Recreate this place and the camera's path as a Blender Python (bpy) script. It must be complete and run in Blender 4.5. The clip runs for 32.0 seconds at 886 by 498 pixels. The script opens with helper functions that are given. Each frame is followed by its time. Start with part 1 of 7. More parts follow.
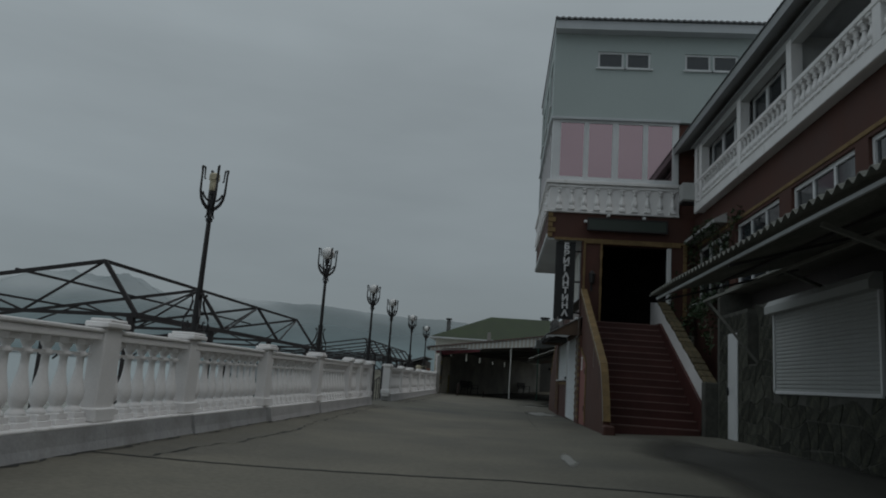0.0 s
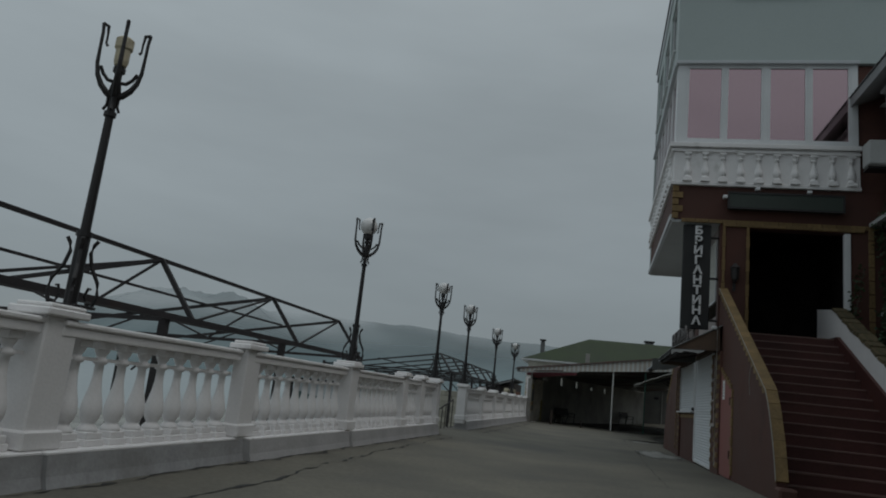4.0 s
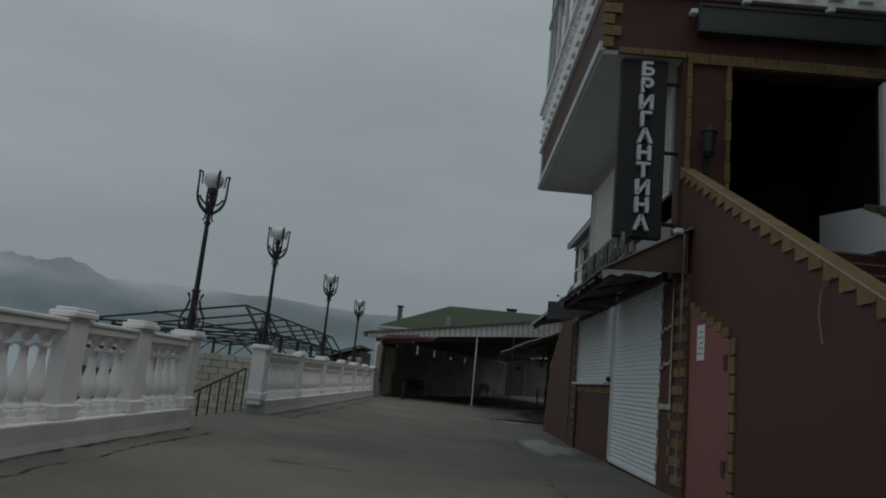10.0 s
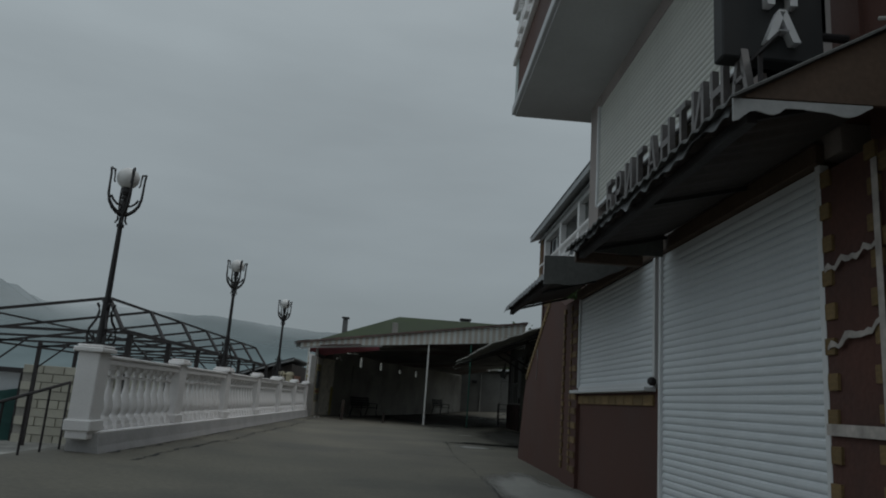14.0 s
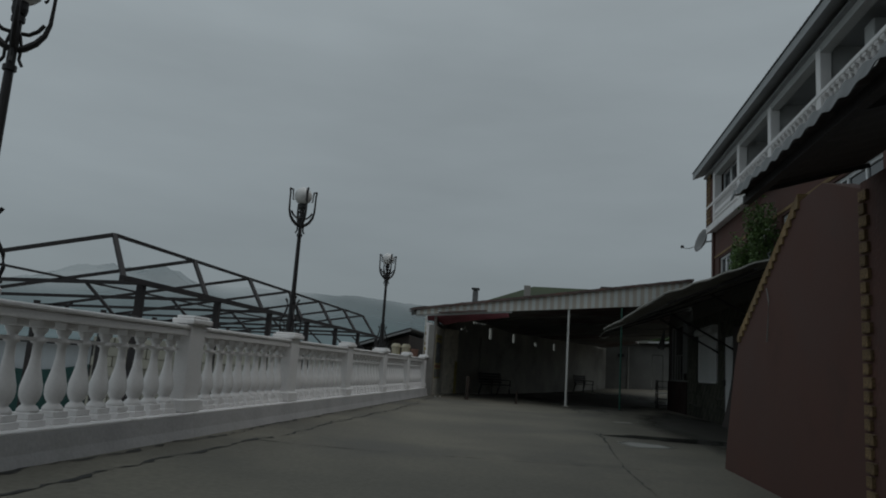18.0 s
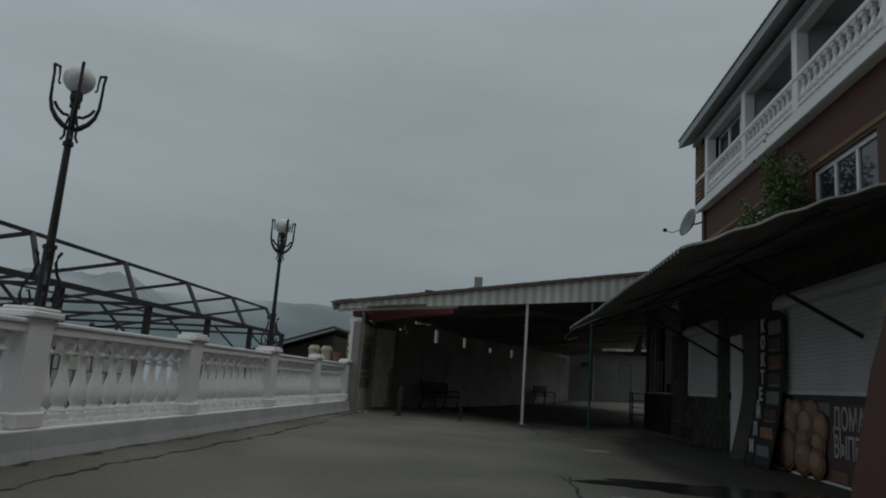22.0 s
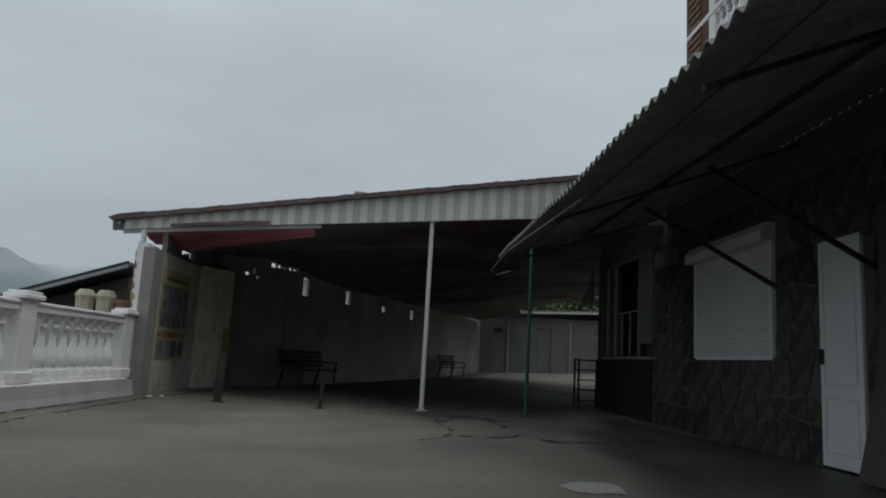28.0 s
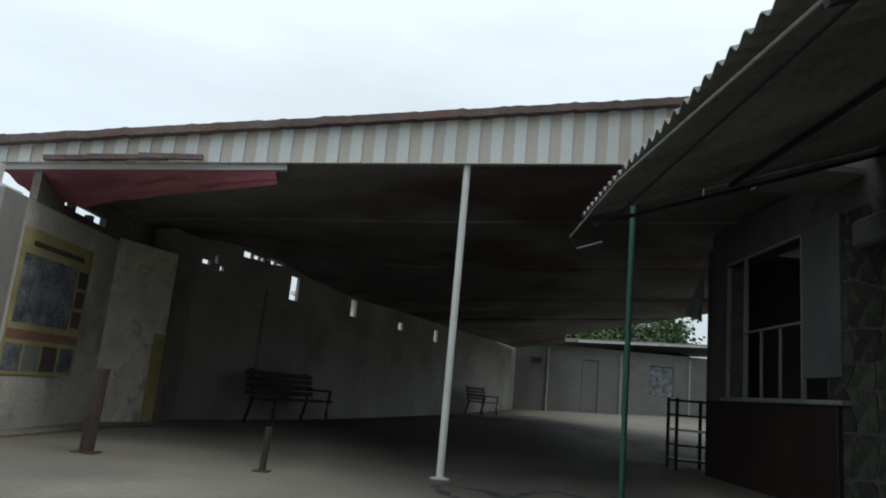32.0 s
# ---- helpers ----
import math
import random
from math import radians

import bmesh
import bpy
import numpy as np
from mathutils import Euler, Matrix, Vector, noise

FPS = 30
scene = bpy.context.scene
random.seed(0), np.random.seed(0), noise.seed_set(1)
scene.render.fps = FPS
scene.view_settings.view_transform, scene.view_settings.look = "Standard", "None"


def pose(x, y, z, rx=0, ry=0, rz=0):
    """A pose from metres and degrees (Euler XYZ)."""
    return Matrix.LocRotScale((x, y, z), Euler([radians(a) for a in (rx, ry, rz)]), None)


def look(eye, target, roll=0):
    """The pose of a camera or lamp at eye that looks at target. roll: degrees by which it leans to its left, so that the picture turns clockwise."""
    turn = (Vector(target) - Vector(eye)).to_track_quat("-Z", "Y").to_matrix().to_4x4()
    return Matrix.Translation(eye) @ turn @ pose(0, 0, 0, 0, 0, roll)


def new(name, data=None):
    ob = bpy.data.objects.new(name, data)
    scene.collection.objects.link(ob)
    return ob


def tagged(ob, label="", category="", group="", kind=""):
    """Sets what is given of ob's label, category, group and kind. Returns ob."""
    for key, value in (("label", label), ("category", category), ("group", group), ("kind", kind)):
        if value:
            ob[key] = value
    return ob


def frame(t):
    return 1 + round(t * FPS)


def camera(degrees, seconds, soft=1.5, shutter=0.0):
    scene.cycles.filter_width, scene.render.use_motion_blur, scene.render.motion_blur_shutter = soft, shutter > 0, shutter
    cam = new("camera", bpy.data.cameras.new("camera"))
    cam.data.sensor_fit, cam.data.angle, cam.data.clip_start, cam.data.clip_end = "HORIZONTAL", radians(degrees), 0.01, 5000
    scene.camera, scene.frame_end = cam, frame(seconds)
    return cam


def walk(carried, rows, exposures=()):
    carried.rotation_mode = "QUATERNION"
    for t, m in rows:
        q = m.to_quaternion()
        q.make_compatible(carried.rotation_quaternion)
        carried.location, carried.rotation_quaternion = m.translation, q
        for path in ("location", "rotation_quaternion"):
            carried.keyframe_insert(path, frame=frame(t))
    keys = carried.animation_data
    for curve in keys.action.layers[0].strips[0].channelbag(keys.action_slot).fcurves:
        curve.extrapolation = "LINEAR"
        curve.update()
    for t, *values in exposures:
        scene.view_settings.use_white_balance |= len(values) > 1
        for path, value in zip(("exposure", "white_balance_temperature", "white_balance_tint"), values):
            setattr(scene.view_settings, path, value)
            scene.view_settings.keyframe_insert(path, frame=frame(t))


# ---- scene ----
cam = camera(64.0, 32.0, soft=1.9)
METRES, EYE, TILT, LEAN, TURN = 40.0, 1.085, 0.0, 0.0, 5.1
ROWS = [
    (0.0, 0.0, 0.0, 0.0, -0.74, 10.32, -4.06),
    (0.5, 0.0027, 0.0161, -0.0004, -1.35, 10.35, -3.29),
    (1.0, 0.0028, 0.0318, 0.0002, -1.14, 11.24, -5.79),
    (1.5, 0.0022, 0.0461, -0.0006, -0.35, 10.25, -4.27),
    (2.0, 0.0046, 0.0621, -0.0006, 2.71, 11.05, -4.54),
    (2.5, 0.0051, 0.0748, 0.0004, -2.51, 10.45, -4.62),
    (3.0, 0.0083, 0.0909, -0.0008, 3.47, 9.57, -4.16),
    (3.5, 0.0068, 0.1069, 0.0004, 7.34, 11.98, -6.81),
    (5.5, 0.0092, 0.1659, 0.0001, 1.7, 8.84, -2.8),
    (6.0, 0.0109, 0.1821, 0.0001, -1.03, 8.84, -4.4),
    (6.5, 0.0149, 0.1965, -0.0002, -4.52, 9.19, -4.59),
    (7.0, 0.0179, 0.2145, 0.0009, 2.62, 10.57, -6.25),
    (7.5, 0.017, 0.2283, 0.0012, -1.52, 11.37, -6.55),
    (8.0, 0.0188, 0.245, 0.0001, -1.64, 10.16, -4.69),
    (8.5, 0.0171, 0.2605, 0.0001, 0.99, 10.86, -6.63),
    (9.0, 0.0183, 0.2758, -0.001, -1.81, 10.11, -4.97),
    (9.5, 0.0212, 0.2918, 0.0004, 0.35, 10.22, -5.54),
    (10.0, 0.0207, 0.3066, 0.0005, -4.36, 10.51, -5.59),
    (10.5, 0.0233, 0.3223, 0.0002, -4.47, 10.48, -4.67),
    (11.0, 0.023, 0.3389, 0.0001, -4.57, 12.71, -5.49),
    (11.5, 0.0251, 0.3527, -0.001, -7.0, 10.67, -4.87),
    (12.0, 0.0279, 0.3702, 0.0002, -4.06, 11.62, -4.85),
    (12.5, 0.0281, 0.3836, 0.0002, -5.66, 11.42, -4.8),
    (13.0, 0.0326, 0.4012, 0.0002, -4.95, 10.1, -3.76),
    (13.5, 0.0337, 0.4137, -0.0007, -6.91, 12.44, -4.3),
    (15.5, 0.0456, 0.4727, -0.0002, -9.65, 10.31, -3.14),
    (16.0, 0.0473, 0.4862, -0.0006, -8.46, 11.18, -4.78),
    (16.5, 0.05, 0.5019, -0.0011, -10.17, 8.67, -4.94),
    (17.0, 0.0514, 0.52, -0.0003, -2.15, 10.33, -5.16),
    (17.5, 0.0491, 0.5354, 0.0001, -2.1, 10.54, -5.21),
    (18.0, 0.0486, 0.5531, -0.0006, 2.85, 9.52, -3.85),
    (18.5, 0.0474, 0.5681, -0.0001, 4.55, 11.4, -4.46),
    (19.0, 0.0483, 0.5844, -0.0012, 2.09, 9.34, -3.14),
    (19.5, 0.0508, 0.6, -0.0005, 5.63, 10.28, -3.38),
    (20.0, 0.0525, 0.6135, -0.0003, -5.19, 10.19, -2.99),
    (20.5, 0.0575, 0.629, -0.0007, -6.04, 8.07, -2.42),
    (21.0, 0.0593, 0.6448, -0.0005, -2.44, 10.32, -5.1),
    (21.5, 0.0621, 0.6588, -0.0014, -4.39, 9.29, -4.45),
    (22.0, 0.0662, 0.6749, -0.0005, -0.2, 10.54, -4.16),
    (22.5, 0.0671, 0.6888, 0.0, -2.47, 9.89, -4.64),
    (23.0, 0.0725, 0.7047, -0.0005, -2.09, 9.26, -2.9),
    (23.5, 0.0725, 0.7208, -0.0007, 2.66, 11.57, -4.57),
    (24.0, 0.0747, 0.7365, -0.0017, -2.58, 9.48, -4.41),
    (24.5, 0.0777, 0.7525, -0.0007, 0.07, 10.1, -4.49),
    (25.0, 0.0775, 0.7664, -0.0009, -6.55, 9.12, -3.93),
    (25.5, 0.0824, 0.7823, -0.001, -7.6, 7.34, -3.28),
    (27.5, 0.0858, 0.8446, -0.004, -9.12, 9.26, -3.44),
    (28.0, 0.0891, 0.8616, -0.0041, -7.83, 8.96, -3.24),
    (28.5, 0.0891, 0.8752, -0.0037, -5.71, 12.15, -4.76),
    (29.0, 0.09, 0.8912, -0.0045, -8.06, 9.74, -3.75),
    (29.5, 0.0911, 0.9083, -0.0036, -3.56, 11.49, -4.43),
    (30.0, 0.0894, 0.9219, -0.0038, -8.74, 9.15, -3.74),
    (30.5, 0.0931, 0.9382, -0.0039, -8.91, 9.59, -3.08),
    (31.0, 0.0944, 0.9535, -0.0035, -6.66, 10.95, -4.56),
    (31.5, 0.0979, 0.9678, -0.0046, -8.88, 9.47, -3.94),
    (32.0, 0.1035, 0.9853, -0.004, -5.76, 11.32, -5.27),
]
EXPOSURES = [(0, -1.3), (2, -1.23), (6, -1.22), (10, -1.19), (11, -1.3), (12, -1.13), (13.5, -1.12), (16, -1.17), (17, -1.08), (18, -1.29), (20, -1.36), (21, -1.24), (22, -1.17), (23, -1.1), (24, -1.1), (25.5, -0.97), (28, -0.48), (30, -0.22), (31, 0.05), (32, 0.38)]
walk(cam, [(t, pose(0, 0, EYE, TILT, LEAN, TURN) @ pose(METRES * x, METRES * y, METRES * z, 90 + pitch, roll, yaw)) for t, x, y, z, yaw, pitch, roll in ROWS], EXPOSURES)

# ---- world: an overcast sky with low cloud ----
world = bpy.data.worlds.new("overcast_world")
scene.world = world
world.use_nodes = True
wt = world.node_tree
wt.nodes.clear()


def wnode(kind, **inputs):
    n = wt.nodes.new(kind)
    for k, v in inputs.items():
        n.inputs[k].default_value = v
    return n


w_out = wnode("ShaderNodeOutputWorld")
w_bg = wnode("ShaderNodeBackground", Strength=1.0)
w_sky = wnode("ShaderNodeTexSky")
w_sky.sky_type, w_sky.sun_disc = "NISHITA", False
w_sky.sun_elevation, w_sky.sun_rotation = radians(59), radians(110)
w_dim = wnode("ShaderNodeMix")
w_dim.data_type, w_dim.blend_type = "RGBA", "MULTIPLY"
w_dim.inputs[0].default_value = 1.0
w_dim.inputs[7].default_value = (0.1, 0.1, 0.1, 1)
w_co = wnode("ShaderNodeTexCoord")
w_sep = wnode("ShaderNodeSeparateXYZ")
w_ramp = wnode("ShaderNodeValToRGB")
w_ramp.color_ramp.elements[0].color = (0.44, 0.512, 0.547, 1)
w_ramp.color_ramp.elements[1].color = (1.22, 1.36, 1.425, 1)
for pos, col in ((0.05, (0.46, 0.532, 0.567)), (0.12, (0.508, 0.587, 0.622)), (0.25, (0.585, 0.672, 0.712)), (0.45, (0.683, 0.782, 0.828))):
    w_ramp.color_ramp.elements.new(pos).color = (*col, 1)
w_map = wnode("ShaderNodeMapping", Scale=(1.6, 1.6, 6.5))
w_noise = wnode("ShaderNodeTexNoise", Scale=1.5, Detail=5.0, Roughness=0.5)
w_amp = wnode("ShaderNodeMapRange")
w_amp.inputs[1].default_value, w_amp.inputs[2].default_value = 0.3, 0.7
w_amp.inputs[3].default_value, w_amp.inputs[4].default_value = 0.92, 1.075
w_mul = wnode("ShaderNodeMix")
w_mul.data_type, w_mul.blend_type = "RGBA", "MULTIPLY"
w_mul.inputs[0].default_value = 1.0
w_sea = wnode("ShaderNodeMapRange")
for k, v in zip((1, 2, 3, 4), (-0.15, -0.75, 1.0, 1.13)):
    w_sea.inputs[k].default_value = v
w_sea.interpolation_type = "SMOOTHSTEP"
w_glow = wnode("ShaderNodeMix")
w_glow.data_type, w_glow.blend_type = "RGBA", "MULTIPLY"
w_glow.inputs[0].default_value = 1.0
w_mix = wnode("ShaderNodeMix")
w_mix.data_type = "RGBA"
w_mix.inputs[0].default_value = 0.92
for a, b in ((w_co.outputs["Generated"], w_sep.inputs[0]), (w_sep.outputs[2], w_ramp.inputs[0]), (w_co.outputs["Generated"], w_map.inputs[0]),
             (w_map.outputs[0], w_noise.inputs[0]), (w_noise.outputs[0], w_amp.inputs[0]), (w_ramp.outputs[0], w_mul.inputs[6]), (w_amp.outputs[0], w_mul.inputs[7]),
             (w_sky.outputs[0], w_dim.inputs[6]), (w_dim.outputs[2], w_mix.inputs[6]), (w_sep.outputs[0], w_sea.inputs[0]), (w_mul.outputs[2], w_glow.inputs[6]), (w_sea.outputs[0], w_glow.inputs[7]), (w_glow.outputs[2], w_mix.inputs[7]),
             (w_mix.outputs[2], w_bg.inputs[0]), (w_bg.outputs[0], w_out.inputs[0])):
    wt.links.new(a, b)

sun = new("sun", bpy.data.lights.new("sun", "SUN"))
sun.data.energy, sun.data.angle, sun.data.color = 0.7, radians(20), (1.0, 0.97, 0.93)
sun.matrix_world = look((22, 12, 40), (0, 20, 0))

# ---- materials ----


def mat(name, color, rough=0.8, metal=0.0, var=0.18, scale=1.6, fine=26.0, bump=0.25, stain=None, stain_at=0.58, stain_scale=0.9, piece=0.0, spec=0.5, dist=0.01):
    m = bpy.data.materials.new(name)
    m.use_nodes = True
    nt = m.node_tree
    b = nt.nodes["Principled BSDF"]
    b.inputs["Roughness"].default_value, b.inputs["Metallic"].default_value = rough, metal
    b.inputs["Specular IOR Level"].default_value = spec
    co = nt.nodes.new("ShaderNodeTexCoord")

    def noisy(s, detail):
        n = nt.nodes.new("ShaderNodeTexNoise")
        n.inputs["Scale"].default_value, n.inputs["Detail"].default_value = s, detail
        nt.links.new(co.outputs["Object"], n.inputs["Vector"])
        return n

    def ranged(sock, lo, hi, a=0.3, z=0.7):
        r = nt.nodes.new("ShaderNodeMapRange")
        for k, v in zip((1, 2, 3, 4), (a, z, lo, hi)):
            r.inputs[k].default_value = v
        nt.links.new(sock, r.inputs[0])
        return r.outputs[0]

    def mixed(kind, fac, a, c):
        x = nt.nodes.new("ShaderNodeMix")
        x.data_type, x.blend_type = "RGBA", kind
        for sock, v in ((x.inputs[0], fac), (x.inputs[6], a), (x.inputs[7], c)):
            if isinstance(v, (int, float)):
                sock.default_value = v
            elif isinstance(v, tuple):
                sock.default_value = (*v, 1)
            else:
                nt.links.new(v, sock)
        return x.outputs[2]

    big, small = noisy(scale, 5), noisy(fine, 3)
    c = mixed("MULTIPLY", 1.0, tuple(color), ranged(big.outputs[0], 1 - var, 1 + var))
    c = mixed("MULTIPLY", 1.0, c, ranged(small.outputs[0], 1 - var * 0.5, 1 + var * 0.5))
    if piece:
        info = nt.nodes.new("ShaderNodeObjectInfo")
        c = mixed("MULTIPLY", 1.0, c, ranged(info.outputs["Random"], 1 - piece, 1 + piece, 0, 1))
    if stain:
        s = noisy(stain_scale, 7)
        s.inputs["Roughness"].default_value = 0.62
        c = mixed("MIX", ranged(s.outputs[0], 0.0, 0.8, stain_at, stain_at + 0.14), c, tuple(stain))
    nt.links.new(c, b.inputs["Base Color"])
    nt.links.new(ranged(big.outputs[0], max(0.02, rough - 0.08), min(1, rough + 0.08)), b.inputs["Roughness"])
    if bump:
        bp = nt.nodes.new("ShaderNodeBump")
        bp.inputs["Strength"].default_value, bp.inputs["Distance"].default_value = bump, dist
        nt.links.new(small.outputs[0], bp.inputs["Height"])
        nt.links.new(bp.outputs[0], b.inputs["Normal"])
    return m


M_WHITE = mat("white_masonry_paint", (0.795, 0.777, 0.773), 0.75, var=0.06, stain=(0.5, 0.49, 0.46), stain_at=0.62, stain_scale=1.7, fine=40, bump=0.2)
M_PLINTH = mat("whitewashed_plinth", (0.41, 0.4, 0.4), 0.85, var=0.12, stain=(0.34, 0.335, 0.32), stain_at=0.58, stain_scale=1.1, bump=0.4)
M_PLINTHW = mat("worn_whitewash", (0.26, 0.25, 0.235), 0.9, var=0.15, scale=2, stain=(0.32, 0.3, 0.26), stain_at=0.55, stain_scale=1.8, bump=0.4)
M_PLINTHG = mat("grey_worn_plinth", (0.34, 0.34, 0.345), 0.85, var=0.15, stain=(0.24, 0.236, 0.23), stain_at=0.5, stain_scale=1.1, bump=0.4)
M_GROUND = mat("worn_concrete", (0.142, 0.131, 0.104), 0.85, var=0.26, scale=0.5, fine=18, bump=0.35, stain=(0.096, 0.091, 0.079), stain_at=0.5, stain_scale=0.3)
M_JOINT = mat("tarred_joint", (0.03, 0.03, 0.028), 0.9, bump=0.5)
M_RED = mat("dark_red_render", (0.08, 0.0325, 0.0235), 0.8, var=0.14, scale=0.8, fine=60, bump=0.15, stain=(0.062, 0.0265, 0.02), stain_at=0.55)
M_PINKRED = mat("faded_red_panel", (0.25, 0.097, 0.085), 0.75, var=0.08, stain=(0.18, 0.07, 0.062))
M_STEP = mat("oxblood_step_tile", (0.078, 0.031, 0.027), 0.55, var=0.2, fine=30, bump=0.15, piece=0.12, spec=0.3)
M_NOSE = mat("worn_step_edge", (0.165, 0.098, 0.085), 0.7, var=0.2)
M_YELLOW = mat("ochre_stone", (0.2, 0.132, 0.058), 0.85, var=0.25, scale=4, bump=0.5, piece=0.16, stain=(0.2, 0.13, 0.06), stain_scale=5)
M_DULLOCHRE = mat("dull_ochre_stone", (0.19, 0.125, 0.06), 0.9, var=0.35, scale=5, bump=0.6, piece=0.25, stain=(0.075, 0.05, 0.032), stain_at=0.5, stain_scale=4)
M_MOSSY = mat("mossy_ochre_stone", (0.12, 0.09, 0.05), 0.9, var=0.35, scale=5, bump=0.6, piece=0.25, stain=(0.05, 0.058, 0.025), stain_at=0.48, stain_scale=4)
M_OCHRE = mat("chipped_ochre_paint", (0.36, 0.29, 0.1), 0.85, var=0.25, scale=5, stain=(0.3, 0.28, 0.22), stain_at=0.52, stain_scale=5, bump=0.5)
M_BROWN = mat("brown_brick_face", (0.095, 0.042, 0.032), 0.85, var=0.2, scale=3, bump=0.5, piece=0.15)
M_MINT = mat("pale_green_cladding", (0.41, 0.465, 0.455), 0.6, var=0.04, scale=0.4, bump=0.05)
M_PVC = mat("white_plastic_frame", (0.68, 0.69, 0.7), 0.4, var=0.04, bump=0.0)
M_SOFFIT = mat("grey_white_soffit", (0.55, 0.56, 0.57), 0.7, var=0.06, bump=0.1)
M_FILM = mat("pink_mirror_film", (0.5, 0.355, 0.38), 0.06, metal=1.0, var=0.03, scale=0.7, bump=0.0)
M_GLASS = mat("dark_window_glass", (0.03, 0.035, 0.04), 0.05, var=0.1, bump=0.0, spec=0.8)
M_BLACK = mat("black_painted_iron", (0.025, 0.023, 0.024), 0.5, var=0.2, bump=0.2, fine=60, spec=0.4)
M_TRUSS = mat("dark_rusted_steel", (0.026, 0.022, 0.023), 0.7, var=0.3, fine=40, stain=(0.04, 0.024, 0.02))
M_RUST = mat("rusty_brown_steel", (0.042, 0.03, 0.025), 0.85, var=0.35, scale=5, fine=40, stain=(0.055, 0.034, 0.024), stain_at=0.5, stain_scale=6, bump=0.4)
M_ROOF = mat("grey_metal_roofing", (0.16, 0.165, 0.17), 0.55, metal=0.3, var=0.12, bump=0.1)
M_EAVE = mat("pale_metal_eave", (0.5, 0.52, 0.54), 0.5, var=0.06, bump=0.05)
M_DULLGREY = mat("dull_grey_eave", (0.3, 0.31, 0.315), 0.6, var=0.1, bump=0.08)
M_CORR = mat("old_corrugated_sheet", (0.17, 0.17, 0.15), 0.85, var=0.25, stain=(0.1, 0.1, 0.09), bump=0.4)
M_AWN = mat("mottled_corrugated_sheet", (0.225, 0.222, 0.202), 0.9, var=0.3, stain=(0.09, 0.088, 0.078), bump=0.4)
M_DKGREY = mat("dark_grey_sheet", (0.1, 0.102, 0.098), 0.7, var=0.25, stain=(0.06, 0.06, 0.055), bump=0.2)
M_SHUT = mat("white_roller_slat", (0.7, 0.73, 0.755), 0.45, var=0.04, bump=0.0, piece=0.03)
M_SHUTCREAM = mat("cream_roller_slat", (0.6, 0.6, 0.56), 0.5, var=0.05, bump=0.0, piece=0.03)
M_DULLWALL = mat("dull_pale_render", (0.36, 0.315, 0.3), 0.85, var=0.12, scale=0.9, fine=50, bump=0.2, stain=(0.25, 0.22, 0.2), stain_scale=1.6)
M_SHUTOLD = mat("dull_roller_shutter", (0.39, 0.4, 0.395), 0.6, var=0.08, bump=0.05, stain=(0.34, 0.35, 0.335), stain_scale=2)
M_SHUTGREY = mat("plain_grey_shutter", (0.57, 0.585, 0.58), 0.6, var=0.08, bump=0.05, stain=(0.47, 0.48, 0.47), stain_scale=2)
M_STONE = mat("dark_flagstone", (0.05, 0.051, 0.041), 0.9, var=0.5, scale=4, bump=0.9, piece=0.35, stain=(0.1, 0.1, 0.07), stain_at=0.55, stain_scale=5, spec=0.25, dist=0.02)
M_MORTAR = mat("pale_mortar", (0.078, 0.077, 0.067), 0.95, var=0.25, scale=6, bump=0.6)
M_WOOD = mat("brown_weathered_board", (0.085, 0.054, 0.036), 0.7, var=0.25, scale=2, fine=35, bump=0.3)
M_BOARD = mat("black_sign_board", (0.024, 0.024, 0.025), 0.75, var=0.1, bump=0.05)
M_LETTER = mat("white_letter", (0.66, 0.66, 0.67), 0.5, var=0.06, bump=0.0)
M_POSTLET = mat("faded_print_letter", (0.42, 0.42, 0.43), 0.6, var=0.2, scale=5, bump=0.0)
M_METLET = mat("dull_metal_letter", (0.17, 0.158, 0.155), 0.6, metal=0.15, var=0.2)
M_BANNER = mat("dark_green_banner", (0.03, 0.042, 0.034), 0.5, var=0.15, bump=0.05)
M_FASCIA = mat("white_profiled_sheet", (0.64, 0.655, 0.64), 0.5, var=0.06, bump=0.05, stain=(0.5, 0.47, 0.42), stain_scale=1.5)
M_FASCIA2 = mat("beige_profiled_sheet", (0.52, 0.47, 0.41), 0.5, var=0.06, bump=0.05, stain=(0.42, 0.36, 0.3), stain_scale=1.5)
M_FELT = mat("rusty_roof_edge", (0.13, 0.095, 0.088), 0.85, var=0.4, scale=2.5, stain=(0.17, 0.085, 0.065), stain_at=0.54, stain_scale=1.8, bump=0.6)
M_POLE = mat("chipped_white_pole", (0.62, 0.62, 0.6), 0.6, var=0.1, stain=(0.28, 0.22, 0.18), stain_scale=4)
M_POLEG = mat("green_painted_pole", (0.022, 0.095, 0.07), 0.55, var=0.15, stain=(0.4, 0.42, 0.4), stain_at=0.66, stain_scale=5)
M_WALLG = mat("grey_stained_render", (0.32, 0.306, 0.275), 0.9, var=0.22, scale=0.8, stain=(0.19, 0.18, 0.16), stain_at=0.54, stain_scale=0.6, bump=0.5)
M_WALLW = mat("worn_pale_render", (0.5, 0.475, 0.43), 0.9, var=0.25, scale=1.1, stain=(0.24, 0.22, 0.19), stain_at=0.55, stain_scale=0.9, bump=0.5)
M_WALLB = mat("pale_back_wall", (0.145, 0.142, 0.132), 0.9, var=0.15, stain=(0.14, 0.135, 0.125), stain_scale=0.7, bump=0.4)
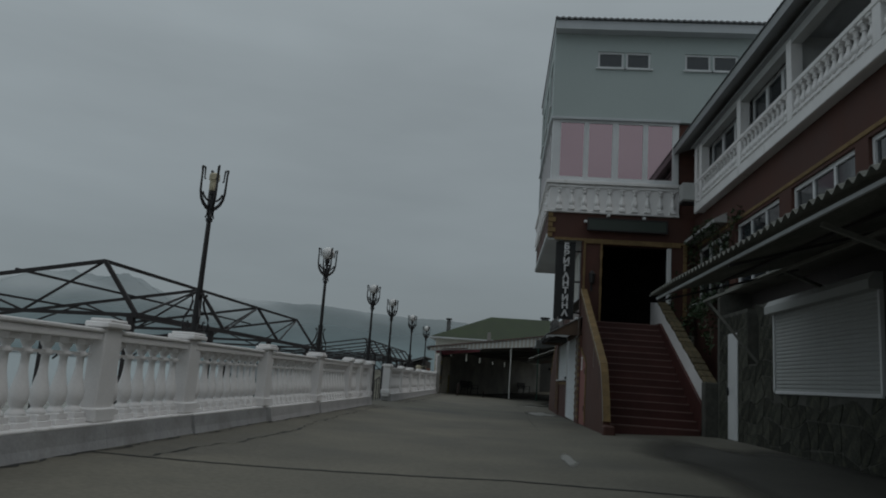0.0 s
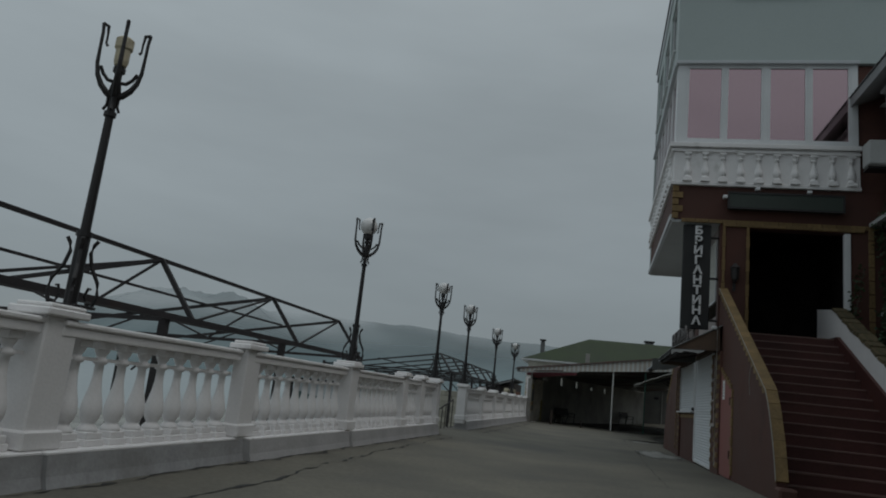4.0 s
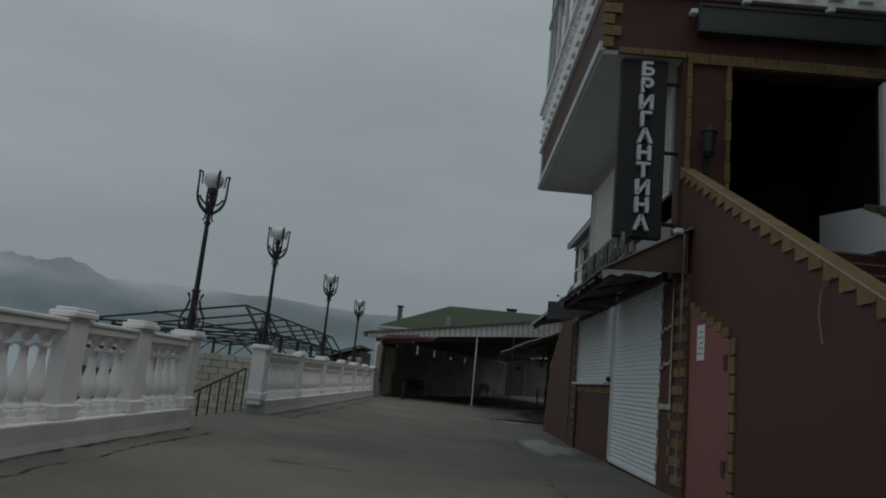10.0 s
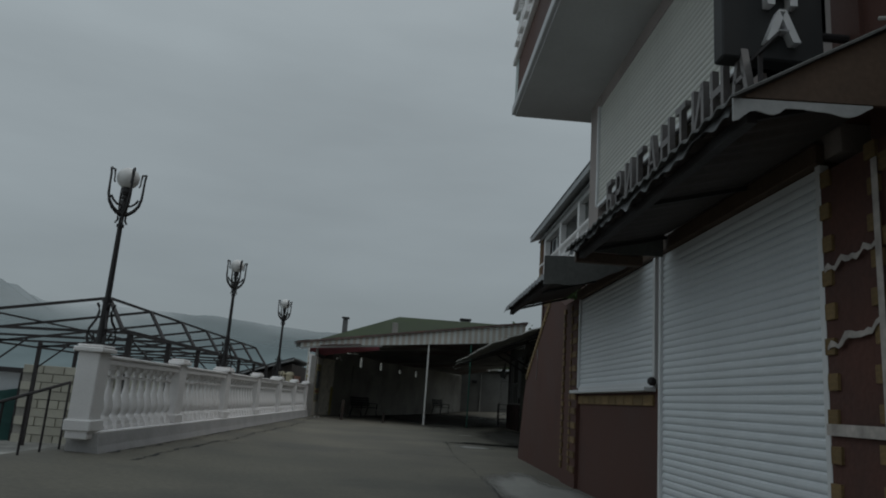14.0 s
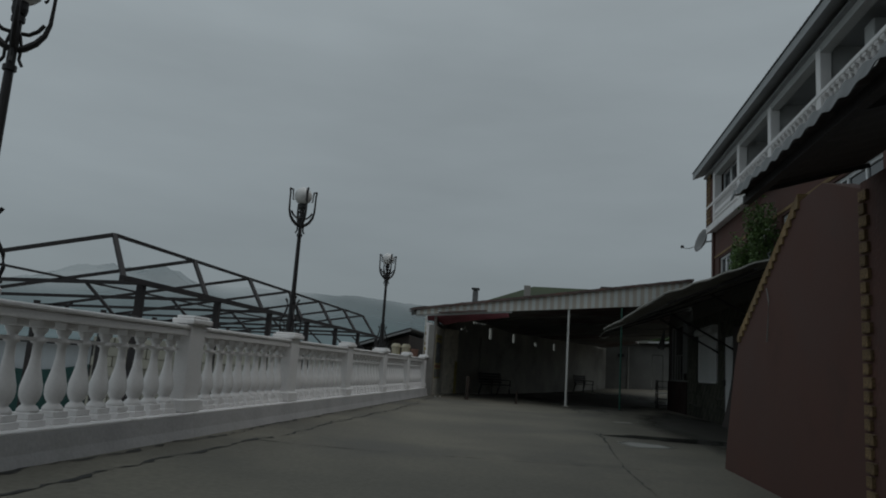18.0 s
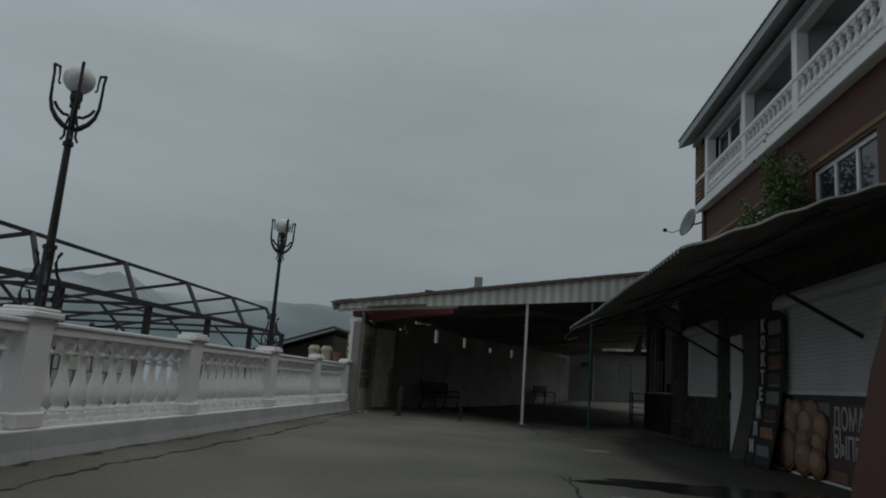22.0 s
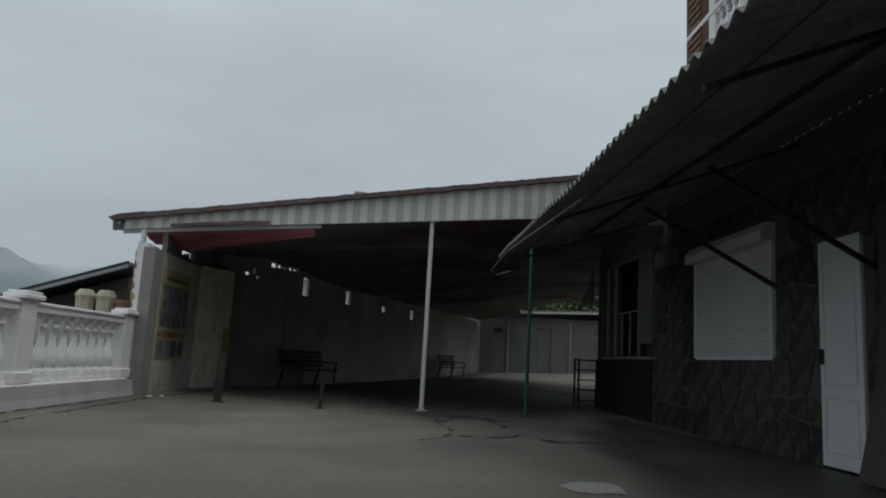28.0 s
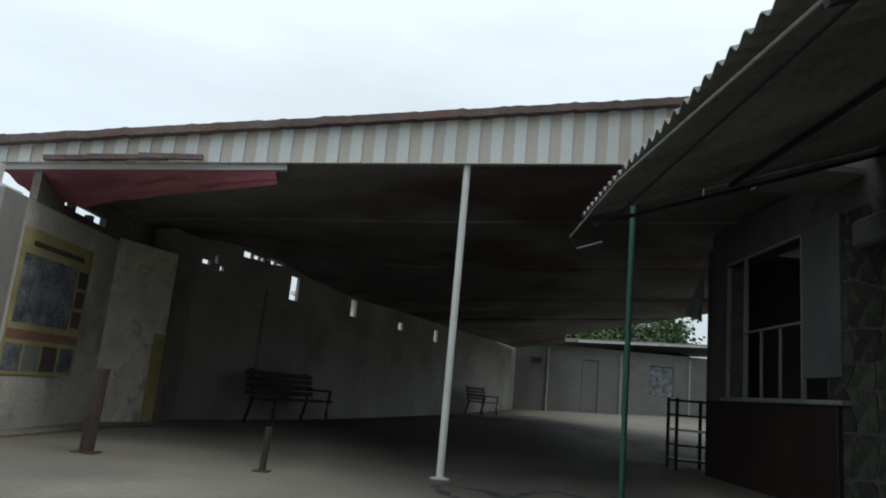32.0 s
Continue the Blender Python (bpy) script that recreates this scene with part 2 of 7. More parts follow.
M_FLAKE = mat("flaking_plaster", (0.64, 0.59, 0.5), 0.9, var=0.2, scale=2.5, stain=(0.25, 0.235, 0.2), stain_at=0.52, stain_scale=2.6, bump=0.8, dist=0.02)
M_ZINC = mat("weathered_zinc_edge", (0.4, 0.41, 0.41), 0.6, metal=0.2, var=0.15, stain=(0.2, 0.19, 0.18), stain_scale=2)
# Dark fill; inside rooms and under canopies its colour paints the shade.
M_DARKFILL = mat("dark_and_shaded_fill", (0.07, 0.06, 0.057), 0.9, var=0.2, bump=0.1)
# Near-black base colour carries the darkness of the deep doorway.
M_LOBBY = mat("lobby_shade_black", (0.012, 0.0105, 0.01), 0.95, var=0.3, spec=0.05)
M_COUNTER = mat("dark_maroon_counter", (0.022, 0.009, 0.008), 0.7, var=0.3, stain=(0.035, 0.015, 0.014), stain_scale=2)
M_PANELG = mat("plain_dim_grey", (0.2, 0.2, 0.19), 0.7, var=0.15)
M_CEIL = mat("sooty_board_ceiling", (0.19, 0.188, 0.175), 0.95, var=0.4, scale=0.5, stain=(0.1, 0.04, 0.04), stain_at=0.47, stain_scale=0.3)
M_CLOTH = mat("faded_crimson_tarpaulin", (0.24, 0.075, 0.09), 0.85, var=0.3, scale=1.2, bump=0.2)
M_LOGGIA = mat("dulled_white_render", (0.43, 0.435, 0.43), 0.8, var=0.06, bump=0.2)
M_LEAF = mat("green_leaf", (0.085, 0.15, 0.035), 0.6, var=0.35, scale=6, bump=0.1, piece=0.2)
M_LEAFDK = mat("mid_green_leaf", (0.055, 0.095, 0.028), 0.65, var=0.35, scale=3, bump=0.1)
M_IVY = mat("dark_ivy_leaf", (0.028, 0.052, 0.018), 0.6, var=0.35, scale=6, bump=0.1)
M_TWIG = mat("bark", (0.08, 0.06, 0.045), 0.9)
M_GREENROOF = mat("mossy_green_roof", (0.042, 0.056, 0.03), 0.85, var=0.25, scale=0.4, stain=(0.06, 0.068, 0.045), stain_scale=0.3)
# Lightened render: brightness for the yard wall's slits is put in its colour.
M_HOUSE = mat("beige_house_render", (0.58, 0.56, 0.5), 0.85, var=0.1)
M_SEA = mat("pale_grey_sea", (0.32, 0.365, 0.375), 0.35, var=0.1, scale=0.02, fine=0.9, bump=0.1, dist=0.2, spec=0.5)
M_BEACH = mat("grey_shingle", (0.3, 0.3, 0.28), 0.95, var=0.35, scale=0.8, fine=9, bump=0.6, stain=(0.1, 0.1, 0.095), stain_at=0.5, stain_scale=0.35)
M_BLOCK = mat("cream_block", (0.4, 0.385, 0.325), 0.9, var=0.1, piece=0.12, bump=0.4)
M_TARP = mat("teal_netting", (0.05, 0.13, 0.12), 0.8, var=0.15)
M_GLOBE = mat("opal_globe", (0.74, 0.73, 0.72), 0.3, var=0.05, scale=6, bump=0.0)
M_DISH = mat("grey_dish", (0.2, 0.2, 0.2), 0.5, var=0.1)
M_PAPER = mat("white_paper", (0.75, 0.75, 0.74), 0.7, var=0.03)
M_TAPE = mat("grimy_white_tape", (0.42, 0.38, 0.35), 0.7, var=0.25, scale=8)
M_GREY = mat("plain_grey_text", (0.25, 0.25, 0.26), 0.7, var=0.05)
M_PYEL = mat("poster_yellow", (0.36, 0.32, 0.16), 0.85, var=0.2, scale=3, spec=0.1)
M_PBLUE = mat("poster_slate", (0.15, 0.16, 0.17), 0.85, var=0.6, scale=4, spec=0.1)
M_PRED = mat("poster_red", (0.26, 0.14, 0.11), 0.85, var=0.2, spec=0.1)
M_BUN = mat("poster_crust", (0.25, 0.135, 0.085), 0.55, var=0.4, scale=9, fine=30, piece=0.25)
M_BUNLT = mat("poster_crumb", (0.34, 0.205, 0.14), 0.55, var=0.3, scale=7, piece=0.2)
M_BUNRIM = mat("poster_baked_rim", (0.15, 0.078, 0.052), 0.55, var=0.3, scale=9)
M_BUNTOP = mat("poster_floury_top", (0.38, 0.27, 0.18), 0.55, var=0.3, scale=9)
M_PDARK = mat("poster_brown", (0.09, 0.055, 0.045), 0.5, var=0.3)
M_PUDDLE = mat("damp_concrete", (0.02, 0.02, 0.019), 0.2, var=0.2, scale=0.8, bump=0.02, spec=0.5)
# Concrete darkened by damp and by shade that is put in the colour.
M_DAMPSHADE = mat("damp_and_shaded_concrete", (0.073, 0.07, 0.061), 0.6, var=0.25, scale=0.6, fine=14, bump=0.3, stain=(0.045, 0.044, 0.04), stain_scale=0.5)
M_LIGHTGREY = mat("light_grey_paint", (0.29, 0.285, 0.265), 0.8, var=0.1)
M_PALE = mat("pale_concrete_patch", (0.29, 0.285, 0.265), 0.85, var=0.12, bump=0.3)
M_BAG = mat("cream_plastic", (0.52, 0.46, 0.33), 0.6, var=0.1)
M_TERRA = mat("faded_terracotta", (0.3, 0.16, 0.12), 0.85, var=0.2)
M_CHIM = mat("zinc_flue", (0.14, 0.14, 0.14), 0.5, metal=0.4, var=0.1)

# ---- mesh building ----
ORIG = {}


def thing(name, at, label, category, group="", kind=""):
    e = new(name)
    e.empty_display_size = 0.2
    e.location = at
    ORIG[e.name] = Vector(at)
    return tagged(e, label, category, group, kind)


def part(name, bm, material, parent=None, label="", smooth=False):
    me = bpy.data.meshes.new(name)
    o = ORIG[parent.name] if parent else Vector((0, 0, 0))
    bmesh.ops.recalc_face_normals(bm, faces=bm.faces)
    bm.transform(Matrix.Translation(-o))
    bm.to_mesh(me)
    bm.free()
    me.materials.append(material)
    if smooth:
        for p in me.polygons:
            p.use_smooth = True
    ob = new(name, me)
    ob.parent = parent
    ORIG[ob.name] = o
    if label:
        ob["label"] = label
    return ob


def structure(name, bm, material, label, smooth=False):
    return tagged(part(name, bm, material, None, "", smooth), label, name.split("_")[0], "", "structure")


def mesh_of(name, bm, material, smooth=False):
    me = bpy.data.meshes.new(name)
    bmesh.ops.recalc_face_normals(bm, faces=bm.faces)
    bm.to_mesh(me)
    bm.free()
    me.materials.append(material)
    if smooth:
        for p in me.polygons:
            p.use_smooth = True
    return me


def piece(name, me, at, parent, turn=(0, 0, 0), scale=(1, 1, 1)):
    ob = new(name, me)
    ob.parent = parent
    ob.matrix_basis = Matrix.LocRotScale(Vector(at) - ORIG[parent.name], Euler(turn), Vector(scale))
    ORIG[ob.name] = ORIG[parent.name]
    return ob


def BM():
    return bmesh.new()


def box(bm, x0, x1, y0, y1, z0, z1, bevel=0.0):
    vs = [bm.verts.new(p) for p in ((x0, y0, z0), (x1, y0, z0), (x1, y1, z0), (x0, y1, z0), (x0, y0, z1), (x1, y0, z1), (x1, y1, z1), (x0, y1, z1))]
    fs = [bm.faces.new([vs[i] for i in q]) for q in ((3, 2, 1, 0), (4, 5, 6, 7), (0, 1, 5, 4), (1, 2, 6, 5), (2, 3, 7, 6), (3, 0, 4, 7))]
    if bevel:
        bmesh.ops.bevel(bm, geom=list({e for f in fs for e in f.edges}), offset=bevel, segments=1, affect="EDGES")
    return bm


def bx(x0, x1, y0, y1, z0, z1, bevel=0.0):
    return box(BM(), x0, x1, y0, y1, z0, z1, bevel)


def rod(bm, a, b, r, seg=8, r2=None):
    a, b = Vector(a), Vector(b)
    q = (b - a).to_track_quat("Z", "Y")
    ends = []
    for p, rr in ((a, r), (b, r if r2 is None else r2)):
        ends.append([bm.verts.new(p + q @ Vector((rr * math.cos(6.28318 * k / seg), rr * math.sin(6.28318 * k / seg), 0))) for k in range(seg)])
    for k in range(seg):
        bm.faces.new((ends[0][k], ends[0][(k + 1) % seg], ends[1][(k + 1) % seg], ends[1][k]))
    bm.faces.new(ends[0][::-1])
    bm.faces.new(ends[1])
    return bm


def bar(bm, a, b, w, h):
    """A square bar from a to b."""
    a, b = Vector(a), Vector(b)
    d = (b - a).normalized()
    side = d.cross(Vector((0, 0, 1)))
    side = side.normalized() if side.length > 1e-3 else Vector((1, 0, 0))
    up = side.cross(d)
    vs = [[bm.verts.new(p + side * sx * w / 2 + up * sz * h / 2) for sx, sz in ((-1, -1), (1, -1), (1, 1), (-1, 1))] for p in (a, b)]
    for k in range(4):
        bm.faces.new((vs[0][k], vs[0][(k + 1) % 4], vs[1][(k + 1) % 4], vs[1][k]))
    bm.faces.new(vs[0][::-1])
    bm.faces.new(vs[1])
    return bm


def tube(bm, pts, r, seg=6):
    """A tube through points."""
    pts = [Vector(p) for p in pts]
    rings = []
    for i, p in enumerate(pts):
        d = (pts[min(i + 1, len(pts) - 1)] - pts[max(i - 1, 0)]).normalized()
        q = d.to_track_quat("Z", "Y")
        rr = r[i] if isinstance(r, (list, tuple)) else r
        rings.append([bm.verts.new(p + q @ Vector((rr * math.cos(6.28318 * k / seg), rr * math.sin(6.28318 * k / seg), 0))) for k in range(seg)])
    for a, b in zip(rings, rings[1:]):
        for k in range(seg):
            bm.faces.new((a[k], a[(k + 1) % seg], b[(k + 1) % seg], b[k]))
    bm.faces.new(rings[0][::-1])
    bm.faces.new(rings[-1])
    return bm


def lathe(bm, profile, at=(0, 0, 0), seg=12):
    """Rings (r, z) turned about the z axis."""
    at = Vector(at)
    rings = [[bm.verts.new(at + Vector((r * math.cos(6.28318 * k / seg), r * math.sin(6.28318 * k / seg), z))) for k in range(seg)] for r, z in profile]
    for a, b in zip(rings, rings[1:]):
        for k in range(seg):
            bm.faces.new((a[k], a[(k + 1) % seg], b[(k + 1) % seg], b[k]))
    bm.faces.new(rings[0][::-1])
    bm.faces.new(rings[-1])
    return bm


def prism(bm, pts, axis, a, b):
    """A flat outline pushed along an axis: for x pts are (y, z), for y (x, z), for z (x, y)."""
    put = {"x": lambda u, v, w: (w, u, v), "y": lambda u, v, w: (u, w, v), "z": lambda u, v, w: (u, v, w)}[axis]
    lo = [bm.verts.new(put(u, v, a)) for u, v in pts]
    hi = [bm.verts.new(put(u, v, b)) for u, v in pts]
    n = len(pts)
    bm.faces.new(lo[::-1])
    bm.faces.new(hi)
    for k in range(n):
        bm.faces.new((lo[k], lo[(k + 1) % n], hi[(k + 1) % n], hi[k]))
    return bm


def slab(bm, axis, a, b, u0, u1, v0, v1, holes=()):
    """A wall slab from a to b along axis with rectangular openings (u0, u1, v0, v1)."""
    us = sorted({u0, u1, *(q for h in holes for q in h[:2])})
    vs = sorted({v0, v1, *(q for h in holes for q in h[2:])})
    for ua, ub in zip(us, us[1:]):
        run = None
        for va, vb in zip(vs, vs[1:]):
            mu, mv = (ua + ub) / 2, (va + vb) / 2
            solid = not any(h[0] < mu < h[1] and h[2] < mv < h[3] for h in holes)
            if solid:
                run = (run[0], vb) if run else (va, vb)
            if run and (not solid or vb == vs[-1]):
                if axis == "x":
                    box(bm, a, b, ua, ub, *run)
                else:
                    box(bm, ua, ub, a, b, *run)
                run = None
    bmesh.ops.remove_doubles(bm, verts=bm.verts, dist=1e-4)
    return bm


def sheet(bm, f, nu, nv, thick=0.006, along=(0, 0, 1)):
    """A thin sheet: f(u, v) gives the place for u, v in 0..1."""
    for k, off in enumerate((0.0, -thick)):
        g = [[bm.verts.new(Vector(f(i / nu, j / nv)) + Vector(along) * off) for j in range(nv + 1)] for i in range(nu + 1)]
        for i in range(nu):
            for j in range(nv):
                q = (g[i][j], g[i + 1][j], g[i + 1][j + 1], g[i][j + 1])
                bm.faces.new(q if k == 0 else q[::-1])
        if k == 0:
            top = g
    for i in range(nu):
        for j in (0, nv):
            bm.faces.new((top[i][j], top[i + 1][j], g[i + 1][j], g[i][j]))
    for j in range(nv):
        for i in (0, nu):
            bm.faces.new((top[i][j], top[i][j + 1], g[i][j + 1], g[i][j]))
    return bm


def text_mesh(word, size, depth, material, bold=0.0):
    cu = bpy.data.curves.new("letters", "FONT")
    cu.body, cu.size, cu.extrude, cu.align_x, cu.align_y, cu.offset = word, size, depth, "CENTER", "CENTER", bold
    tmp = new("letters", cu)
    me = bpy.data.meshes.new_from_object(tmp.evaluated_get(bpy.context.evaluated_depsgraph_get()))
    bpy.data.objects.remove(tmp)
    bpy.data.curves.remove(cu)
    me.materials.clear()
    me.materials.append(material)
    return me


def lerp(a, b, t):
    return a + (b - a) * max(0.0, min(1.0, t))


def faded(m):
    """Lets a stain or painted shade fade out towards its rim, where the mesh attribute "rim" falls to nought."""
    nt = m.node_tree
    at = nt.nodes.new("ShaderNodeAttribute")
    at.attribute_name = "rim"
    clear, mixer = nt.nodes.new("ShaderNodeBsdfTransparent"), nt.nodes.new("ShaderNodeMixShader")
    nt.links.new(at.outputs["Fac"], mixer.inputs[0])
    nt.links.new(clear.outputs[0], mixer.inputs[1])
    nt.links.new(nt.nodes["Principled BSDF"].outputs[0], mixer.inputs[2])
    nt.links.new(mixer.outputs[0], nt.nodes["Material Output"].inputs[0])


faded(M_DAMPSHADE)
faded(M_PALE)
faded(M_PUDDLE)


def gz(x, y):
    """The height of the paved ground."""
    r = max(0.0, min(1.0, (x + 4.2) / 8.85))
    z = 0.04 + r * r * (lerp(0.30, 0.09, (y - 14) / 13) - 0.04) + (0.08 + 0.025 * math.exp(-((y - 18) / 6) ** 2)) * max(0.0, 1 - r / 0.35) ** 2
    if y > 50:
        z += (min(y, 74) - 50) / 22 * (0.33 + 0.045 * (max(-4, min(x, 13)) - 4))
    return z


# ---- ground, sea, distance ----


def land(x, y):
    if x > -4.62:
        return gz(x, y)
    if x > -4.95 and 23.0 < y < 26.5:
        return gz(-4.6, y) - 0.1
    if x > -22:
        return -0.85 - 0.02 * (-4.62 - x)
    return -3.5


bm = BM()
xs = [-4500, -1500, -500, -120, -40, -23, -21.9, -14, -8, -5.2, -4.96, -4.94, -4.64, -4.6] + [-4.4 + 0.4 * i for i in range(45)] + [16, 22, 40, 120, 500, 1500, 4500]
ys = [-4500, -1500, -400, -80, -20, -8] + [-6 + 0.75 * i for i in range(108)] + [80, 95, 130, 300, 900, 2500, 4500]
grid = [[bm.verts.new((x, y, land(x, y))) for y in ys] for x in xs]
for i in range(len(xs) - 1):
    for j in range(len(ys) - 1):
        bm.faces.new((grid[i][j], grid[i + 1][j], grid[i + 1][j + 1], grid[i][j + 1]))
structure("ground", bm, M_GROUND, "worn grey concrete promenade with stains and cracks", smooth=True)

bm = BM()
f = [bm.verts.new(p) for p in ((-4500, -4500, -2.2), (-20, -4500, -2.2), (-20, 4500, -2.2), (-4500, 4500, -2.2))]
bm.faces.new(f)
structure("water", bm, M_SEA, "flat pale grey sea under an overcast sky")
bm = BM()
grid = [[bm.verts.new((x, -20 + 8.5 * j, land(x, -20) + 0.015 + 0.05 * abs(noise.noise(Vector((x * 0.4, j * 2.1, 3)))) * (x < -5.5))) for j in range(14)] for x in (-21.8, -18, -15, -12, -10, -8.5, -7, -6, -4.97)]
for a, b in zip(grid, grid[1:]):
    for j in range(13):
        bm.faces.new((a[j], b[j], b[j + 1], a[j + 1]))
structure("beach", bm, M_BEACH, "pale grey shingle below the promenade", smooth=True)


def hill_material():
    m = bpy.data.materials.new("hill_with_painted_haze")
    m.use_nodes = True
    nt = m.node_tree
    b = nt.nodes["Principled BSDF"]
    b.inputs["Roughness"].default_value = 1.0
    b.inputs["Specular IOR Level"].default_value = 0.0
    co = nt.nodes.new("ShaderNodeTexCoord")
    n = nt.nodes.new("ShaderNodeTexNoise")
    n.inputs["Scale"].default_value, n.inputs["Detail"].default_value = 0.02, 6
    nt.links.new(co.outputs["Object"], n.inputs["Vector"])
    r = nt.nodes.new("ShaderNodeValToRGB")
    # Grey-blue tones put the haze of distance into the hill's colour.
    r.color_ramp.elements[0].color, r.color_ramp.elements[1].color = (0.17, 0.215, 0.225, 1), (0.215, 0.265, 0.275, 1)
    r.color_ramp.elements[0].position, r.color_ramp.elements[1].position = 0.35, 0.65
    nt.links.new(n.outputs[0], r.inputs[0])
    nt.links.new(r.outputs[0], b.inputs["Base Color"])
    # Transparency by height and side paints low cloud over the crest.
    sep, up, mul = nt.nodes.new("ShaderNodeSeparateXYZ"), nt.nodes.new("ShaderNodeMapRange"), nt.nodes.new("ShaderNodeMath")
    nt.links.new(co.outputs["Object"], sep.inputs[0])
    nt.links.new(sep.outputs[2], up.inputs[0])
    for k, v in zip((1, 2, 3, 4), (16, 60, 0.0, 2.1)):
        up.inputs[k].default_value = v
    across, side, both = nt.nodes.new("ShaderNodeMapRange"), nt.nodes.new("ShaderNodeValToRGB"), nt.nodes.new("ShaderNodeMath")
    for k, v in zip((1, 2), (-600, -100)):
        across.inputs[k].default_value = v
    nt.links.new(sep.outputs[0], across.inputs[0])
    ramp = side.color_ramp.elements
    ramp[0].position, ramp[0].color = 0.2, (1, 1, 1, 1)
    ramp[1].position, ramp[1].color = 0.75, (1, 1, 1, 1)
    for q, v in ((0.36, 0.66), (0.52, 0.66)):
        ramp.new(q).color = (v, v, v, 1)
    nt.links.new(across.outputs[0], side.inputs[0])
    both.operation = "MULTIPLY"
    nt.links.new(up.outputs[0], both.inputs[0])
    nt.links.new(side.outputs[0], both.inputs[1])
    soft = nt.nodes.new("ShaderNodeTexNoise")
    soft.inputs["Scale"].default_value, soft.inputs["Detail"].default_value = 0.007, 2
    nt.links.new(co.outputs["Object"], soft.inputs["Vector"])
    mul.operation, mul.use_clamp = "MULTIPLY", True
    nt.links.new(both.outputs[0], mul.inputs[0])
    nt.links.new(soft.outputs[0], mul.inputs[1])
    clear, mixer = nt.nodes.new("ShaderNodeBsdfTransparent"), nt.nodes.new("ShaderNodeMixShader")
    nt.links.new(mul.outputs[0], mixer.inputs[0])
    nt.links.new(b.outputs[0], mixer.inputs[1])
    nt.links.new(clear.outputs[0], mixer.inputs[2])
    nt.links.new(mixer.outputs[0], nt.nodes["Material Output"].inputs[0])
    return m


M_HILL = hill_material()


def ridge(name, y, prof, rough, label):
    """A far hill whose crest follows (x, height) knots."""
    bm = BM()
    rows = []
    x0, x1 = prof[0][0], prof[-1][0]
    nseg = 800
    for i in range(nseg + 1):
        x = x0 + (x1 - x0) * i / nseg
        k = max(j for j in range(len(prof) - 1) if prof[j][0] <= x or j == 0)
        (xa, za), (xb, zb) = prof[k], prof[k + 1]
        s = (x - xa) / (xb - xa)
        z = za + (zb - za) * (s * s * (3 - 2 * s)) + rough * (1.0 if x < -330 else 0.35) * noise.fractal(Vector((x * 0.035, y, 0)), 0.7, 2.0, 6)
        rows.append([bm.verts.new((x, y + d, max(-4, z * q + (0 if q in (1, 0) else 3 * noise.noise(Vector((x * 0.02, d, 1))))))) for d, q in ((-170, 0), (-110, 0.3), (-60, 0.62), (-20, 0.9), (0, 1), (60, 0.8), (200, 0))])
    for a, b in zip(rows, rows[1:]):
        for j in range(len(a) - 1):
            bm.faces.new((a[j], b[j], b[j + 1], a[j + 1]))
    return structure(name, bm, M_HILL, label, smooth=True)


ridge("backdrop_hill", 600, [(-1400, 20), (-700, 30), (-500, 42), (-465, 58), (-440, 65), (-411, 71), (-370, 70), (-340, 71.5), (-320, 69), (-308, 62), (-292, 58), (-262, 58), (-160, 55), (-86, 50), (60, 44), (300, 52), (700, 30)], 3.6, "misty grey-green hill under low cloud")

# ---- the balustrade along the sea ----


def rx(y):
    """The balustrade's line, which bends a little at its near end."""
    return -4.13 - 0.17 * max(0.0, min(1.0, (15.5 - y) / 5.5))



def baluster_bm(h=0.85):
    """A vase-shaped baluster on a stepped square foot."""
    bm = BM()
    box(bm, -0.105, 0.105, -0.105, 0.105, 0, 0.058, 0.008)
    box(bm, -0.09, 0.09, -0.09, 0.09, 0.056, 0.115, 0.008)
    prof = [(0.086, 0.112), (0.084, 0.135), (0.066, 0.16), (0.052, 0.172), (0.054, 0.185), (0.068, 0.205), (0.084, 0.245), (0.088, 0.285), (0.085, 0.33), (0.068, 0.4), (0.049, 0.48), (0.039, 0.56), (0.037, 0.66), (0.06, 0.672), (0.062, 0.705), (0.04, 0.715), (0.039, 0.735), (0.052, 0.755), (0.062, 0.775), (0.064, 0.795)]
    lathe(bm, prof, seg=14)
    box(bm, -0.075, 0.075, -0.075, 0.075, h - 0.06, h, 0.008)
    return bm


def slim_baluster_bm(h, r):
    """A baluster of the upper galleries."""
    bm = BM()
    box(bm, -0.1, 0.1, -0.1, 0.1, 0, 0.05, 0.008)
    box(bm, -0.075, 0.075, -0.075, 0.075, 0.045, 0.095, 0.008)
    k = h - 0.15
    prof = [(0.08, 0.09), (0.078, 0.112), (0.062, 0.13), (0.043, 0.143), (0.042, 0.155), (0.06, 0.178), (r * 0.93, 0.215), (r * 1.02, 0.26), (r, 0.3), (r * 0.8, 0.37), (0.048, 0.45), (0.038, 0.53), (0.036, 0.592), (0.058, 0.605), (0.06, 0.632), (0.038, 0.645), (0.036, 0.675), (0.05, 0.688), (0.05, 0.708), (0.038, 0.72), (0.046, 0.745), (0.062, 0.762), (0.064, 0.785)]
    lathe(bm, [(a, 0.09 + (z - 0.09) * ((k - 0.02) / 0.695)) for a, z in prof], seg=14)
    box(bm, -0.075, 0.075, -0.075, 0.075, h - 0.075, h, 0.008)
    return bm


BALUSTER = mesh_of("baluster", baluster_bm(), M_WHITE, smooth=False)
for p in BALUSTER.polygons:
    p.use_smooth = len(p.vertices) == 4 and abs(p.normal.z) < 0.98 and 0.115 < p.center.z < 0.79
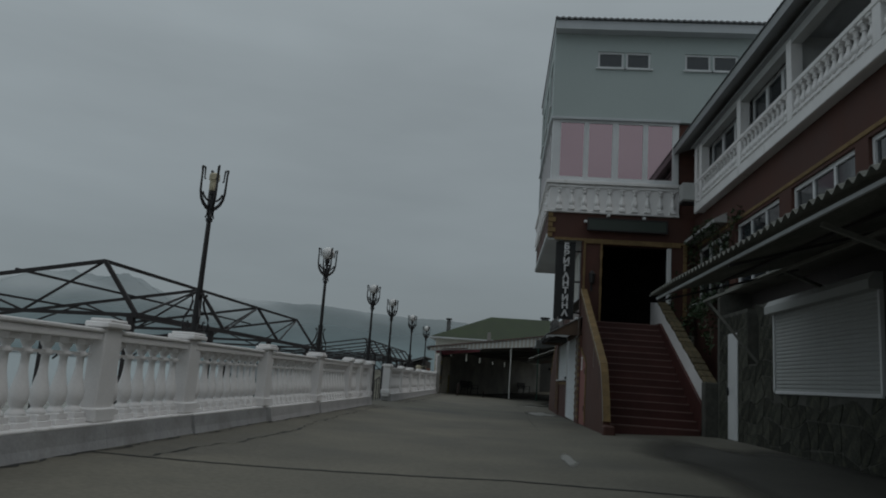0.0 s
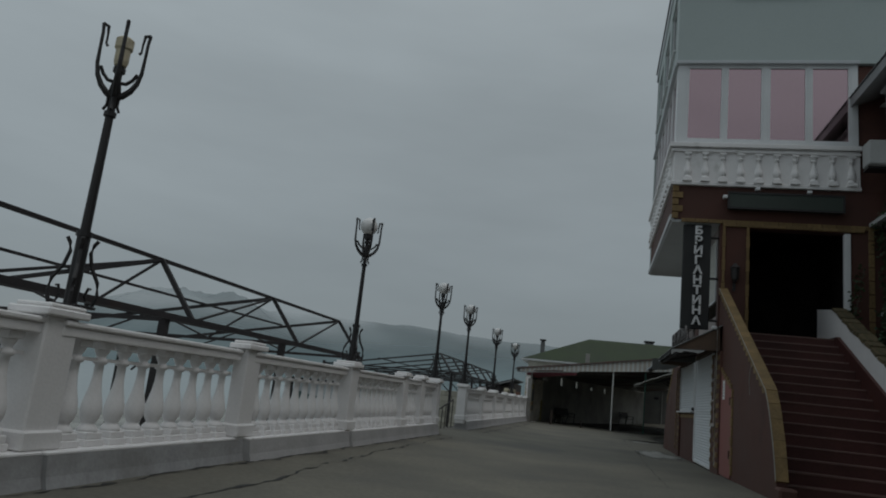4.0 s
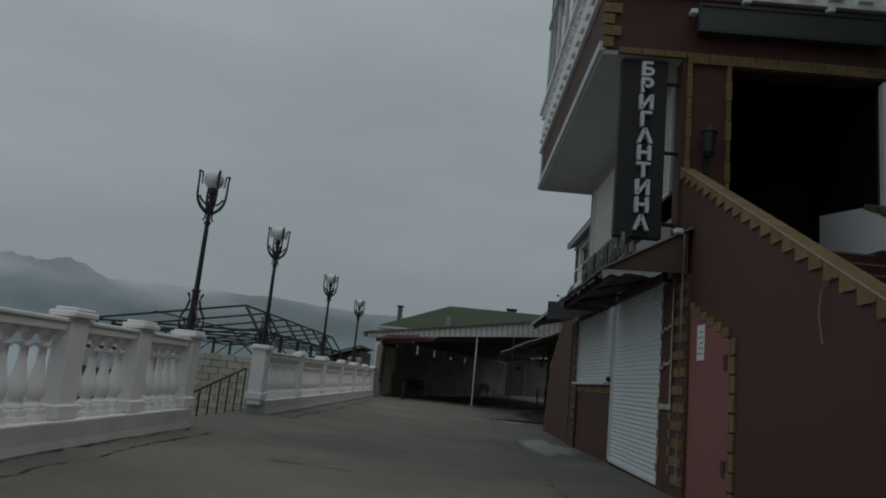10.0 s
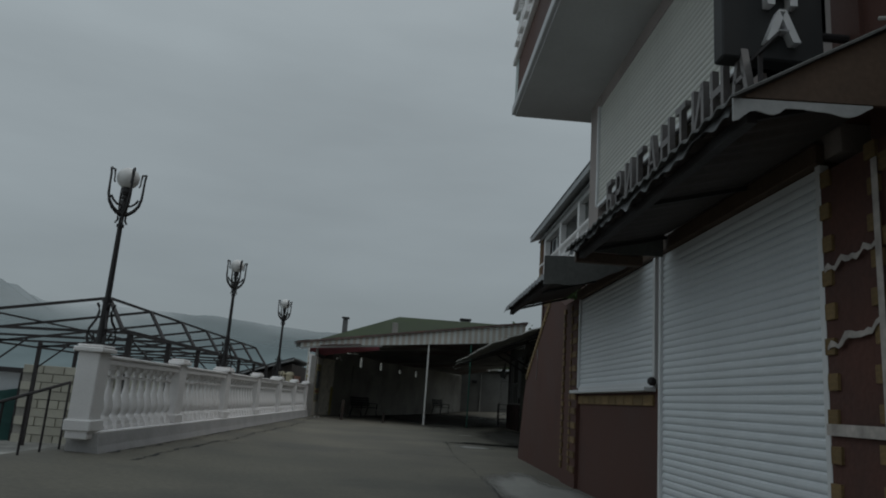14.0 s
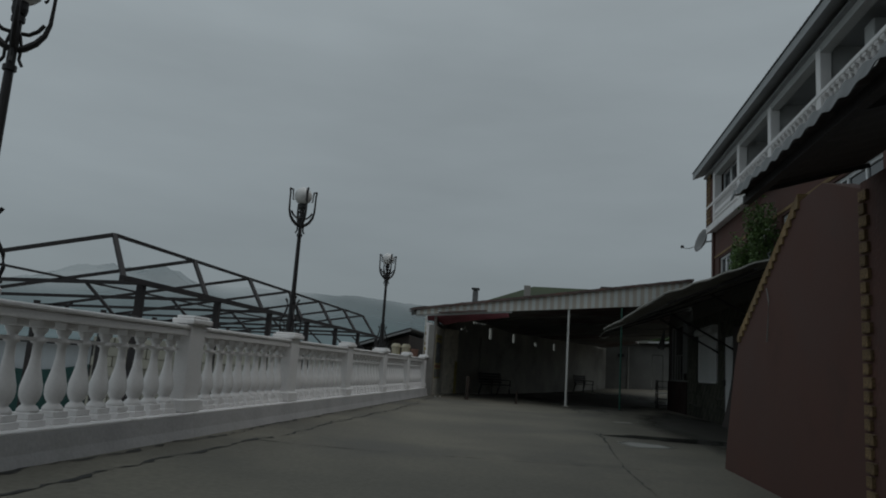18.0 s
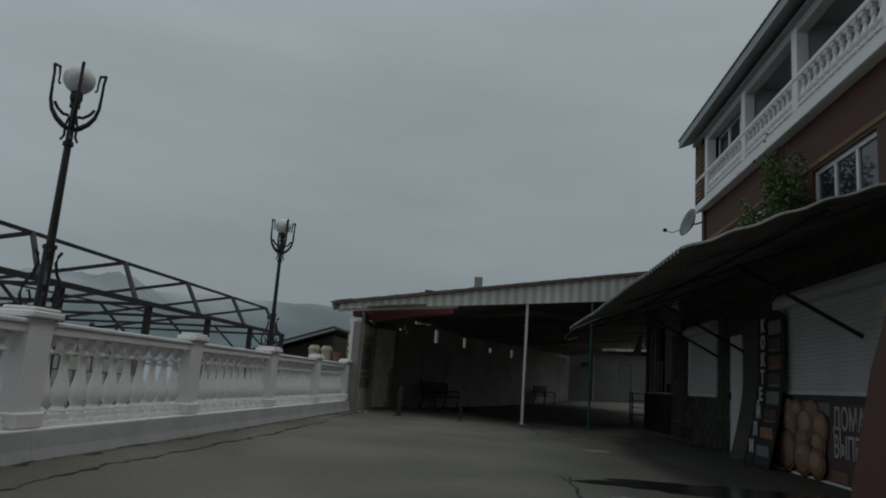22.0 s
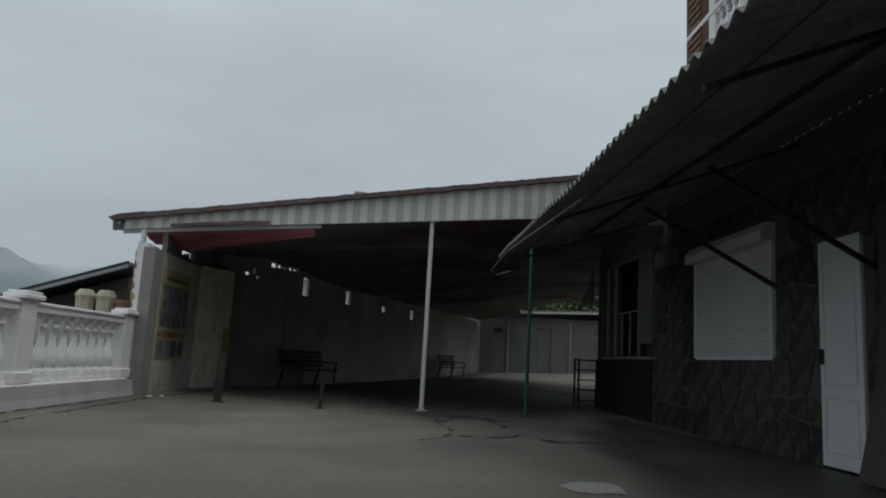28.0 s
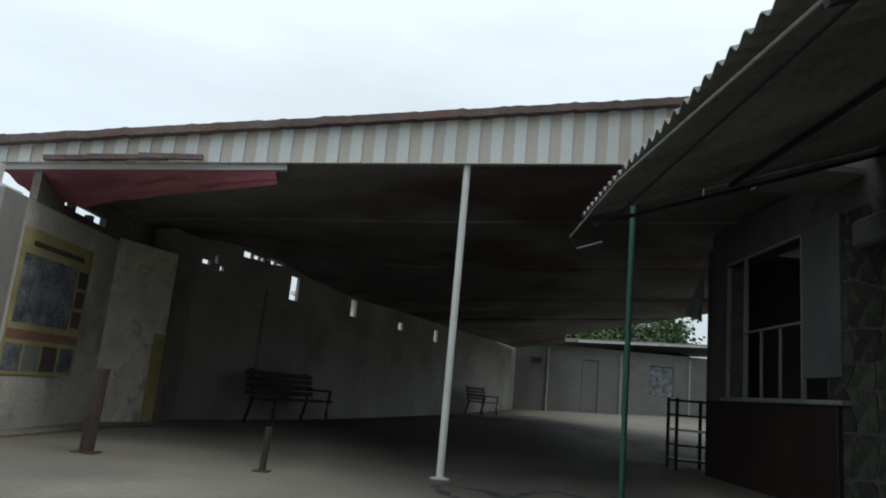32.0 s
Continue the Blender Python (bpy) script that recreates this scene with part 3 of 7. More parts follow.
POSTS = [4.35, 7.62, 9.75, 12.78, 16.2, 19.5, 21.05, 22.75, 26.8, 30.17, 33.48, 36.85, 40.22, 43.4]
LAMPS = [9.75, 16.2, 22.75, 26.8, 33.48, 40.22]


def post(y):
    """A post; its lamp stands towards its far side."""
    RX, lamp_post = rx(y), y in LAMPS
    y -= 0.19
    g = gz(RX, y)
    t = thing("balustrade_post", (RX, y, g - 0.05), "white painted square masonry post with a flat cap", "post", "posts of the sea balustrade")
    w = 0.17
    back, front = RX - (0.13 if lamp_post else 0.03), RX + 0.145
    part("shaft", bx(back, front, y - w, y + w, 0.28, 1.36, 0.012), M_WHITE, t)
    part("base", bx(back - 0.03, front + 0.03, y - w - 0.03, y + w + 0.03, 0.378, 0.52, 0.015), M_WHITE, t)
    bm = bx(back - 0.05, front + 0.05, y - w - 0.06, y + w + 0.06, 1.36, 1.42, 0.012)
    box(bm, back - 0.02, front + 0.03, y - w - 0.02, y + w + 0.02, 1.42, 1.455, 0.012)
    part("cap", bm, M_WHITE, t)
    return t


def bay(ya, yb):
    ya, yb = ya - (0.19 if ya > 1 else 0.0), yb - (0.19 if yb < 46 else 0.0)
    a, b = ya + 0.19, yb - 0.19
    ra_, rb_ = ya + 0.002, yb - 0.002
    RX = (rx(ya) + rx(yb)) / 2
    g = min(gz(RX, a), gz(RX, b)) - 0.05
    t = thing("balustrade", (RX, (a + b) / 2, g), "white painted concrete balustrade with vase-shaped balusters on a whitewashed plinth", "balustrade", "bays of the sea balustrade")
    part("plinth", prism(BM(), [(RX - 0.17, g), (RX + 0.27, g), (RX + 0.255, 0.1), (RX + 0.225, 0.2), (RX + 0.205, 0.35), (RX - 0.17, 0.35)], "y", a - 0.189, b + 0.189), M_PLINTHG if yb < 12.7 else M_PLINTH, t, "whitewashed plinth with worn grey patches")
    part("foot_rail", bx(RX - 0.17, RX + 0.2, ra_, rb_, 0.347, 0.374, 0.008), M_WHITE, t)
    bm = bx(RX - 0.13, RX + 0.115, ra_, rb_, 1.22, 1.30, 0.01)
    box(bm, RX - 0.155, RX + 0.138, ra_, rb_, 1.30, 1.345, 0.012)
    part("top_rail", bm, M_WHITE, t)
    part("thin_rail", bx(RX - 0.02, RX + 0.02, a, b, 1.055, 1.085), M_WHITE, t)
    n = max(2, round((b - a) / 0.292))
    for k in range(n):
        piece("baluster", BALUSTER, (RX, a + (b - a) * (k + 0.5) / n, 0.372), t, (0, 0, 0.05 * math.sin(k * 7.3 + ya)))


for y in POSTS:
    post(y)
for ya, yb in zip(POSTS, POSTS[1:]):
    if ya != 22.75:
        bay(ya, yb)
bay(0.9, 4.35)
bay(43.4, 46.2)
post(46.4)

# ---- street lamps on the posts ----


def lamp(y, globe=True):
    RX = rx(y) - {9.75: 0.0, 16.2: 0.02, 26.8: 0.035}.get(y, 0.06)
    z0 = 1.455
    UP = 0.075
    t = thing("street_lamp", (RX, y, z0), "black wrought-iron lamp post with " + ("an opal globe held by curved arms" if globe else "empty curved arms and a bare socket"), "street lamp", "lamps along the balustrade")
    bm = BM()
    rod(bm, (RX, y, z0), (RX, y, z0 + 0.6), 0.052, 10)
    rod(bm, (RX, y, z0 + 0.6), (RX, y, 3.46 + UP), 0.04, 10, 0.03)
    for z, r in ((z0 + 0.6, 0.065), (3.02 + UP, 0.05), (3.42 + UP, 0.05)):
        rod(bm, (RX, y, z - 0.02), (RX, y, z + 0.02), r, 10)
    part("pole", bm, M_BLACK, t)
    part("foot_plate", bx(RX - 0.07, RX + 0.15, y - 0.12, y + 0.12, z0, z0 + 0.025, 0.005), M_BLACK, t)
    for k in range(4):
        c, s = math.cos(k * 1.5708 + 0.66), math.sin(k * 1.5708 + 0.66)
        at = lambda r, z: (RX + c * r, y + s * r, z0 + z)
        bm = BM()
        tube(bm, [at(0.15, 0.0), at(0.18, 0.12), at(0.165, 0.22), at(0.1, 0.34), at(0.075, 0.45), at(0.09, 0.52), at(0.115, 0.56)], 0.017, 6)
        tube(bm, [at(0.17, 0.05), at(0.11, 0.04), at(0.09, 0.1), at(0.11, 0.17), at(0.13, 0.16)], 0.013, 6)
        part("foot_scroll", bm, M_BLACK, t)
        bm = BM()
        wide = 0.9 if globe else 0.72
        top = lambda r, z: (RX + c * r * wide, y + s * r * wide, z + UP)
        tube(bm, [top(0.03, 3.17), top(0.085, 3.2), top(0.16, 3.26), top(0.215, 3.34), top(0.243, 3.44), top(0.248, 3.58), top(0.25, 3.72), top(0.262, 3.8)], [0.024, 0.028, 0.026, 0.022, 0.018, 0.015, 0.015, 0.016], 6)
        tube(bm, [top(0.04, 3.31), top(0.1, 3.315), top(0.16, 3.36), top(0.2, 3.42)], 0.016, 6)
        tube(bm, [top(0.035, 3.3), top(0.06, 3.2), top(0.055, 3.1), top(0.085, 3.05)], 0.013, 6)
        tube(bm, [top(0.266, 3.8), top(0.205, 3.785), top(0.195, 3.7), top(0.195, 3.63), top(0.175, 3.61)], [0.016, 0.016, 0.01, 0.01, 0.014], 6)
        part("arm", bm, M_BLACK, t)
    part("socket", lathe(BM(), [(0.05, 3.46), (0.06, 3.5), (0.055, 3.58), (0.03, 3.62)] if globe else [(0.05, 3.46), (0.06, 3.5), (0.06, 3.6), (0.075, 3.62), (0.075, 3.70), (0.05, 3.72)], (RX, y, UP), 12), M_BLACK if globe else M_BAG, t)
    if globe:
        bm = BM()
        bmesh.ops.create_uvsphere(bm, u_segments=20, v_segments=12, radius=0.15, matrix=Matrix.Translation((RX, y, 3.70 + UP)))
        part("globe", bm, M_GLOBE, t, "opal white globe", smooth=True)


for y in LAMPS:
    lamp(y, y != 9.75)

# ---- steel canopy frames on the lower terrace ----


def pergola(y0, y1, n, xe=-5.05, xr=-5.6, ze=1.64, zr=2.37, xl=-10.4, lean=0.04, braced=True):
    t = thing("steel_pergola", (xe - 2.5, (y0 + y1) / 2, -1.0), "bare dark steel pergola with sloping trusses and no covering", "pergola", "bare pergolas on the beach terrace")
    fall = 0.177
    slope = lambda x: zr - fall * (xr - x)
    zl = slope(xl)
    part("ridge_bar", bar(BM(), (xr, y0, zr), (xr, y1, zr), 0.045, 0.045), M_TRUSS, t)
    part("bottom_chord", bar(BM(), (xe, y0 - 0.05 + min(lean, 0), ze), (xe, y1 + 0.15 + min(lean, 0), ze), 0.07, 0.07), M_TRUSS, t)
    part("outer_chord", bar(BM(), (xl, y0, zl), (xl, y1, zl), 0.05, 0.05), M_TRUSS, t)
    for x in (xr - 1.3, xr - 2.7) if braced else (xr - 2.4,):
        part("purlin", bar(BM(), (x, y0, slope(x) + 0.04), (x, y1, slope(x) + 0.04), 0.035, 0.035), M_TRUSS, t)
    for k in range(n + 1):
        y = y0 + (y1 - y0) * k / n
        part("strut", bar(BM(), (xr, y, zr), (xe, y + lean, ze), 0.055, 0.055), M_TRUSS, t)
        part("rafter", bar(BM(), (xr, y, zr), (xl, y, zl), 0.05, 0.05), M_TRUSS, t)
        part("tie", bar(BM(), (xe, y, ze), (xl, y, ze - 0.12), 0.05, 0.05), M_TRUSS, t)
        for xa, xb in ((xr - 1.1, xr), (xr - 1.1, xr - 2.2), (xr - 3.1, xr - 2.2)) if braced else ():
            part("web_bar", bar(BM(), (xa, y, ze - 0.03), (xb, y, slope(xb)), 0.028, 0.028), M_TRUSS, t)
        if k < n and braced:
            yn = y0 + (y1 - y0) * (k + 1) / n
            part("brace", bar(BM(), (xe, y + 0.04, ze), (xr, yn, zr), 0.028, 0.028), M_TRUSS, t)
        yp = max(y0, y - 0.47) if braced else y
        for xa in (xe - 0.05, xl + 0.05):
            part("post", bar(BM(), (xa, yp, -1.0), (xa, yp, ze - 0.03), 0.09, 0.09), M_TRUSS, t)
            s = 1 if xa > -8 else -1
            if braced and s > 0:
                continue
            part("knee_brace", bar(BM(), (xa, y, ze - 0.75), (xa - s * 0.8, y, ze - 0.04), 0.035, 0.035), M_TRUSS, t)


pergola(9.47, 19.2, 3)
pergola(31.0, 44.65, 6, -5.35, -5.9, 1.91, 2.55, -10.5, -0.5, False)

# handrail in the gap of the balustrade
t = thing("handrail", (-4.42, 25.2, gz(-4.4, 25.2)), "thin dark steel handrail with upright bars, falling towards the beach", "handrail")
ra, rb = (-4.42, 26.72, 0.96), (-4.42, 23.75, 0.50)
part("top_bar", rod(BM(), ra, rb, 0.02), M_TRUSS, t)
for k in range(7):
    s = k / 6
    y = ra[1] + (rb[1] - ra[1]) * s
    part("baluster_bar", rod(BM(), (-4.42, y, gz(-4.42, y) - 0.16), (-4.42, y, ra[2] + (rb[2] - ra[2]) * s), 0.015, 6), M_TRUSS, t)

# block wall, netting and shed on the lower terrace
t = thing("block_wall", (-9.6, 39.0, -1.2), "cream concrete-block wall on the beach terrace", "wall")
part("core", bx(-11.4, -6.2, 39.06, 39.25, -1.3, 1.26), M_WALLG, t)
blk = mesh_of("block", bx(-0.285, 0.285, -0.05, 0.05, -0.115, 0.115, 0.008), M_BLOCK)
for r in range(9):
    for k in range(9):
        x = -11.1 + 0.6 * k - (0.3 if r % 2 else 0)
        if x > -11.2:
            piece("block", blk, (x, 39.04, -0.85 + 0.25 * r), t)
t = thing("fence_netting", (-13.3, 39.2, -1.3), "teal netting fence sagging between posts", "fence")
bm = BM()
sheet(bm, lambda u, v: (-15.2 + 3.6 * u, 39.3 + 0.05 * math.sin(u * 20), -1.2 + (1.75 - 0.25 * math.sin(3.14 * u)) * v), 16, 4, 0.01)
part("net", bm, M_TARP, t)
part("lintel", bx(-15.4, -11.4, 39.2, 39.4, 1.0, 1.15), M_TRUSS, t)
part("panel", bx(-15.2, -11.45, 39.45, 39.5, 0.2, 1.0), M_EAVE, t, "pale sheet panel above the netting")
for x in (-15.3, -11.5):
    part("post", bx(x - 0.05, x + 0.05, 39.2, 39.4, -1.3, 1.0), M_TRUSS, t)

# ---- corner building with the pink windows ----
CX, CY, CB = 1.2, 20.55, 27.06
A = thing("corner_building", (3.2, 23.8, 0.0), "pale green and dark red building with pink mirrored windows", "building")
# upper block: shell with openings in the sea side and the front
fh = [(1.42, 2.22, 7.2, 9.0), (2.26, 3.06, 7.2, 9.0), (3.14, 3.96, 7.2, 9.0), (4.0, 4.82, 7.2, 9.0), (2.5, 3.28, 10.72, 11.25), (3.34, 4.08, 10.72, 11.25), (5.1, 5.86, 10.72, 11.25), (5.92, 6.66, 10.72, 11.25)]
sh = [(20.95 + 1.0 * k, 21.85 + 1.0 * k, 7.2, 9.0) for k in range(6)] + [(21.2, 22.6, 9.7, 11.3), (23.1, 24.5, 9.7, 11.3), (25.0, 26.4, 9.7, 11.3)]
bm = BM()
slab(bm, "y", CY, CY + 0.25, CX, 9.0, 9.05, 11.8, [h for h in fh if h[2] > 9])
part("upper_wall", bm, M_MINT, A, "pale green clad upper storey")
bm = BM()
slab(bm, "x", CX, CX + 0.25, CY + 0.25, CB, 9.05, 11.8, [h for h in sh if h[2] > 9])
box(bm, CX, 9.0, CB - 0.25, CB - 0.003, 5.36, 11.8)
box(bm, 8.75, 9.0, CY + 0.25, CB - 0.25, 5.36, 11.8)
part("side_wall", bm, M_MINT, A)
bm = BM()
slab(bm, "y", CY + 0.03, CY + 0.25, CX + 0.03, 4.95, 7.08, 9.05, [h for h in fh if h[2] < 9])
slab(bm, "x", CX + 0.03, CX + 0.25, CY + 0.25, CB - 0.25, 7.08, 9.05, [h for h in sh if h[2] < 9])
part("window_band", bm, M_PVC, A, "white framed window band")
part("recess_wall", bx(4.96, 8.9, CY + 0.1, CY + 0.25, 6.16, 9.03), M_BROWN, A, "dark recess beside the gallery")
part("ledge", bx(CX - 0.03, 4.98, CY - 0.05, CY + 0.2, 9.02, 9.10, 0.01), M_EAVE, A)
part("side_ledge", bx(CX - 0.05, CX + 0.1, CY + 0.2, CB, 9.02, 9.10, 0.01), M_EAVE, A)
part("core_floor", bx(CX + 0.25, 8.75, CY + 0.25, CB - 0.25, 6.9, 7.05), M_DARKFILL, A)
part("upper_floor", bx(CX + 0.25, 8.75, CY + 0.25, CB - 0.25, 9.2, 9.35), M_DARKFILL, A)
bm = BM()
prism(bm, [(CX - 0.03, 11.8), (9.2, 11.8), (9.2, 12.08), (CX - 0.03, 12.08)], "y", CY - 0.35, CB + 0.3)
part("roof", bm, M_EAVE, A, "pale flat roof slab")
bm = BM()
sheet(bm, lambda u, v: (CX - 0.06 + 8.0 * u, CY - 0.42 + (CB - CY + 0.8) * v, 12.145 + 0.016 * math.sin(u * 8.0 / 0.18 * 6.28)), 340, 1, 0.05)
part("roof_sheet", bm, M_ROOF, A, "dark corrugated roof sheet")


def window(parent, axis, a, u0, u1, v0, v1, glass, frame_w=0.06, depth=0.07, out=-1, bars=0, sill=False, name="window"):
    """A framed pane in a slab: axis y faces -y, axis x faces -x."""
    bm = BM()
    lo, hi = (a, a + depth)
    for q in ((u0, u0 + frame_w, v0, v1), (u1 - frame_w, u1, v0, v1), (u0 + frame_w, u1 - frame_w, v0, v0 + frame_w), (u0 + frame_w, u1 - frame_w, v1 - frame_w, v1)):
        slab(bm, axis, lo, hi, *q)
    for k in range(bars):
        c = u0 + (u1 - u0) * (k + 1) / (bars + 1)
        slab(bm, axis, lo + 0.005, hi - 0.005, c - frame_w * 0.5, c + frame_w * 0.5, v0 + frame_w, v1 - frame_w)
    w = part(name, bm, M_PVC, parent, "white plastic window frame")
    bm = BM()
    slab(bm, axis, lo + depth * 0.45, lo + depth * 0.45 + 0.01, u0 + frame_w * 0.8, u1 - frame_w * 0.8, v0 + frame_w * 0.8, v1 - frame_w * 0.8)
    part("pane", bm, glass, w)
    if sill:
        bm = BM()
        slab(bm, axis, lo - 0.1, lo + 0.02, u0 - 0.06, u1 + 0.06, v0 - 0.05, v0 - 0.004)
        part("sill", bm, M_PVC, w)
    return w


for h in fh:
    window(A, "y", CY + 0.04, *h, M_FILM if h[2] < 9 else M_GLASS, 0.055 if h[2] < 9 else 0.06, sill=h[2] > 9)
for h in sh:
    window(A, "x", CX + 0.04, *h, M_FILM if h[2] < 9 else M_GLASS, 0.055, sill=h[2] > 9)
# balcony band with moulded half balusters
part("balcony_panel", bx(CX + 0.02, 4.96, CY - 0.02, CY + 0.25, 6.15, 7.08), M_WHITE, A, "white balcony parapet")
part("balcony_side", bx(CX, CX + 0.25, CY + 0.25, CB - 0.25, 6.15, 7.08), M_WHITE, A)
for z0, z1, o in ((7.0, 7.1, 0.1), (6.9, 6.96, 0.05), (6.13, 6.21, 0.05)):
    part("balcony_moulding", bx(CX - o, 4.97, CY - 0.02 - o, CY + 0.1, z0, z1, 0.008), M_WHITE, A)
    part("side_moulding", bx(CX - o, CX + 0.1, CY + 0.1, CB + 0.03, z0, z1, 0.008), M_WHITE, A)
for k in range(10):
    piece("moulded_baluster", BALUSTER, (1.5 + 0.365 * k, CY - 0.035, 6.21), A, scale=(0.92, 0.8, 0.79))
for k in range(15):
    piece("moulded_baluster", BALUSTER, (CX - 0.015, 20.95 + 0.4 * k, 6.21), A, scale=(0.8, 0.92, 0.79))
# red band, soffit
part("red_band", bx(CX + 0.01, 5.6, CY + 0.005, CY + 0.25, 5.36, 6.14), M_RED, A, "dark red rendered band")
part("red_side_band", bx(CX + 0.01, CX + 0.25, CY + 0.25, CB - 0.25, 5.36, 6.14), M_RED, A)
part("side_trim", bx(CX - 0.03, CX + 0.06, CY, CB + 0.02, 5.33, 5.46, 0.01), M_SOFFIT, A)
part("soffit", bx(CX + 0.02, 8.9, CY + 0.02, CB - 0.02, 5.30, 5.36), M_SOFFIT, A, "smooth pale soffit")
qb = mesh_of("quoin", bx(-0.5, 0.5, -0.5, 0.5, -0.5, 0.5, 0.04), M_YELLOW)
qdull = mesh_of("quoin", bx(-0.5, 0.5, -0.5, 0.5, -0.5, 0.5, 0.05), M_DULLOCHRE)
qmoss = mesh_of("quoin", bx(-0.5, 0.5, -0.5, 0.5, -0.5, 0.5, 0.06), M_MOSSY)
for k in range(5):
    piece("quoin", qb, (CX + 0.01 + (0.11 if k % 2 else 0.065), CY - 0.01, 5.44 + 0.155 * k), A, scale=(0.22 if k % 2 else 0.13, 0.05, 0.13))
for k in range(14):
    piece("trim_stone", qb, (CX + 0.35 + 0.28 * k, CY - 0.012, 5.34), A, scale=(0.27, 0.06, 0.075))
# walls of the lower storeys on the sea side
WX = 2.25
bm = BM()
slab(bm, "x", WX, WX + 0.25, 20.81, 26.55, 2.6, 5.30, [(20.9, 26.06, 3.35, 5.12)])
part("first_floor_wall", bm, M_DULLWALL, A, "dull pale rendered wall")
# Added brown sheet that paints canopy shade on the wall between the canopies.
part("apron_board", bx(WX - 0.014, WX - 0.003, 23.6, 26.5, 2.72, 3.4), M_BROWN, A, "added brown sheet painting the wall's shade under the upper shutter")
bm = BM()
slab(bm, "x", WX, WX + 0.25, 21.0, 27.0, gz(WX, 24) - 0.3, 2.6, [(21.03, 23.61, 0, 2.56), (23.72, 26.8, 1.32, 2.56)])
part("ground_floor_wall", bm, M_RED, A, "dark red rendered wall")
# Unseen backing, dark so the room's shade lies in its colour.
part("interior_back", bx(3.4, 3.5, 20.9, 27.0, 0.0, 2.75), M_DARKFILL, A)
bm = BM()
box(bm, 2.5, 8.9, 26.81, CB - 0.26, 0.0, 5.3)
part("rear_wall", bm, M_WALLG, A)


def roller(parent, y0, y1, z0, z1, x, material, pitch=0.06, hood=0.0, name="roller_shutter"):
    n = int((z1 - z0) / pitch)
    s = pitch
    bm = BM()
    prism(bm, [(0.0, 0.0), (-0.011, 0.012), (-0.014, s * 0.45), (-0.011, s - 0.014), (0.0, s - 0.003), (0.012, s - 0.003), (0.012, 0.0)], "y", -(y1 - y0) / 2, (y1 - y0) / 2)
    me = mesh_of("slat", bm, material)
    fr = part(name, bx(x + 0.012, x + 0.04, y0, y1, z0, z1), material, parent, "white roller shutter, closed")
    for k in range(n):
        piece("slat", me, (x + 0.01, (y0 + y1) / 2, z0 + k * s), fr)
    for y in (y0 - 0.015, y1 + 0.015):
        part("guide_rail", bx(x - 0.03, x + 0.03, y - 0.025, y + 0.025, z0, z1, 0.005), M_PVC, fr)
    part("bottom_bar", bx(x - 0.02, x + 0.025, y0, y1, z0 - 0.03, z0 + 0.02, 0.006), M_PVC, fr)
    if hood:
        bm = BM()
        prism(bm, [(x - hood, z1), (x + 0.02, z1), (x + 0.02, z1 + 0.22), (x - hood * 0.55, z1 + 0.22), (x - hood, z1 + 0.12)], "y", y0 - 0.06, y1 + 0.06)
        part("shutter_box", bm, material, fr)
    return fr


roller(A, 20.99, 23.57, 0.17, 2.56, WX - 0.02, M_SHUT)
roller(A, 23.76, 26.7, 1.36, 2.56, WX - 0.02, M_SHUT)
roller(A, 20.95, 26.0, 3.7, 5.10, WX - 0.015, M_SHUTCREAM)
part("counter_sill", bx(WX - 0.12, WX + 0.02, 23.8, 26.86, 1.29, 1.33, 0.006), M_PVC, A)
for k in range(10):
    piece("trim_stone", qb, (WX - 0.008, 23.97 + 0.298 * k, 1.21), A, scale=(0.03, 0.28, 0.1))
part("shutter_lock", bx(WX - 0.1, WX - 0.02, 23.7, 23.78, 1.34, 1.42, 0.025), M_BLACK, A)
# piers with ochre stones
for name, y0, y1, z1 in (("pier", 19.98, 20.42, 2.52), ("pier", 20.422, 20.95, 2.5), ("pier", 26.75, 27.62, 2.6)):
    part(name, bx(WX - 0.045, WX + 0.2, y0, y1, 0.0, z1), M_BROWN, A, "brown brick pier banded with ochre stone")
for k in range(12):
    z = 0.3 + 0.19 * k
    piece("quoin", qb, (WX - 0.05, 20.2 + (0.03 if k % 2 else -0.02), z), A, scale=(0.03, 0.38, 0.095))
    piece("quoin", qb, (WX - 0.05, 20.47 + (0.015 if k % 2 else 0), z + 0.09), A, scale=(0.026, 0.09, 0.09))
    piece("quoin", qb, (WX - 0.05, 20.9 - (0.015 if k % 2 else 0), z + 0.06), A, scale=(0.026, 0.09, 0.09))
    piece("quoin", qdull, (WX - 0.05, 26.885, z), A, scale=(0.03, 0.235, 0.085))
    for j in range(2):
        piece("quoin", qdull, (WX - 0.05, 27.1 + (0.02 if k % 2 else 0), z + 0.095 * j), A, scale=(0.026, 0.1 if (j + k) % 2 else 0.075, 0.07))
        piece("quoin", qdull, (WX - 0.05, 27.565 - (0.02 if j else 0), z + 0.095 * j), A, scale=(0.04, 0.13 if j else 0.09, 0.075))
bm = box(BM(), WX - 0.074, WX - 0.071, 20.4, 20.94, 1.03, 1.09)
box(bm, WX - 0.078, WX - 0.075, 20.41, 20.455, 1.09, 2.42)
for z in (1.56, 1.97):
    sheet(bm, lambda u, v: (WX - 0.073, 20.46 + 0.44 * u, z - 0.06 * u + 0.05 * noise.noise(Vector((u * 7, z, 0))) + (0.03 + 0.03 * noise.noise(Vector((u * 9, z, 4)))) * v), 14, 1, 0.002, (-1, 0, 0))
part("torn_tape", bm, M_TAPE, A, "torn white tape strips")
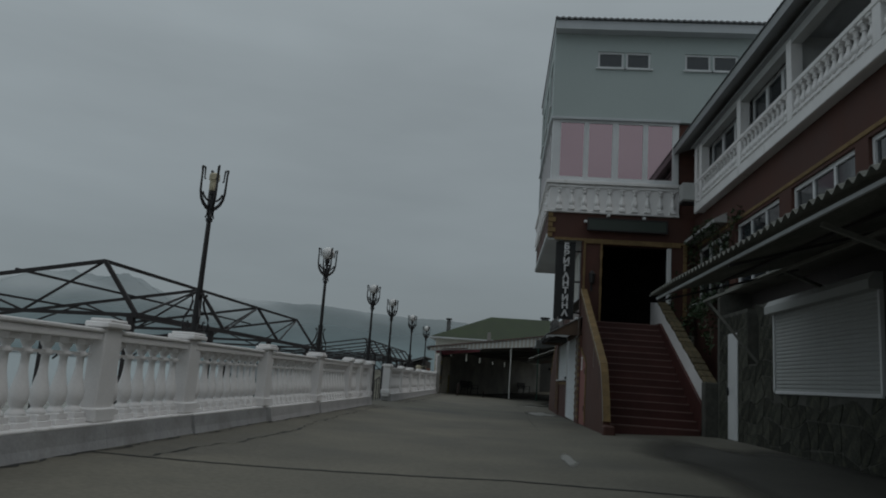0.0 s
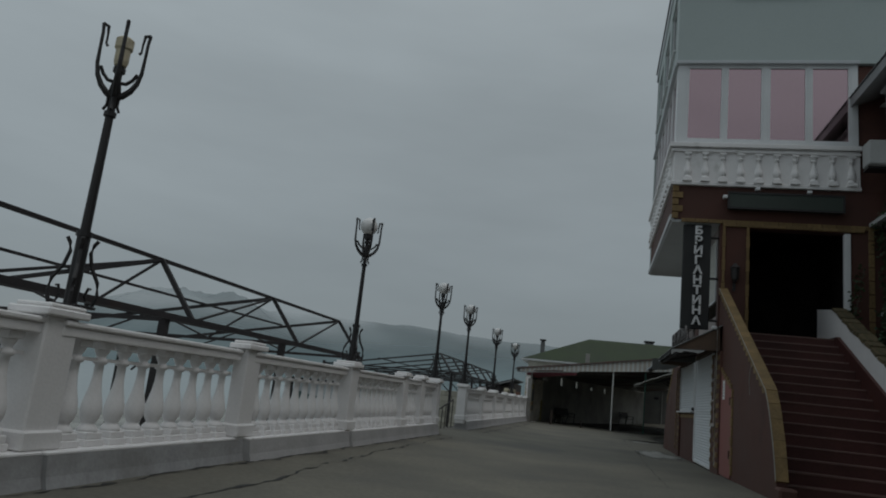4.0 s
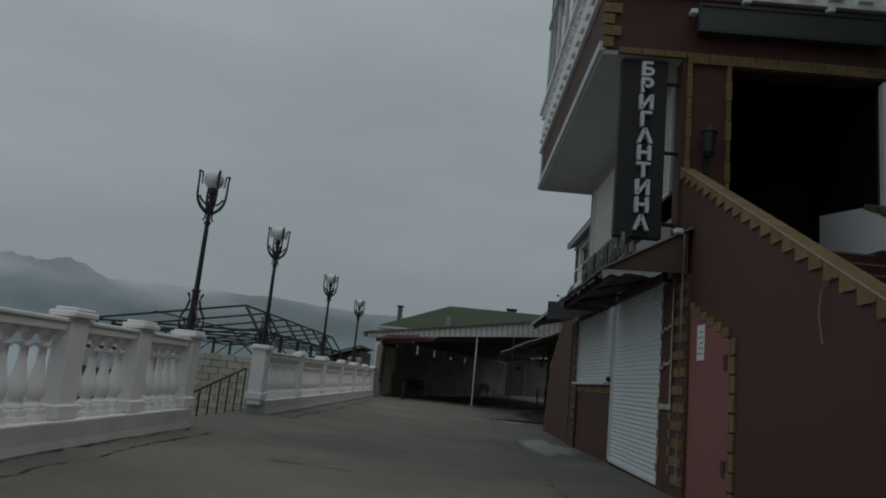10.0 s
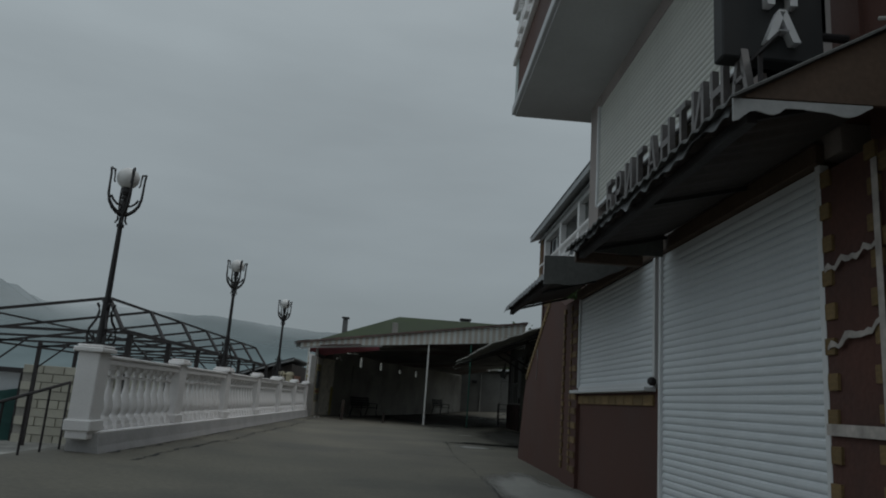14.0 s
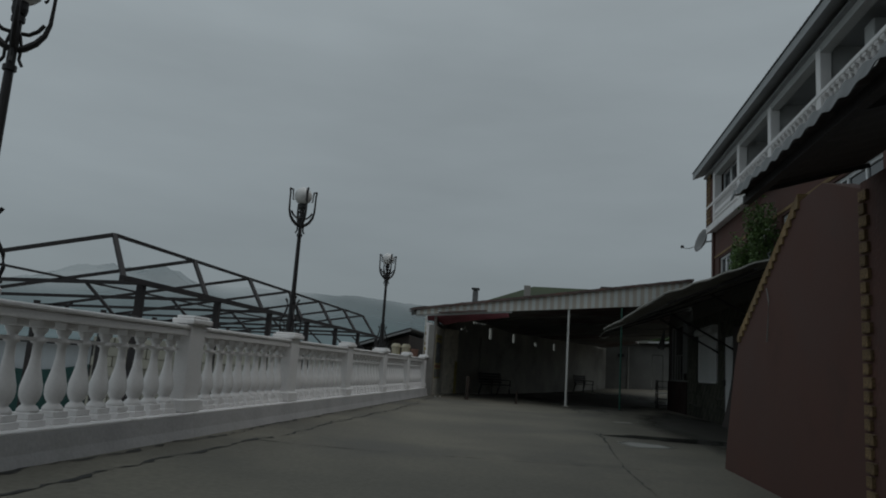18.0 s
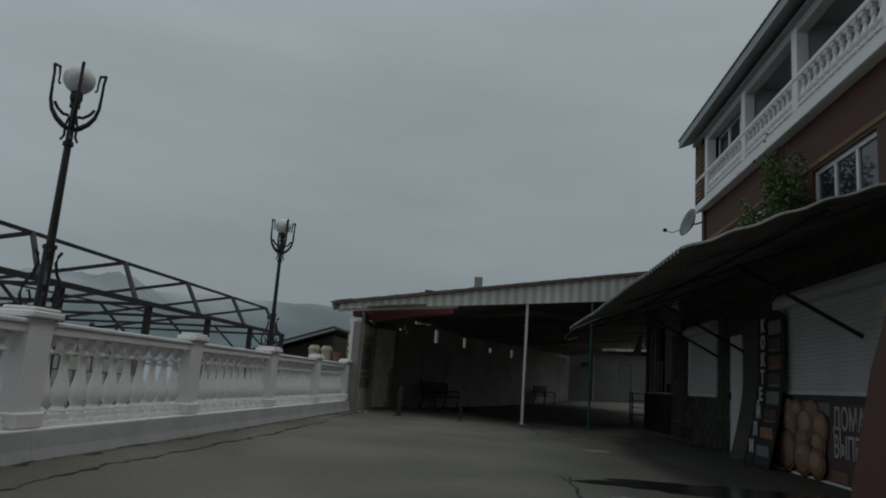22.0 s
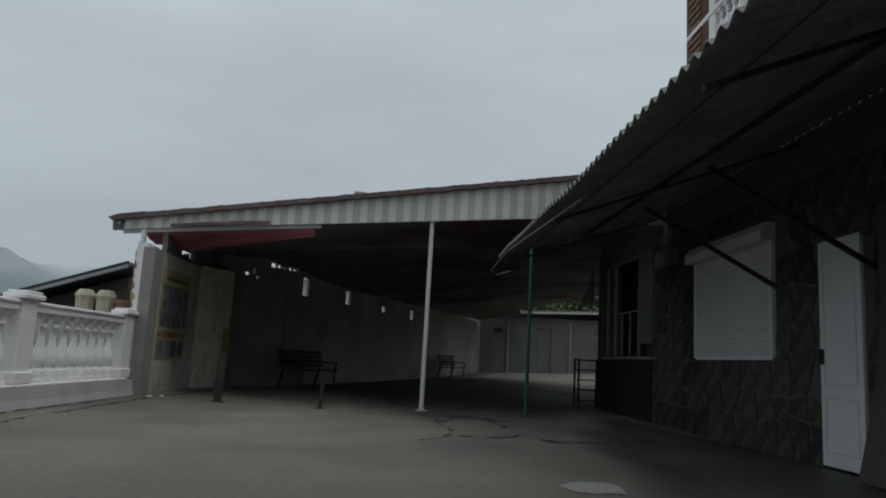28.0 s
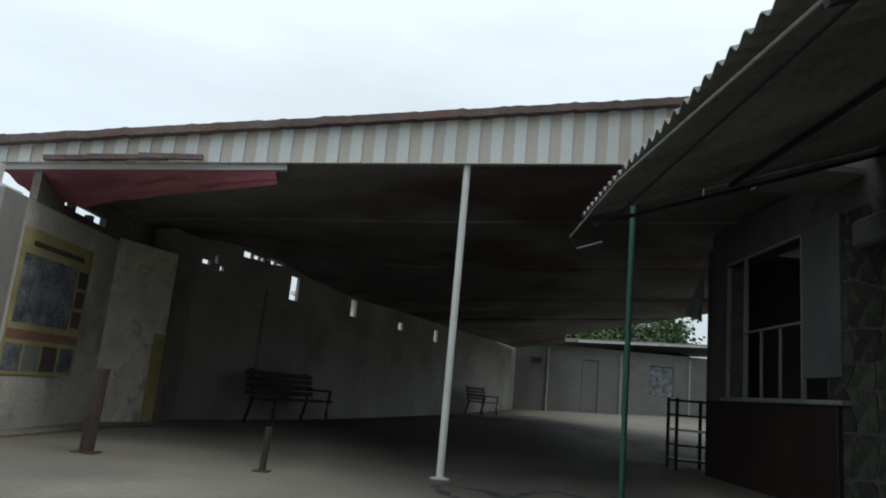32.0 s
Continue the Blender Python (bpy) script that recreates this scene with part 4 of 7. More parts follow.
# conduit, lintel board
part("conduit", tube(BM(), [(WX - 0.11, 20.02, 0.3), (WX - 0.11, 20.02, 2.3), (WX - 0.11, 20.0, 2.95), (WX - 0.2, 20.15, 3.02)], 0.011), M_LIGHTGREY, A)
part("lintel_board", bx(WX - 0.06, WX - 0.002, 20.97, 26.85, 2.57, 2.7, 0.006), M_WOOD, A, "brown board above the shutters")
part("canopy_light", bx(2.03, 2.13, 19.98, 20.05, 2.95, 3.01, 0.012), M_PVC, A)

# ---- canopies over the shutters ----


def canopy(y0, y1, xo, zo, xi, zi, label, wavy):
    t = thing("canopy", ((xo + xi) / 2, (y0 + y1) / 2, zo), label, "canopy")
    L = y1 - y0
    f = lambda u, v: (xi + (xo - xi) * v, y0 + L * u, zi + (zo - zi) * v + 0.018 * v * math.sin(u * L / 0.2 * 6.28) + wavy * 0.05 * noise.noise(Vector((u * 9, v * 3, y0))) * v)
    # The dark sheet colour stands in for shade under the canopy.
    part("sheet", sheet(BM(), f, int(L / 0.025), 3, 0.008), M_DARKFILL, t, "corrugated sheet with the shade of its underside painted in")
    g = lambda u, v: (xo - 0.004 - 0.03 * v, y0 + L * u, zo + 0.03 - (0.085 + 0.05 * wavy * noise.noise(Vector((u * 14, 0, y0)))) * v + 0.01 * math.sin(u * L / 0.2 * 6.28))
    part("flashing", sheet(BM(), g, int(L / 0.02), 2, 0.006, (-1, 0, 0)), M_ROOF, t, "bent grey metal flashing")
    part("edge_beam", bar(BM(), (xo + 0.08, y0, zo - 0.05), (xo + 0.08, y1, zo - 0.05), 0.05, 0.06), M_TRUSS, t)
    for i in range(int(L / 1.6) + 1):
        y = y0 + 0.1 + (L - 0.2) * i / max(1, int(L / 1.6))
        part("rafter", bar(BM(), (xo + 0.05, y, zo - 0.03), (xi, y, zi - 0.04), 0.03, 0.03), M_TRUSS, t)
    if y0 < 22:
        g = lambda u, v: (1.92 - 0.65 * u, y0 - 0.1, 2.505 - 0.02 * u - min(1.0, 0.12 + 4 * u) * (0.035 + 0.1 * max(0.0, 0.25 + noise.noise(Vector((u * 4.5, 3, y0))))) * v)
    else:
        g = lambda u, v: (xi + (xo - 0.1 - xi) * u, y0 - 0.01, 2.6 - 0.03 * u * u - (0.02 + 0.27 * min(1.0, 1.7 * u) + 0.03 * noise.noise(Vector((u * 6, 3, y0)))) * v)
    part("end_flashing", sheet(BM(), g, 24, 1, 0.006, (0, 1, 0)), M_ZINC if y0 < 22 else M_DKGREY, t)
    return t


t = canopy(20.15, 23.45, 1.33, 2.5, WX - 0.07, 2.71, "dark corrugated canopy with a bent metal edge", 1.0)
part("gable_board", prism(BM(), [(1.32, 2.5), (2.2, 2.52), (2.2, 2.985), (1.75, 2.755)], "y", 20.05, 20.075), M_WOOD, t, "brown weathered gable board")
rake = lambda u, v: (1.27 + (WX - 0.004 - 1.27) * v, 20.02 + 3.43 * u, 2.495 + 0.56 * (WX - 0.004 - 1.27) * v + 0.012 * math.sin(u * 3.43 / 0.15 * 6.28) + 0.02 * noise.noise(Vector((u * 7, v * 3, 5))))
part("roof_sheet", sheet(BM(), rake, 170, 5, 0.012), M_DKGREY, t, "dark sloping roof sheet")
part("parapet_board", bx(1.76, 1.8, 20.75, 23.4, 2.72, 3.0), M_DULLWALL, t, "pale board behind the letters")
part("far_gable", prism(BM(), [(1.36, 2.49), (2.17, 2.5), (2.17, 2.96), (1.75, 2.74)], "y", 23.405, 23.43), M_DKGREY, t)
part("end_beam", bx(1.36, 1.98, 23.4, 23.46, 2.39, 2.486, 0.008), M_WOOD, t, "brown timber end beam")
canopy(24.1, 27.5, 1.3, 2.46, WX - 0.07, 2.71, "grey sheet-metal canopy over the shuttered counter", 0.5)
t = thing("letter_sign", (1.52, 21.8, 2.6), "row of dull metal letters standing on the canopy", "sign")
for k, ch in enumerate("БРИГАНТИНА"):
    me = text_mesh(ch, 0.42, 0.02, M_METLET, 0.006)
    piece("letter", me, (1.6, 23.15 - 0.28 * k, 2.91), t, (radians(90), 0, radians(-90)), (0.72, 1, 1))
part("bottom_rail", bx(1.62, 1.65, 20.3, 23.4, 2.73, 2.76), M_TRUSS, t)
for k in range(6):
    part("stand_off", bx(1.63, 1.65, 20.5 + 0.55 * k, 20.52 + 0.55 * k, 2.66, 2.99), M_TRUSS, t)
part("back_rail", bx(1.625, 1.64, 20.3, 23.4, 2.97, 2.99), M_TRUSS, t)

# ---- vertical name sign ----
t = thing("vertical_sign", (1.78, 20.66, 3.1), "tall black sign board with white stacked letters", "sign")
part("board", bx(1.48, 2.05, 20.6, 20.72, 3.0, 5.27, 0.01), M_BOARD, t)
for k, ch in enumerate("БРИГАНТИНА"):
    me = text_mesh(ch, 0.24, 0.03, M_LETTER, 0.008)
    piece("letter", me, (1.79, 20.57, 5.12 - 0.2175 * k), t, (radians(90), 0, 0), (1.1, 1, 1))
for z in (3.2, 4.1, 5.0):
    part("bracket", rod(BM(), (2.05, 20.66, z), (2.3, 20.66, z), 0.025), M_BLACK, t)

# ---- entrance and outer stair ----
B = thing("entrance_front", (3.6, 20.7, 2.9), "dark red entrance with ochre stone edging and a deep unlit doorway", "entrance")
LZ = 2.96
bm = BM()
slab(bm, "y", 20.55, 20.8, 2.22, 5.6, LZ - 0.2, 5.33, [(2.78, 4.72, LZ, 5.22)])
part("front_wall", bm, M_RED, B)
# Lobby shade comes from the near-black colour of these surfaces.
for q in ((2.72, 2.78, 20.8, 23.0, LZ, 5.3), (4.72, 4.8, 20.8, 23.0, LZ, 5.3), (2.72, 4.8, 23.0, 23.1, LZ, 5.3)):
    part("lobby_wall", bx(*q), M_LOBBY, B, "lobby wall with its shade put in the near-black colour")
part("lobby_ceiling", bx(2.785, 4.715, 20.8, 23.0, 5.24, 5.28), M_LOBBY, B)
part("landing", bx(2.5, 4.75, 20.5, 23.0, LZ - 0.17, LZ, 0.01), M_STEP, B)
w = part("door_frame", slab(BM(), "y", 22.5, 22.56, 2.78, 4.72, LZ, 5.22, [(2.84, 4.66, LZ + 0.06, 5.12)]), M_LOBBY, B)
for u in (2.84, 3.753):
    part("door_leaf", bx(u, u + 0.907, 22.52, 22.54, LZ + 0.06, 5.12), M_LOBBY, w, "closed door leaf with its shade put in the near-black colour")
part("white_jamb", bx(4.64, 4.76, 20.5, 20.62, LZ, 5.2, 0.01), M_PVC, B)
for x in (2.30, 2.78):
    for k in range(9):
        piece("edge_stone", qb, (x, 20.535, LZ + 0.14 + 0.26 * k), B, scale=(0.065 if k % 2 else 0.05, 0.05, 0.25))
for k in range(11):
    piece("edge_stone", qb, (2.4 + 0.25 * k, 20.53, 5.27), B, scale=(0.245, 0.06, 0.06))
for k in range(8):
    piece("edge_stone", qb, (5.15, 20.535, LZ + 0.3 + 0.28 * k), B, scale=(0.1, 0.05, 0.26))
t = thing("banner_box", (3.45, 20.45, 5.62), "long dark green sign box with unlit face", "sign")
part("box", bx(2.35, 4.6, 20.38, 20.54, 5.62, 5.96, 0.01), M_BANNER, t)
part("frame", slab(BM(), "y", 20.365, 20.385, 2.33, 4.62, 5.6, 5.98, [(2.37, 4.58, 5.64, 5.94)]), M_BLACK, t)
for x, z in ((2.28, 5.86), (2.93, 6.06), (3.95, 6.03)):
    t = thing("spotlight", (x, 20.45, z), "small white spotlight on the red band", "spotlight", "spotlights over the entrance")
    part("head", bx(x - 0.045, x + 0.045, 20.36, 20.46, z - 0.035, z + 0.035, 0.012), M_PVC, t)
    part("arm", rod(BM(), (x, 20.45, z), (x, 20.56, z), 0.012), M_BLACK, t)
t = thing("wall_lantern", (2.52, 20.5, 3.9), "small black wall lantern", "lantern")
part("backplate", bx(2.49, 2.55, 20.52, 20.545, 3.85, 4.3), M_BLACK, t)
part("lantern", lathe(BM(), [(0.03, 4.02), (0.07, 4.08), (0.09, 4.3), (0.11, 4.32), (0.02, 4.42)], (2.52, 20.42, 0), 8), M_BLACK, t)

S = thing("outer_stair", (3.5, 18.2, 0.15), "dark red tiled outdoor stair between red and white walls", "stair")
N = 16
z0s = 0.20
rise = (LZ - z0s) / N
ya, yb = 15.95, 20.5
for k in range(N):
    y = ya + (yb - ya) * k / N
    zt = z0s + rise * (k + 1)
    part("step", bx(2.38, 4.41 + max(0, 0.06 * (3 - k)), y, y + (yb - ya) / N + 0.06, (zt - rise - 0.35) if k == 0 else zt - rise - 0.02, zt, 0.006), M_STEP, S)
    part("nosing", bx(2.42, 4.34, y - 0.01, y + 0.022, zt - 0.022, zt + 0.004, 0.003), M_NOSE, S)
# the red side wall
prof = [(15.5, 0.0), (15.5, 0.42), (15.6, 0.72), (15.7, 0.93), (15.86, 1.22), (16.0, 1.42), (16.16, 1.6), (20.55, 3.83), (20.55, 0.0)]
part("side_wall", prism(BM(), prof, "x", WX, 2.385), M_RED, S, "dark red rendered stair wall")
part("side_foot", bx(2.22, 2.46, 15.22, 15.52, 0.0, 0.36, 0.03), M_RED, S)
n = 21
for k in range(n):
    y0, y1 = 16.16 + (20.55 - 16.16) * k / n, 16.16 + (20.55 - 16.16) * (k + 1) / n
    zz0, zz1 = 1.6 + 2.23 * k / n, 1.6 + 2.23 * (k + 1) / n
    bm = BM()
    prism(bm, [(y0 + 0.004, zz0 + 0.065), (y1 - 0.004, zz1 + 0.065), (y1 - 0.004, zz0 + 0.01), (y0 + 0.004, zz0 + 0.01)], "x", WX - 0.02, 2.4)
    part("coping_stone", bm, M_YELLOW, S)
run = [(15.5, 0.42), (15.6, 0.72), (15.7, 0.95), (15.86, 1.24), (16.0, 1.45), (16.17, 1.64)]
for (y0, zz0), (y1, zz1) in zip(run, run[1:]):
    bm = BM()
    prism(bm, [(y0 - 0.028, zz0 + 0.014), (y1 - 0.028, zz1 + 0.01), (y1 + 0.03, zz1 - 0.022), (y0 + 0.03, zz0 - 0.018)], "x", WX - 0.012, 2.395)
    part("coping_stone", bm, M_YELLOW, S)
part("edge_strip", tube(BM(), [(WX - 0.02, y - 0.03, z + 0.01) for y, z in run] + [(WX - 0.022, 18.5, 2.86), (WX - 0.022, 20.5, 3.88)], 0.006, 5), M_LIGHTGREY, S, "thin pale edge strip")
part("loose_wire", tube(BM(), [(WX - 0.022, 17.05, 2.06), (WX - 0.03, 17.2, 1.98), (WX - 0.03, 17.24, 1.8), (WX - 0.025, 17.2, 1.6)], 0.005, 5), M_LIGHTGREY, S)
# hatch panel and notice under the stair
bm = prism(BM(), [(18.86, 0.15), (20.0, 0.15), (20.0, 2.12), (18.86, 1.72)], "x", WX - 0.018, WX + 0.01)
pn = part("hatch", bm, M_PINKRED, S, "faded red hatch door under the stair")
for z in (0.5, 1.45):
    part("hinge", bx(WX - 0.035, WX - 0.018, 18.9, 18.98, z, z + 0.14), M_RED, pn)
for k in range(9):
    piece("quoin", qb, (WX - 0.008, 18.8 + (0.02 if k % 2 else -0.02), 0.3 + 0.17 * k), S, scale=(0.035, 0.16 if k % 2 else 0.10, 0.15))
for k in range(6):
    y = 18.98 + 0.2 * k
    piece("quoin", qb, (WX - 0.008, y, 1.80 + 0.068 * k), S, scale=(0.035, 0.19, 0.09))
t = thing("paper_notice", (WX - 0.03, 19.6, 1.7), "white paper notice pinned to the red hatch", "notice")
part("sheet", bx(WX - 0.026, WX - 0.02, 19.52, 19.73, 1.56, 1.92), M_PAPER, t)
for k in range(5):
    part("text_bar", bx(WX - 0.029, WX - 0.026, 19.55, 19.70 - 0.03 * (k % 3), 1.62 + 0.055 * k, 1.635 + 0.055 * k), M_GREY, t)
# the white wall on the other side
part("white_wall", prism(BM(), [(16.0, 0.6), (16.0, 1.42), (20.6, 3.61), (21.6, 3.75), (21.6, LZ), (20.6, LZ)], "x", 4.42, 4.62), M_WHITE, S, "white stair parapet")
part("wall_foot", bx(4.44, 4.6, 16.02, 21.0, 0.0, 0.9), M_RED, S)
part("landing_edge", bx(2.42, 4.4, 20.485, 20.5, LZ - 0.012, LZ + 0.006), M_LIGHTGREY, S)
part("stringer", prism(BM(), [(15.95, 0.2), (15.95, 0.92), (19.8, 2.85), (20.1, 3.0), (21.2, 3.02), (21.2, 0.3)], "x", 4.36, 4.43), M_STEP, S)
part("pier", bx(4.38, 4.68, 15.72, 15.99, 0.1, 1.4, 0.02), M_MORTAR, S, "mossy rendered end pier")
for k in range(16):
    s = k / 16
    y, z = 15.85 + 4.75 * s, 1.4 + 2.27 * s
    piece("coping_stone", qmoss, (4.54, y + 0.12, z + 0.03 + 0.012 * math.sin(5.1 * k)), S, (math.atan(0.478) + 0.1 * math.sin(3.3 * k), 0, 0), (0.27, 0.29, 0.075 + 0.015 * math.sin(7 * k)))

# ---- second stair, falling away from the walker ----
S2 = thing("rear_stair", (3.4, 30.0, 0.0), "dark red rendered stair wall with a stepped ochre edge", "stair")
prof = [(27.62, 0.0), (27.62, 2.55), (28.45, 2.83), (29.05, 2.8), (31.1, 1.62), (31.3, 1.3), (31.5, 0.8), (31.7, 0.25), (31.76, 0.0)]
part("side_wall", prism(BM(), prof, "x", WX, 2.5), M_RED, S2)
part("inner_wall", bx(4.5, 4.7, 27.62, 31.6, 0.0, 2.4), M_RED, S2)
for k in range(14):
    y = 31.55 - 0.27 * k
    zt = 0.1 + 0.172 * (k + 1)
    part("step", bx(2.5, 4.5, y - 0.29, y, zt - 0.19, zt, 0.006), M_STEP, S2)
for k in range(19):
    y0, y1 = 29.0 + 0.111 * k, 29.0 + 0.111 * (k + 1)
    za, zb = 2.84 - 0.0635 * k, 2.84 - 0.0635 * (k + 1)
    part("coping_stone", prism(BM(), [(y0 + 0.003, za + 0.035), (y1 - 0.003, zb + 0.035), (y1 - 0.003, zb - 0.04), (y0 + 0.003, zb - 0.04)], "x", WX - 0.02, 2.52), M_YELLOW, S2)
part("cable", tube(BM(), [(WX - 0.02, 29.95, 2.1), (WX - 0.03, 29.85, 1.95), (WX - 0.03, 29.88, 1.75), (WX - 0.02, 29.95, 1.55)], 0.006), M_PANELG, S2)

# ---- long gallery building ----
GX = 5.24
G = thing("gallery_building", (8.0, 22.0, 0.0), "long two-storey red building with a white balustraded gallery", "building")
FX = 5.42
wins = [(-0.8, 1.0), (1.6, 3.4), (4.0, 5.8), (6.4, 8.2), (8.4, 10.8), (11.22, 13.7), (14.3, 16.95), (17.45, 20.2)]
wins2 = [(28.6, 31.0), (31.6, 34.0), (34.5, 36.85), (37.45, 39.67), (40.5, 42.7), (43.7, 45.85)]
WZ0, WZ1 = 3.6, 5.15
for y0, y1, ww in ((-3.0, 20.54, wins), (27.07, 46.6, wins2)):
    ye = 19.75 if y0 < 0 else y1
    bm = slab(BM(), "x", FX, FX + 0.3, y0, y1, 0.0, 6.1, [(a, b, WZ0, WZ1) for a, b in ww])
    part("facade", bm, M_RED, G, "dark red rendered facade")
    part("floor_slab", bx(GX, 12.0, y0, ye, 6.12, 6.3), M_WHITE, G)
    part("rear_wall", bx(11.8, 12.0, y0, y1, 0.0, 8.6), M_WALLG, G)
    # Added dark backing; its colour gives the windows their inner shade.
    part("room_back", bx(7.2, 7.3, y0 + 0.3, y1 - 0.3, 0.0, 6.1), M_DARKFILL, G)
    for a, b in ww:
        window(G, "x", FX + 0.06, a, b, WZ0, WZ1, M_GLASS, 0.075, 0.08, bars=2 if b - a > 2 else 1, sill=True)
    for k in range(int((y1 - y0 - 0.2) / 0.42)):
        piece("trim_stone", qb, (FX - 0.006, y0 + 0.3 + 0.42 * k, 5.25), G, scale=(0.03, 0.41, 0.075))
    # gallery
    part("handrail", bx(GX - 0.08, GX + 0.1, y0, ye, 6.88, 6.98, 0.015), M_WHITE, G)
    part("kerb", bx(GX - 0.05, GX + 0.1, y0, ye, 6.3, 6.36, 0.01), M_WHITE, G)
    part("edge_strip", bx(GX - 0.06, GX + 0.02, y0, ye, 6.08, 6.3, 0.01), M_WHITE, G)
    # Back wall and ceiling are dulled; the gallery's shade is in their colour.
    part("gallery_back", slab(BM(), "x", 7.0, 7.2, y0, y1, 6.3, 8.4, [(y0 + 0.9 + 3.1 * k, y0 + 1.8 + 3.1 * k, 6.3, 8.2) for k in range(int((y1 - y0) / 3.1))]), M_LOGGIA, G)
    part("gallery_ceiling", bx(GX - 0.15, 7.0, y0, ye, 7.97, 8.03), M_DULLGREY, G)
    part("head_beam", bx(GX - 0.05, GX + 0.15, y0, ye, 7.8, 7.97), M_LOGGIA, G)
    bm = prism(BM(), [(4.8, 8.04), (4.8, 8.25), (8.3, 9.65), (12.3, 8.15), (12.3, 8.0), (8.3, 9.5)], "y", y0 - 0.35, y1 + 0.35)
    part("roof", bm, M_DULLGREY, G, "pitched roof with a dull grey metal eave")
    bm = BM()
    sheet(bm, lambda u, v: (4.77 + 3.53 * v, y0 - 0.36 + (y1 - y0 + 0.72) * u, 8.27 + 1.44 * v + 0.006 * math.sin(u * (y1 - y0) / 0.2 * 6.28)), int((y1 - y0) / 0.033), 1, 0.02)
    part("roof_sheet", bm, M_ROOF, G)
    for yy in (y0, y1 - 0.2):
        part("gable", prism(BM(), [(GX + 0.1, 8.03), (12.0, 8.03), (8.3, 9.42)], "y", yy, yy + 0.2), M_LOGGIA, G)
bal2 = mesh_of("gallery_baluster", slim_baluster_bm(0.58, 0.085), M_WHITE)
cols = [-2.9, 0.6, 3.7, 6.85, 9.98, 13.12, 16.0, 19.15, 19.6, 27.3, 30.2, 33.4, 36.58, 39.75, 42.6, 45.55]
for y in cols:
    part("column", bx(GX - 0.06, GX + 0.16, y - 0.12, y + 0.12, 6.3, 7.9, 0.01), M_WHITE, G)
    if y not in (19.15, 16.0, 45.55):
        part("partition", bx(GX + 0.16, 7.0, y - 0.06, y + 0.06, 6.3, 8.05), M_LOGGIA, G)
for a, b in zip(cols, cols[1:]):
    if a == 19.6:
        continue
    n = max(1, round((b - a - 0.24) / 0.235))
    for k in range(n):
        piece("baluster", bal2, (GX + 0.02, a + 0.12 + (b - a - 0.24) * (k + 0.5) / n, 6.33), G)
for a, b in ((13.12, 16.0), (16.0, 19.15), (42.6, 45.55)):
    n = 3
    for k in range(n):
        ya_, yb_ = a + 0.15 + (b - a - 0.3) * k / n, a + 0.15 + (b - a - 0.3) * (k + 1) / n
        window(G, "x", GX + 0.22, ya_, yb_, 6.35, 7.86, M_GLASS, 0.07, 0.07)
part("window_ledge", prism(BM(), [(FX, 5.36), (FX, 5.62), (FX - 0.32, 5.44), (FX - 0.32, 5.36)], "y", 17.6, 20.5), M_LOGGIA, G, "white ledge over the window, overgrown")
part("window_ledge", bx(FX - 0.2, FX, 17.4, 20.3, 3.5, 3.58, 0.01), M_LOGGIA, G, "white sill, overgrown")
# end wall with brick quoins
part("end_wall", bx(GX + 0.12, 12.0, 46.4, 46.62, 0.0, 8.1), M_RED, G)
part("end_pier", bx(GX - 0.05, GX + 0.35, 45.72, 46.66, 6.3, 8.02), M_BROWN, G)
for k in range(13):
    piece("brick", qb, (GX - 0.05, 46.2 + (0.08 if k % 2 else -0.02), 6.38 + 0.13 * k), G, scale=(0.05, 0.6 if k % 2 else 0.45, 0.07))
# air conditioners
for x, y, z in ((5.17, 19.85, 6.45), (5.9, 35.2, 7.3), (5.9, 37.3, 7.4)):
    t = thing("air_conditioner", (x, y, z), "greyish off-white boxed air-conditioner unit on a bracket", "air conditioner", "air conditioners on the gallery")
    part("body", bx(x - 0.33, x + 0.18, y - 0.2, y + 0.2, z, z + 0.5, 0.02), M_LOGGIA, t)
    part("grille", lathe(BM(), [(0.17, 0), (0.19, 0.01), (0.17, 0.02)], (0, 0, 0), 16), M_BLACK, t).matrix_basis = Matrix.Translation((-0.1, -0.205, 0.26)) @ Euler((radians(90), 0, 0)).to_matrix().to_4x4()
    part("bracket", bx(x - 0.3, x + 0.28, y - 0.05, y + 0.25, z - 0.05, z - 0.005), M_BLACK, t)

# satellite dish
t = thing("satellite_dish", (5.3, 46.9, 5.9), "grey satellite dish on the building corner", "satellite dish")
bm = lathe(BM(), [(0.02, 0.0), (0.18, 0.025), (0.33, 0.095), (0.42, 0.155), (0.415, 0.165), (0.32, 0.11), (0.18, 0.04), (0.02, 0.012)], (0, 0, 0), 28)
bm.transform(Matrix.Translation((5.32, 47.45, 5.98)) @ Vector((-0.93, -0.2, 0.28)).to_track_quat("Z", "Y").to_matrix().to_4x4())
part("reflector", bm, M_DISH, t, smooth=True)
part("feed_arm", tube(BM(), [(4.98, 47.5, 5.8), (4.8, 47.6, 5.74), (4.64, 47.7, 5.79)], 0.012), M_BLACK, t)
part("feed", bx(4.56, 4.66, 47.66, 47.76, 5.78, 5.87, 0.012), M_BLACK, t)
part("mast", tube(BM(), [(5.32, 47.45, 5.98), (5.42, 47.4, 5.98), (5.5, 46.6, 5.9)], 0.025), M_BLACK, t)


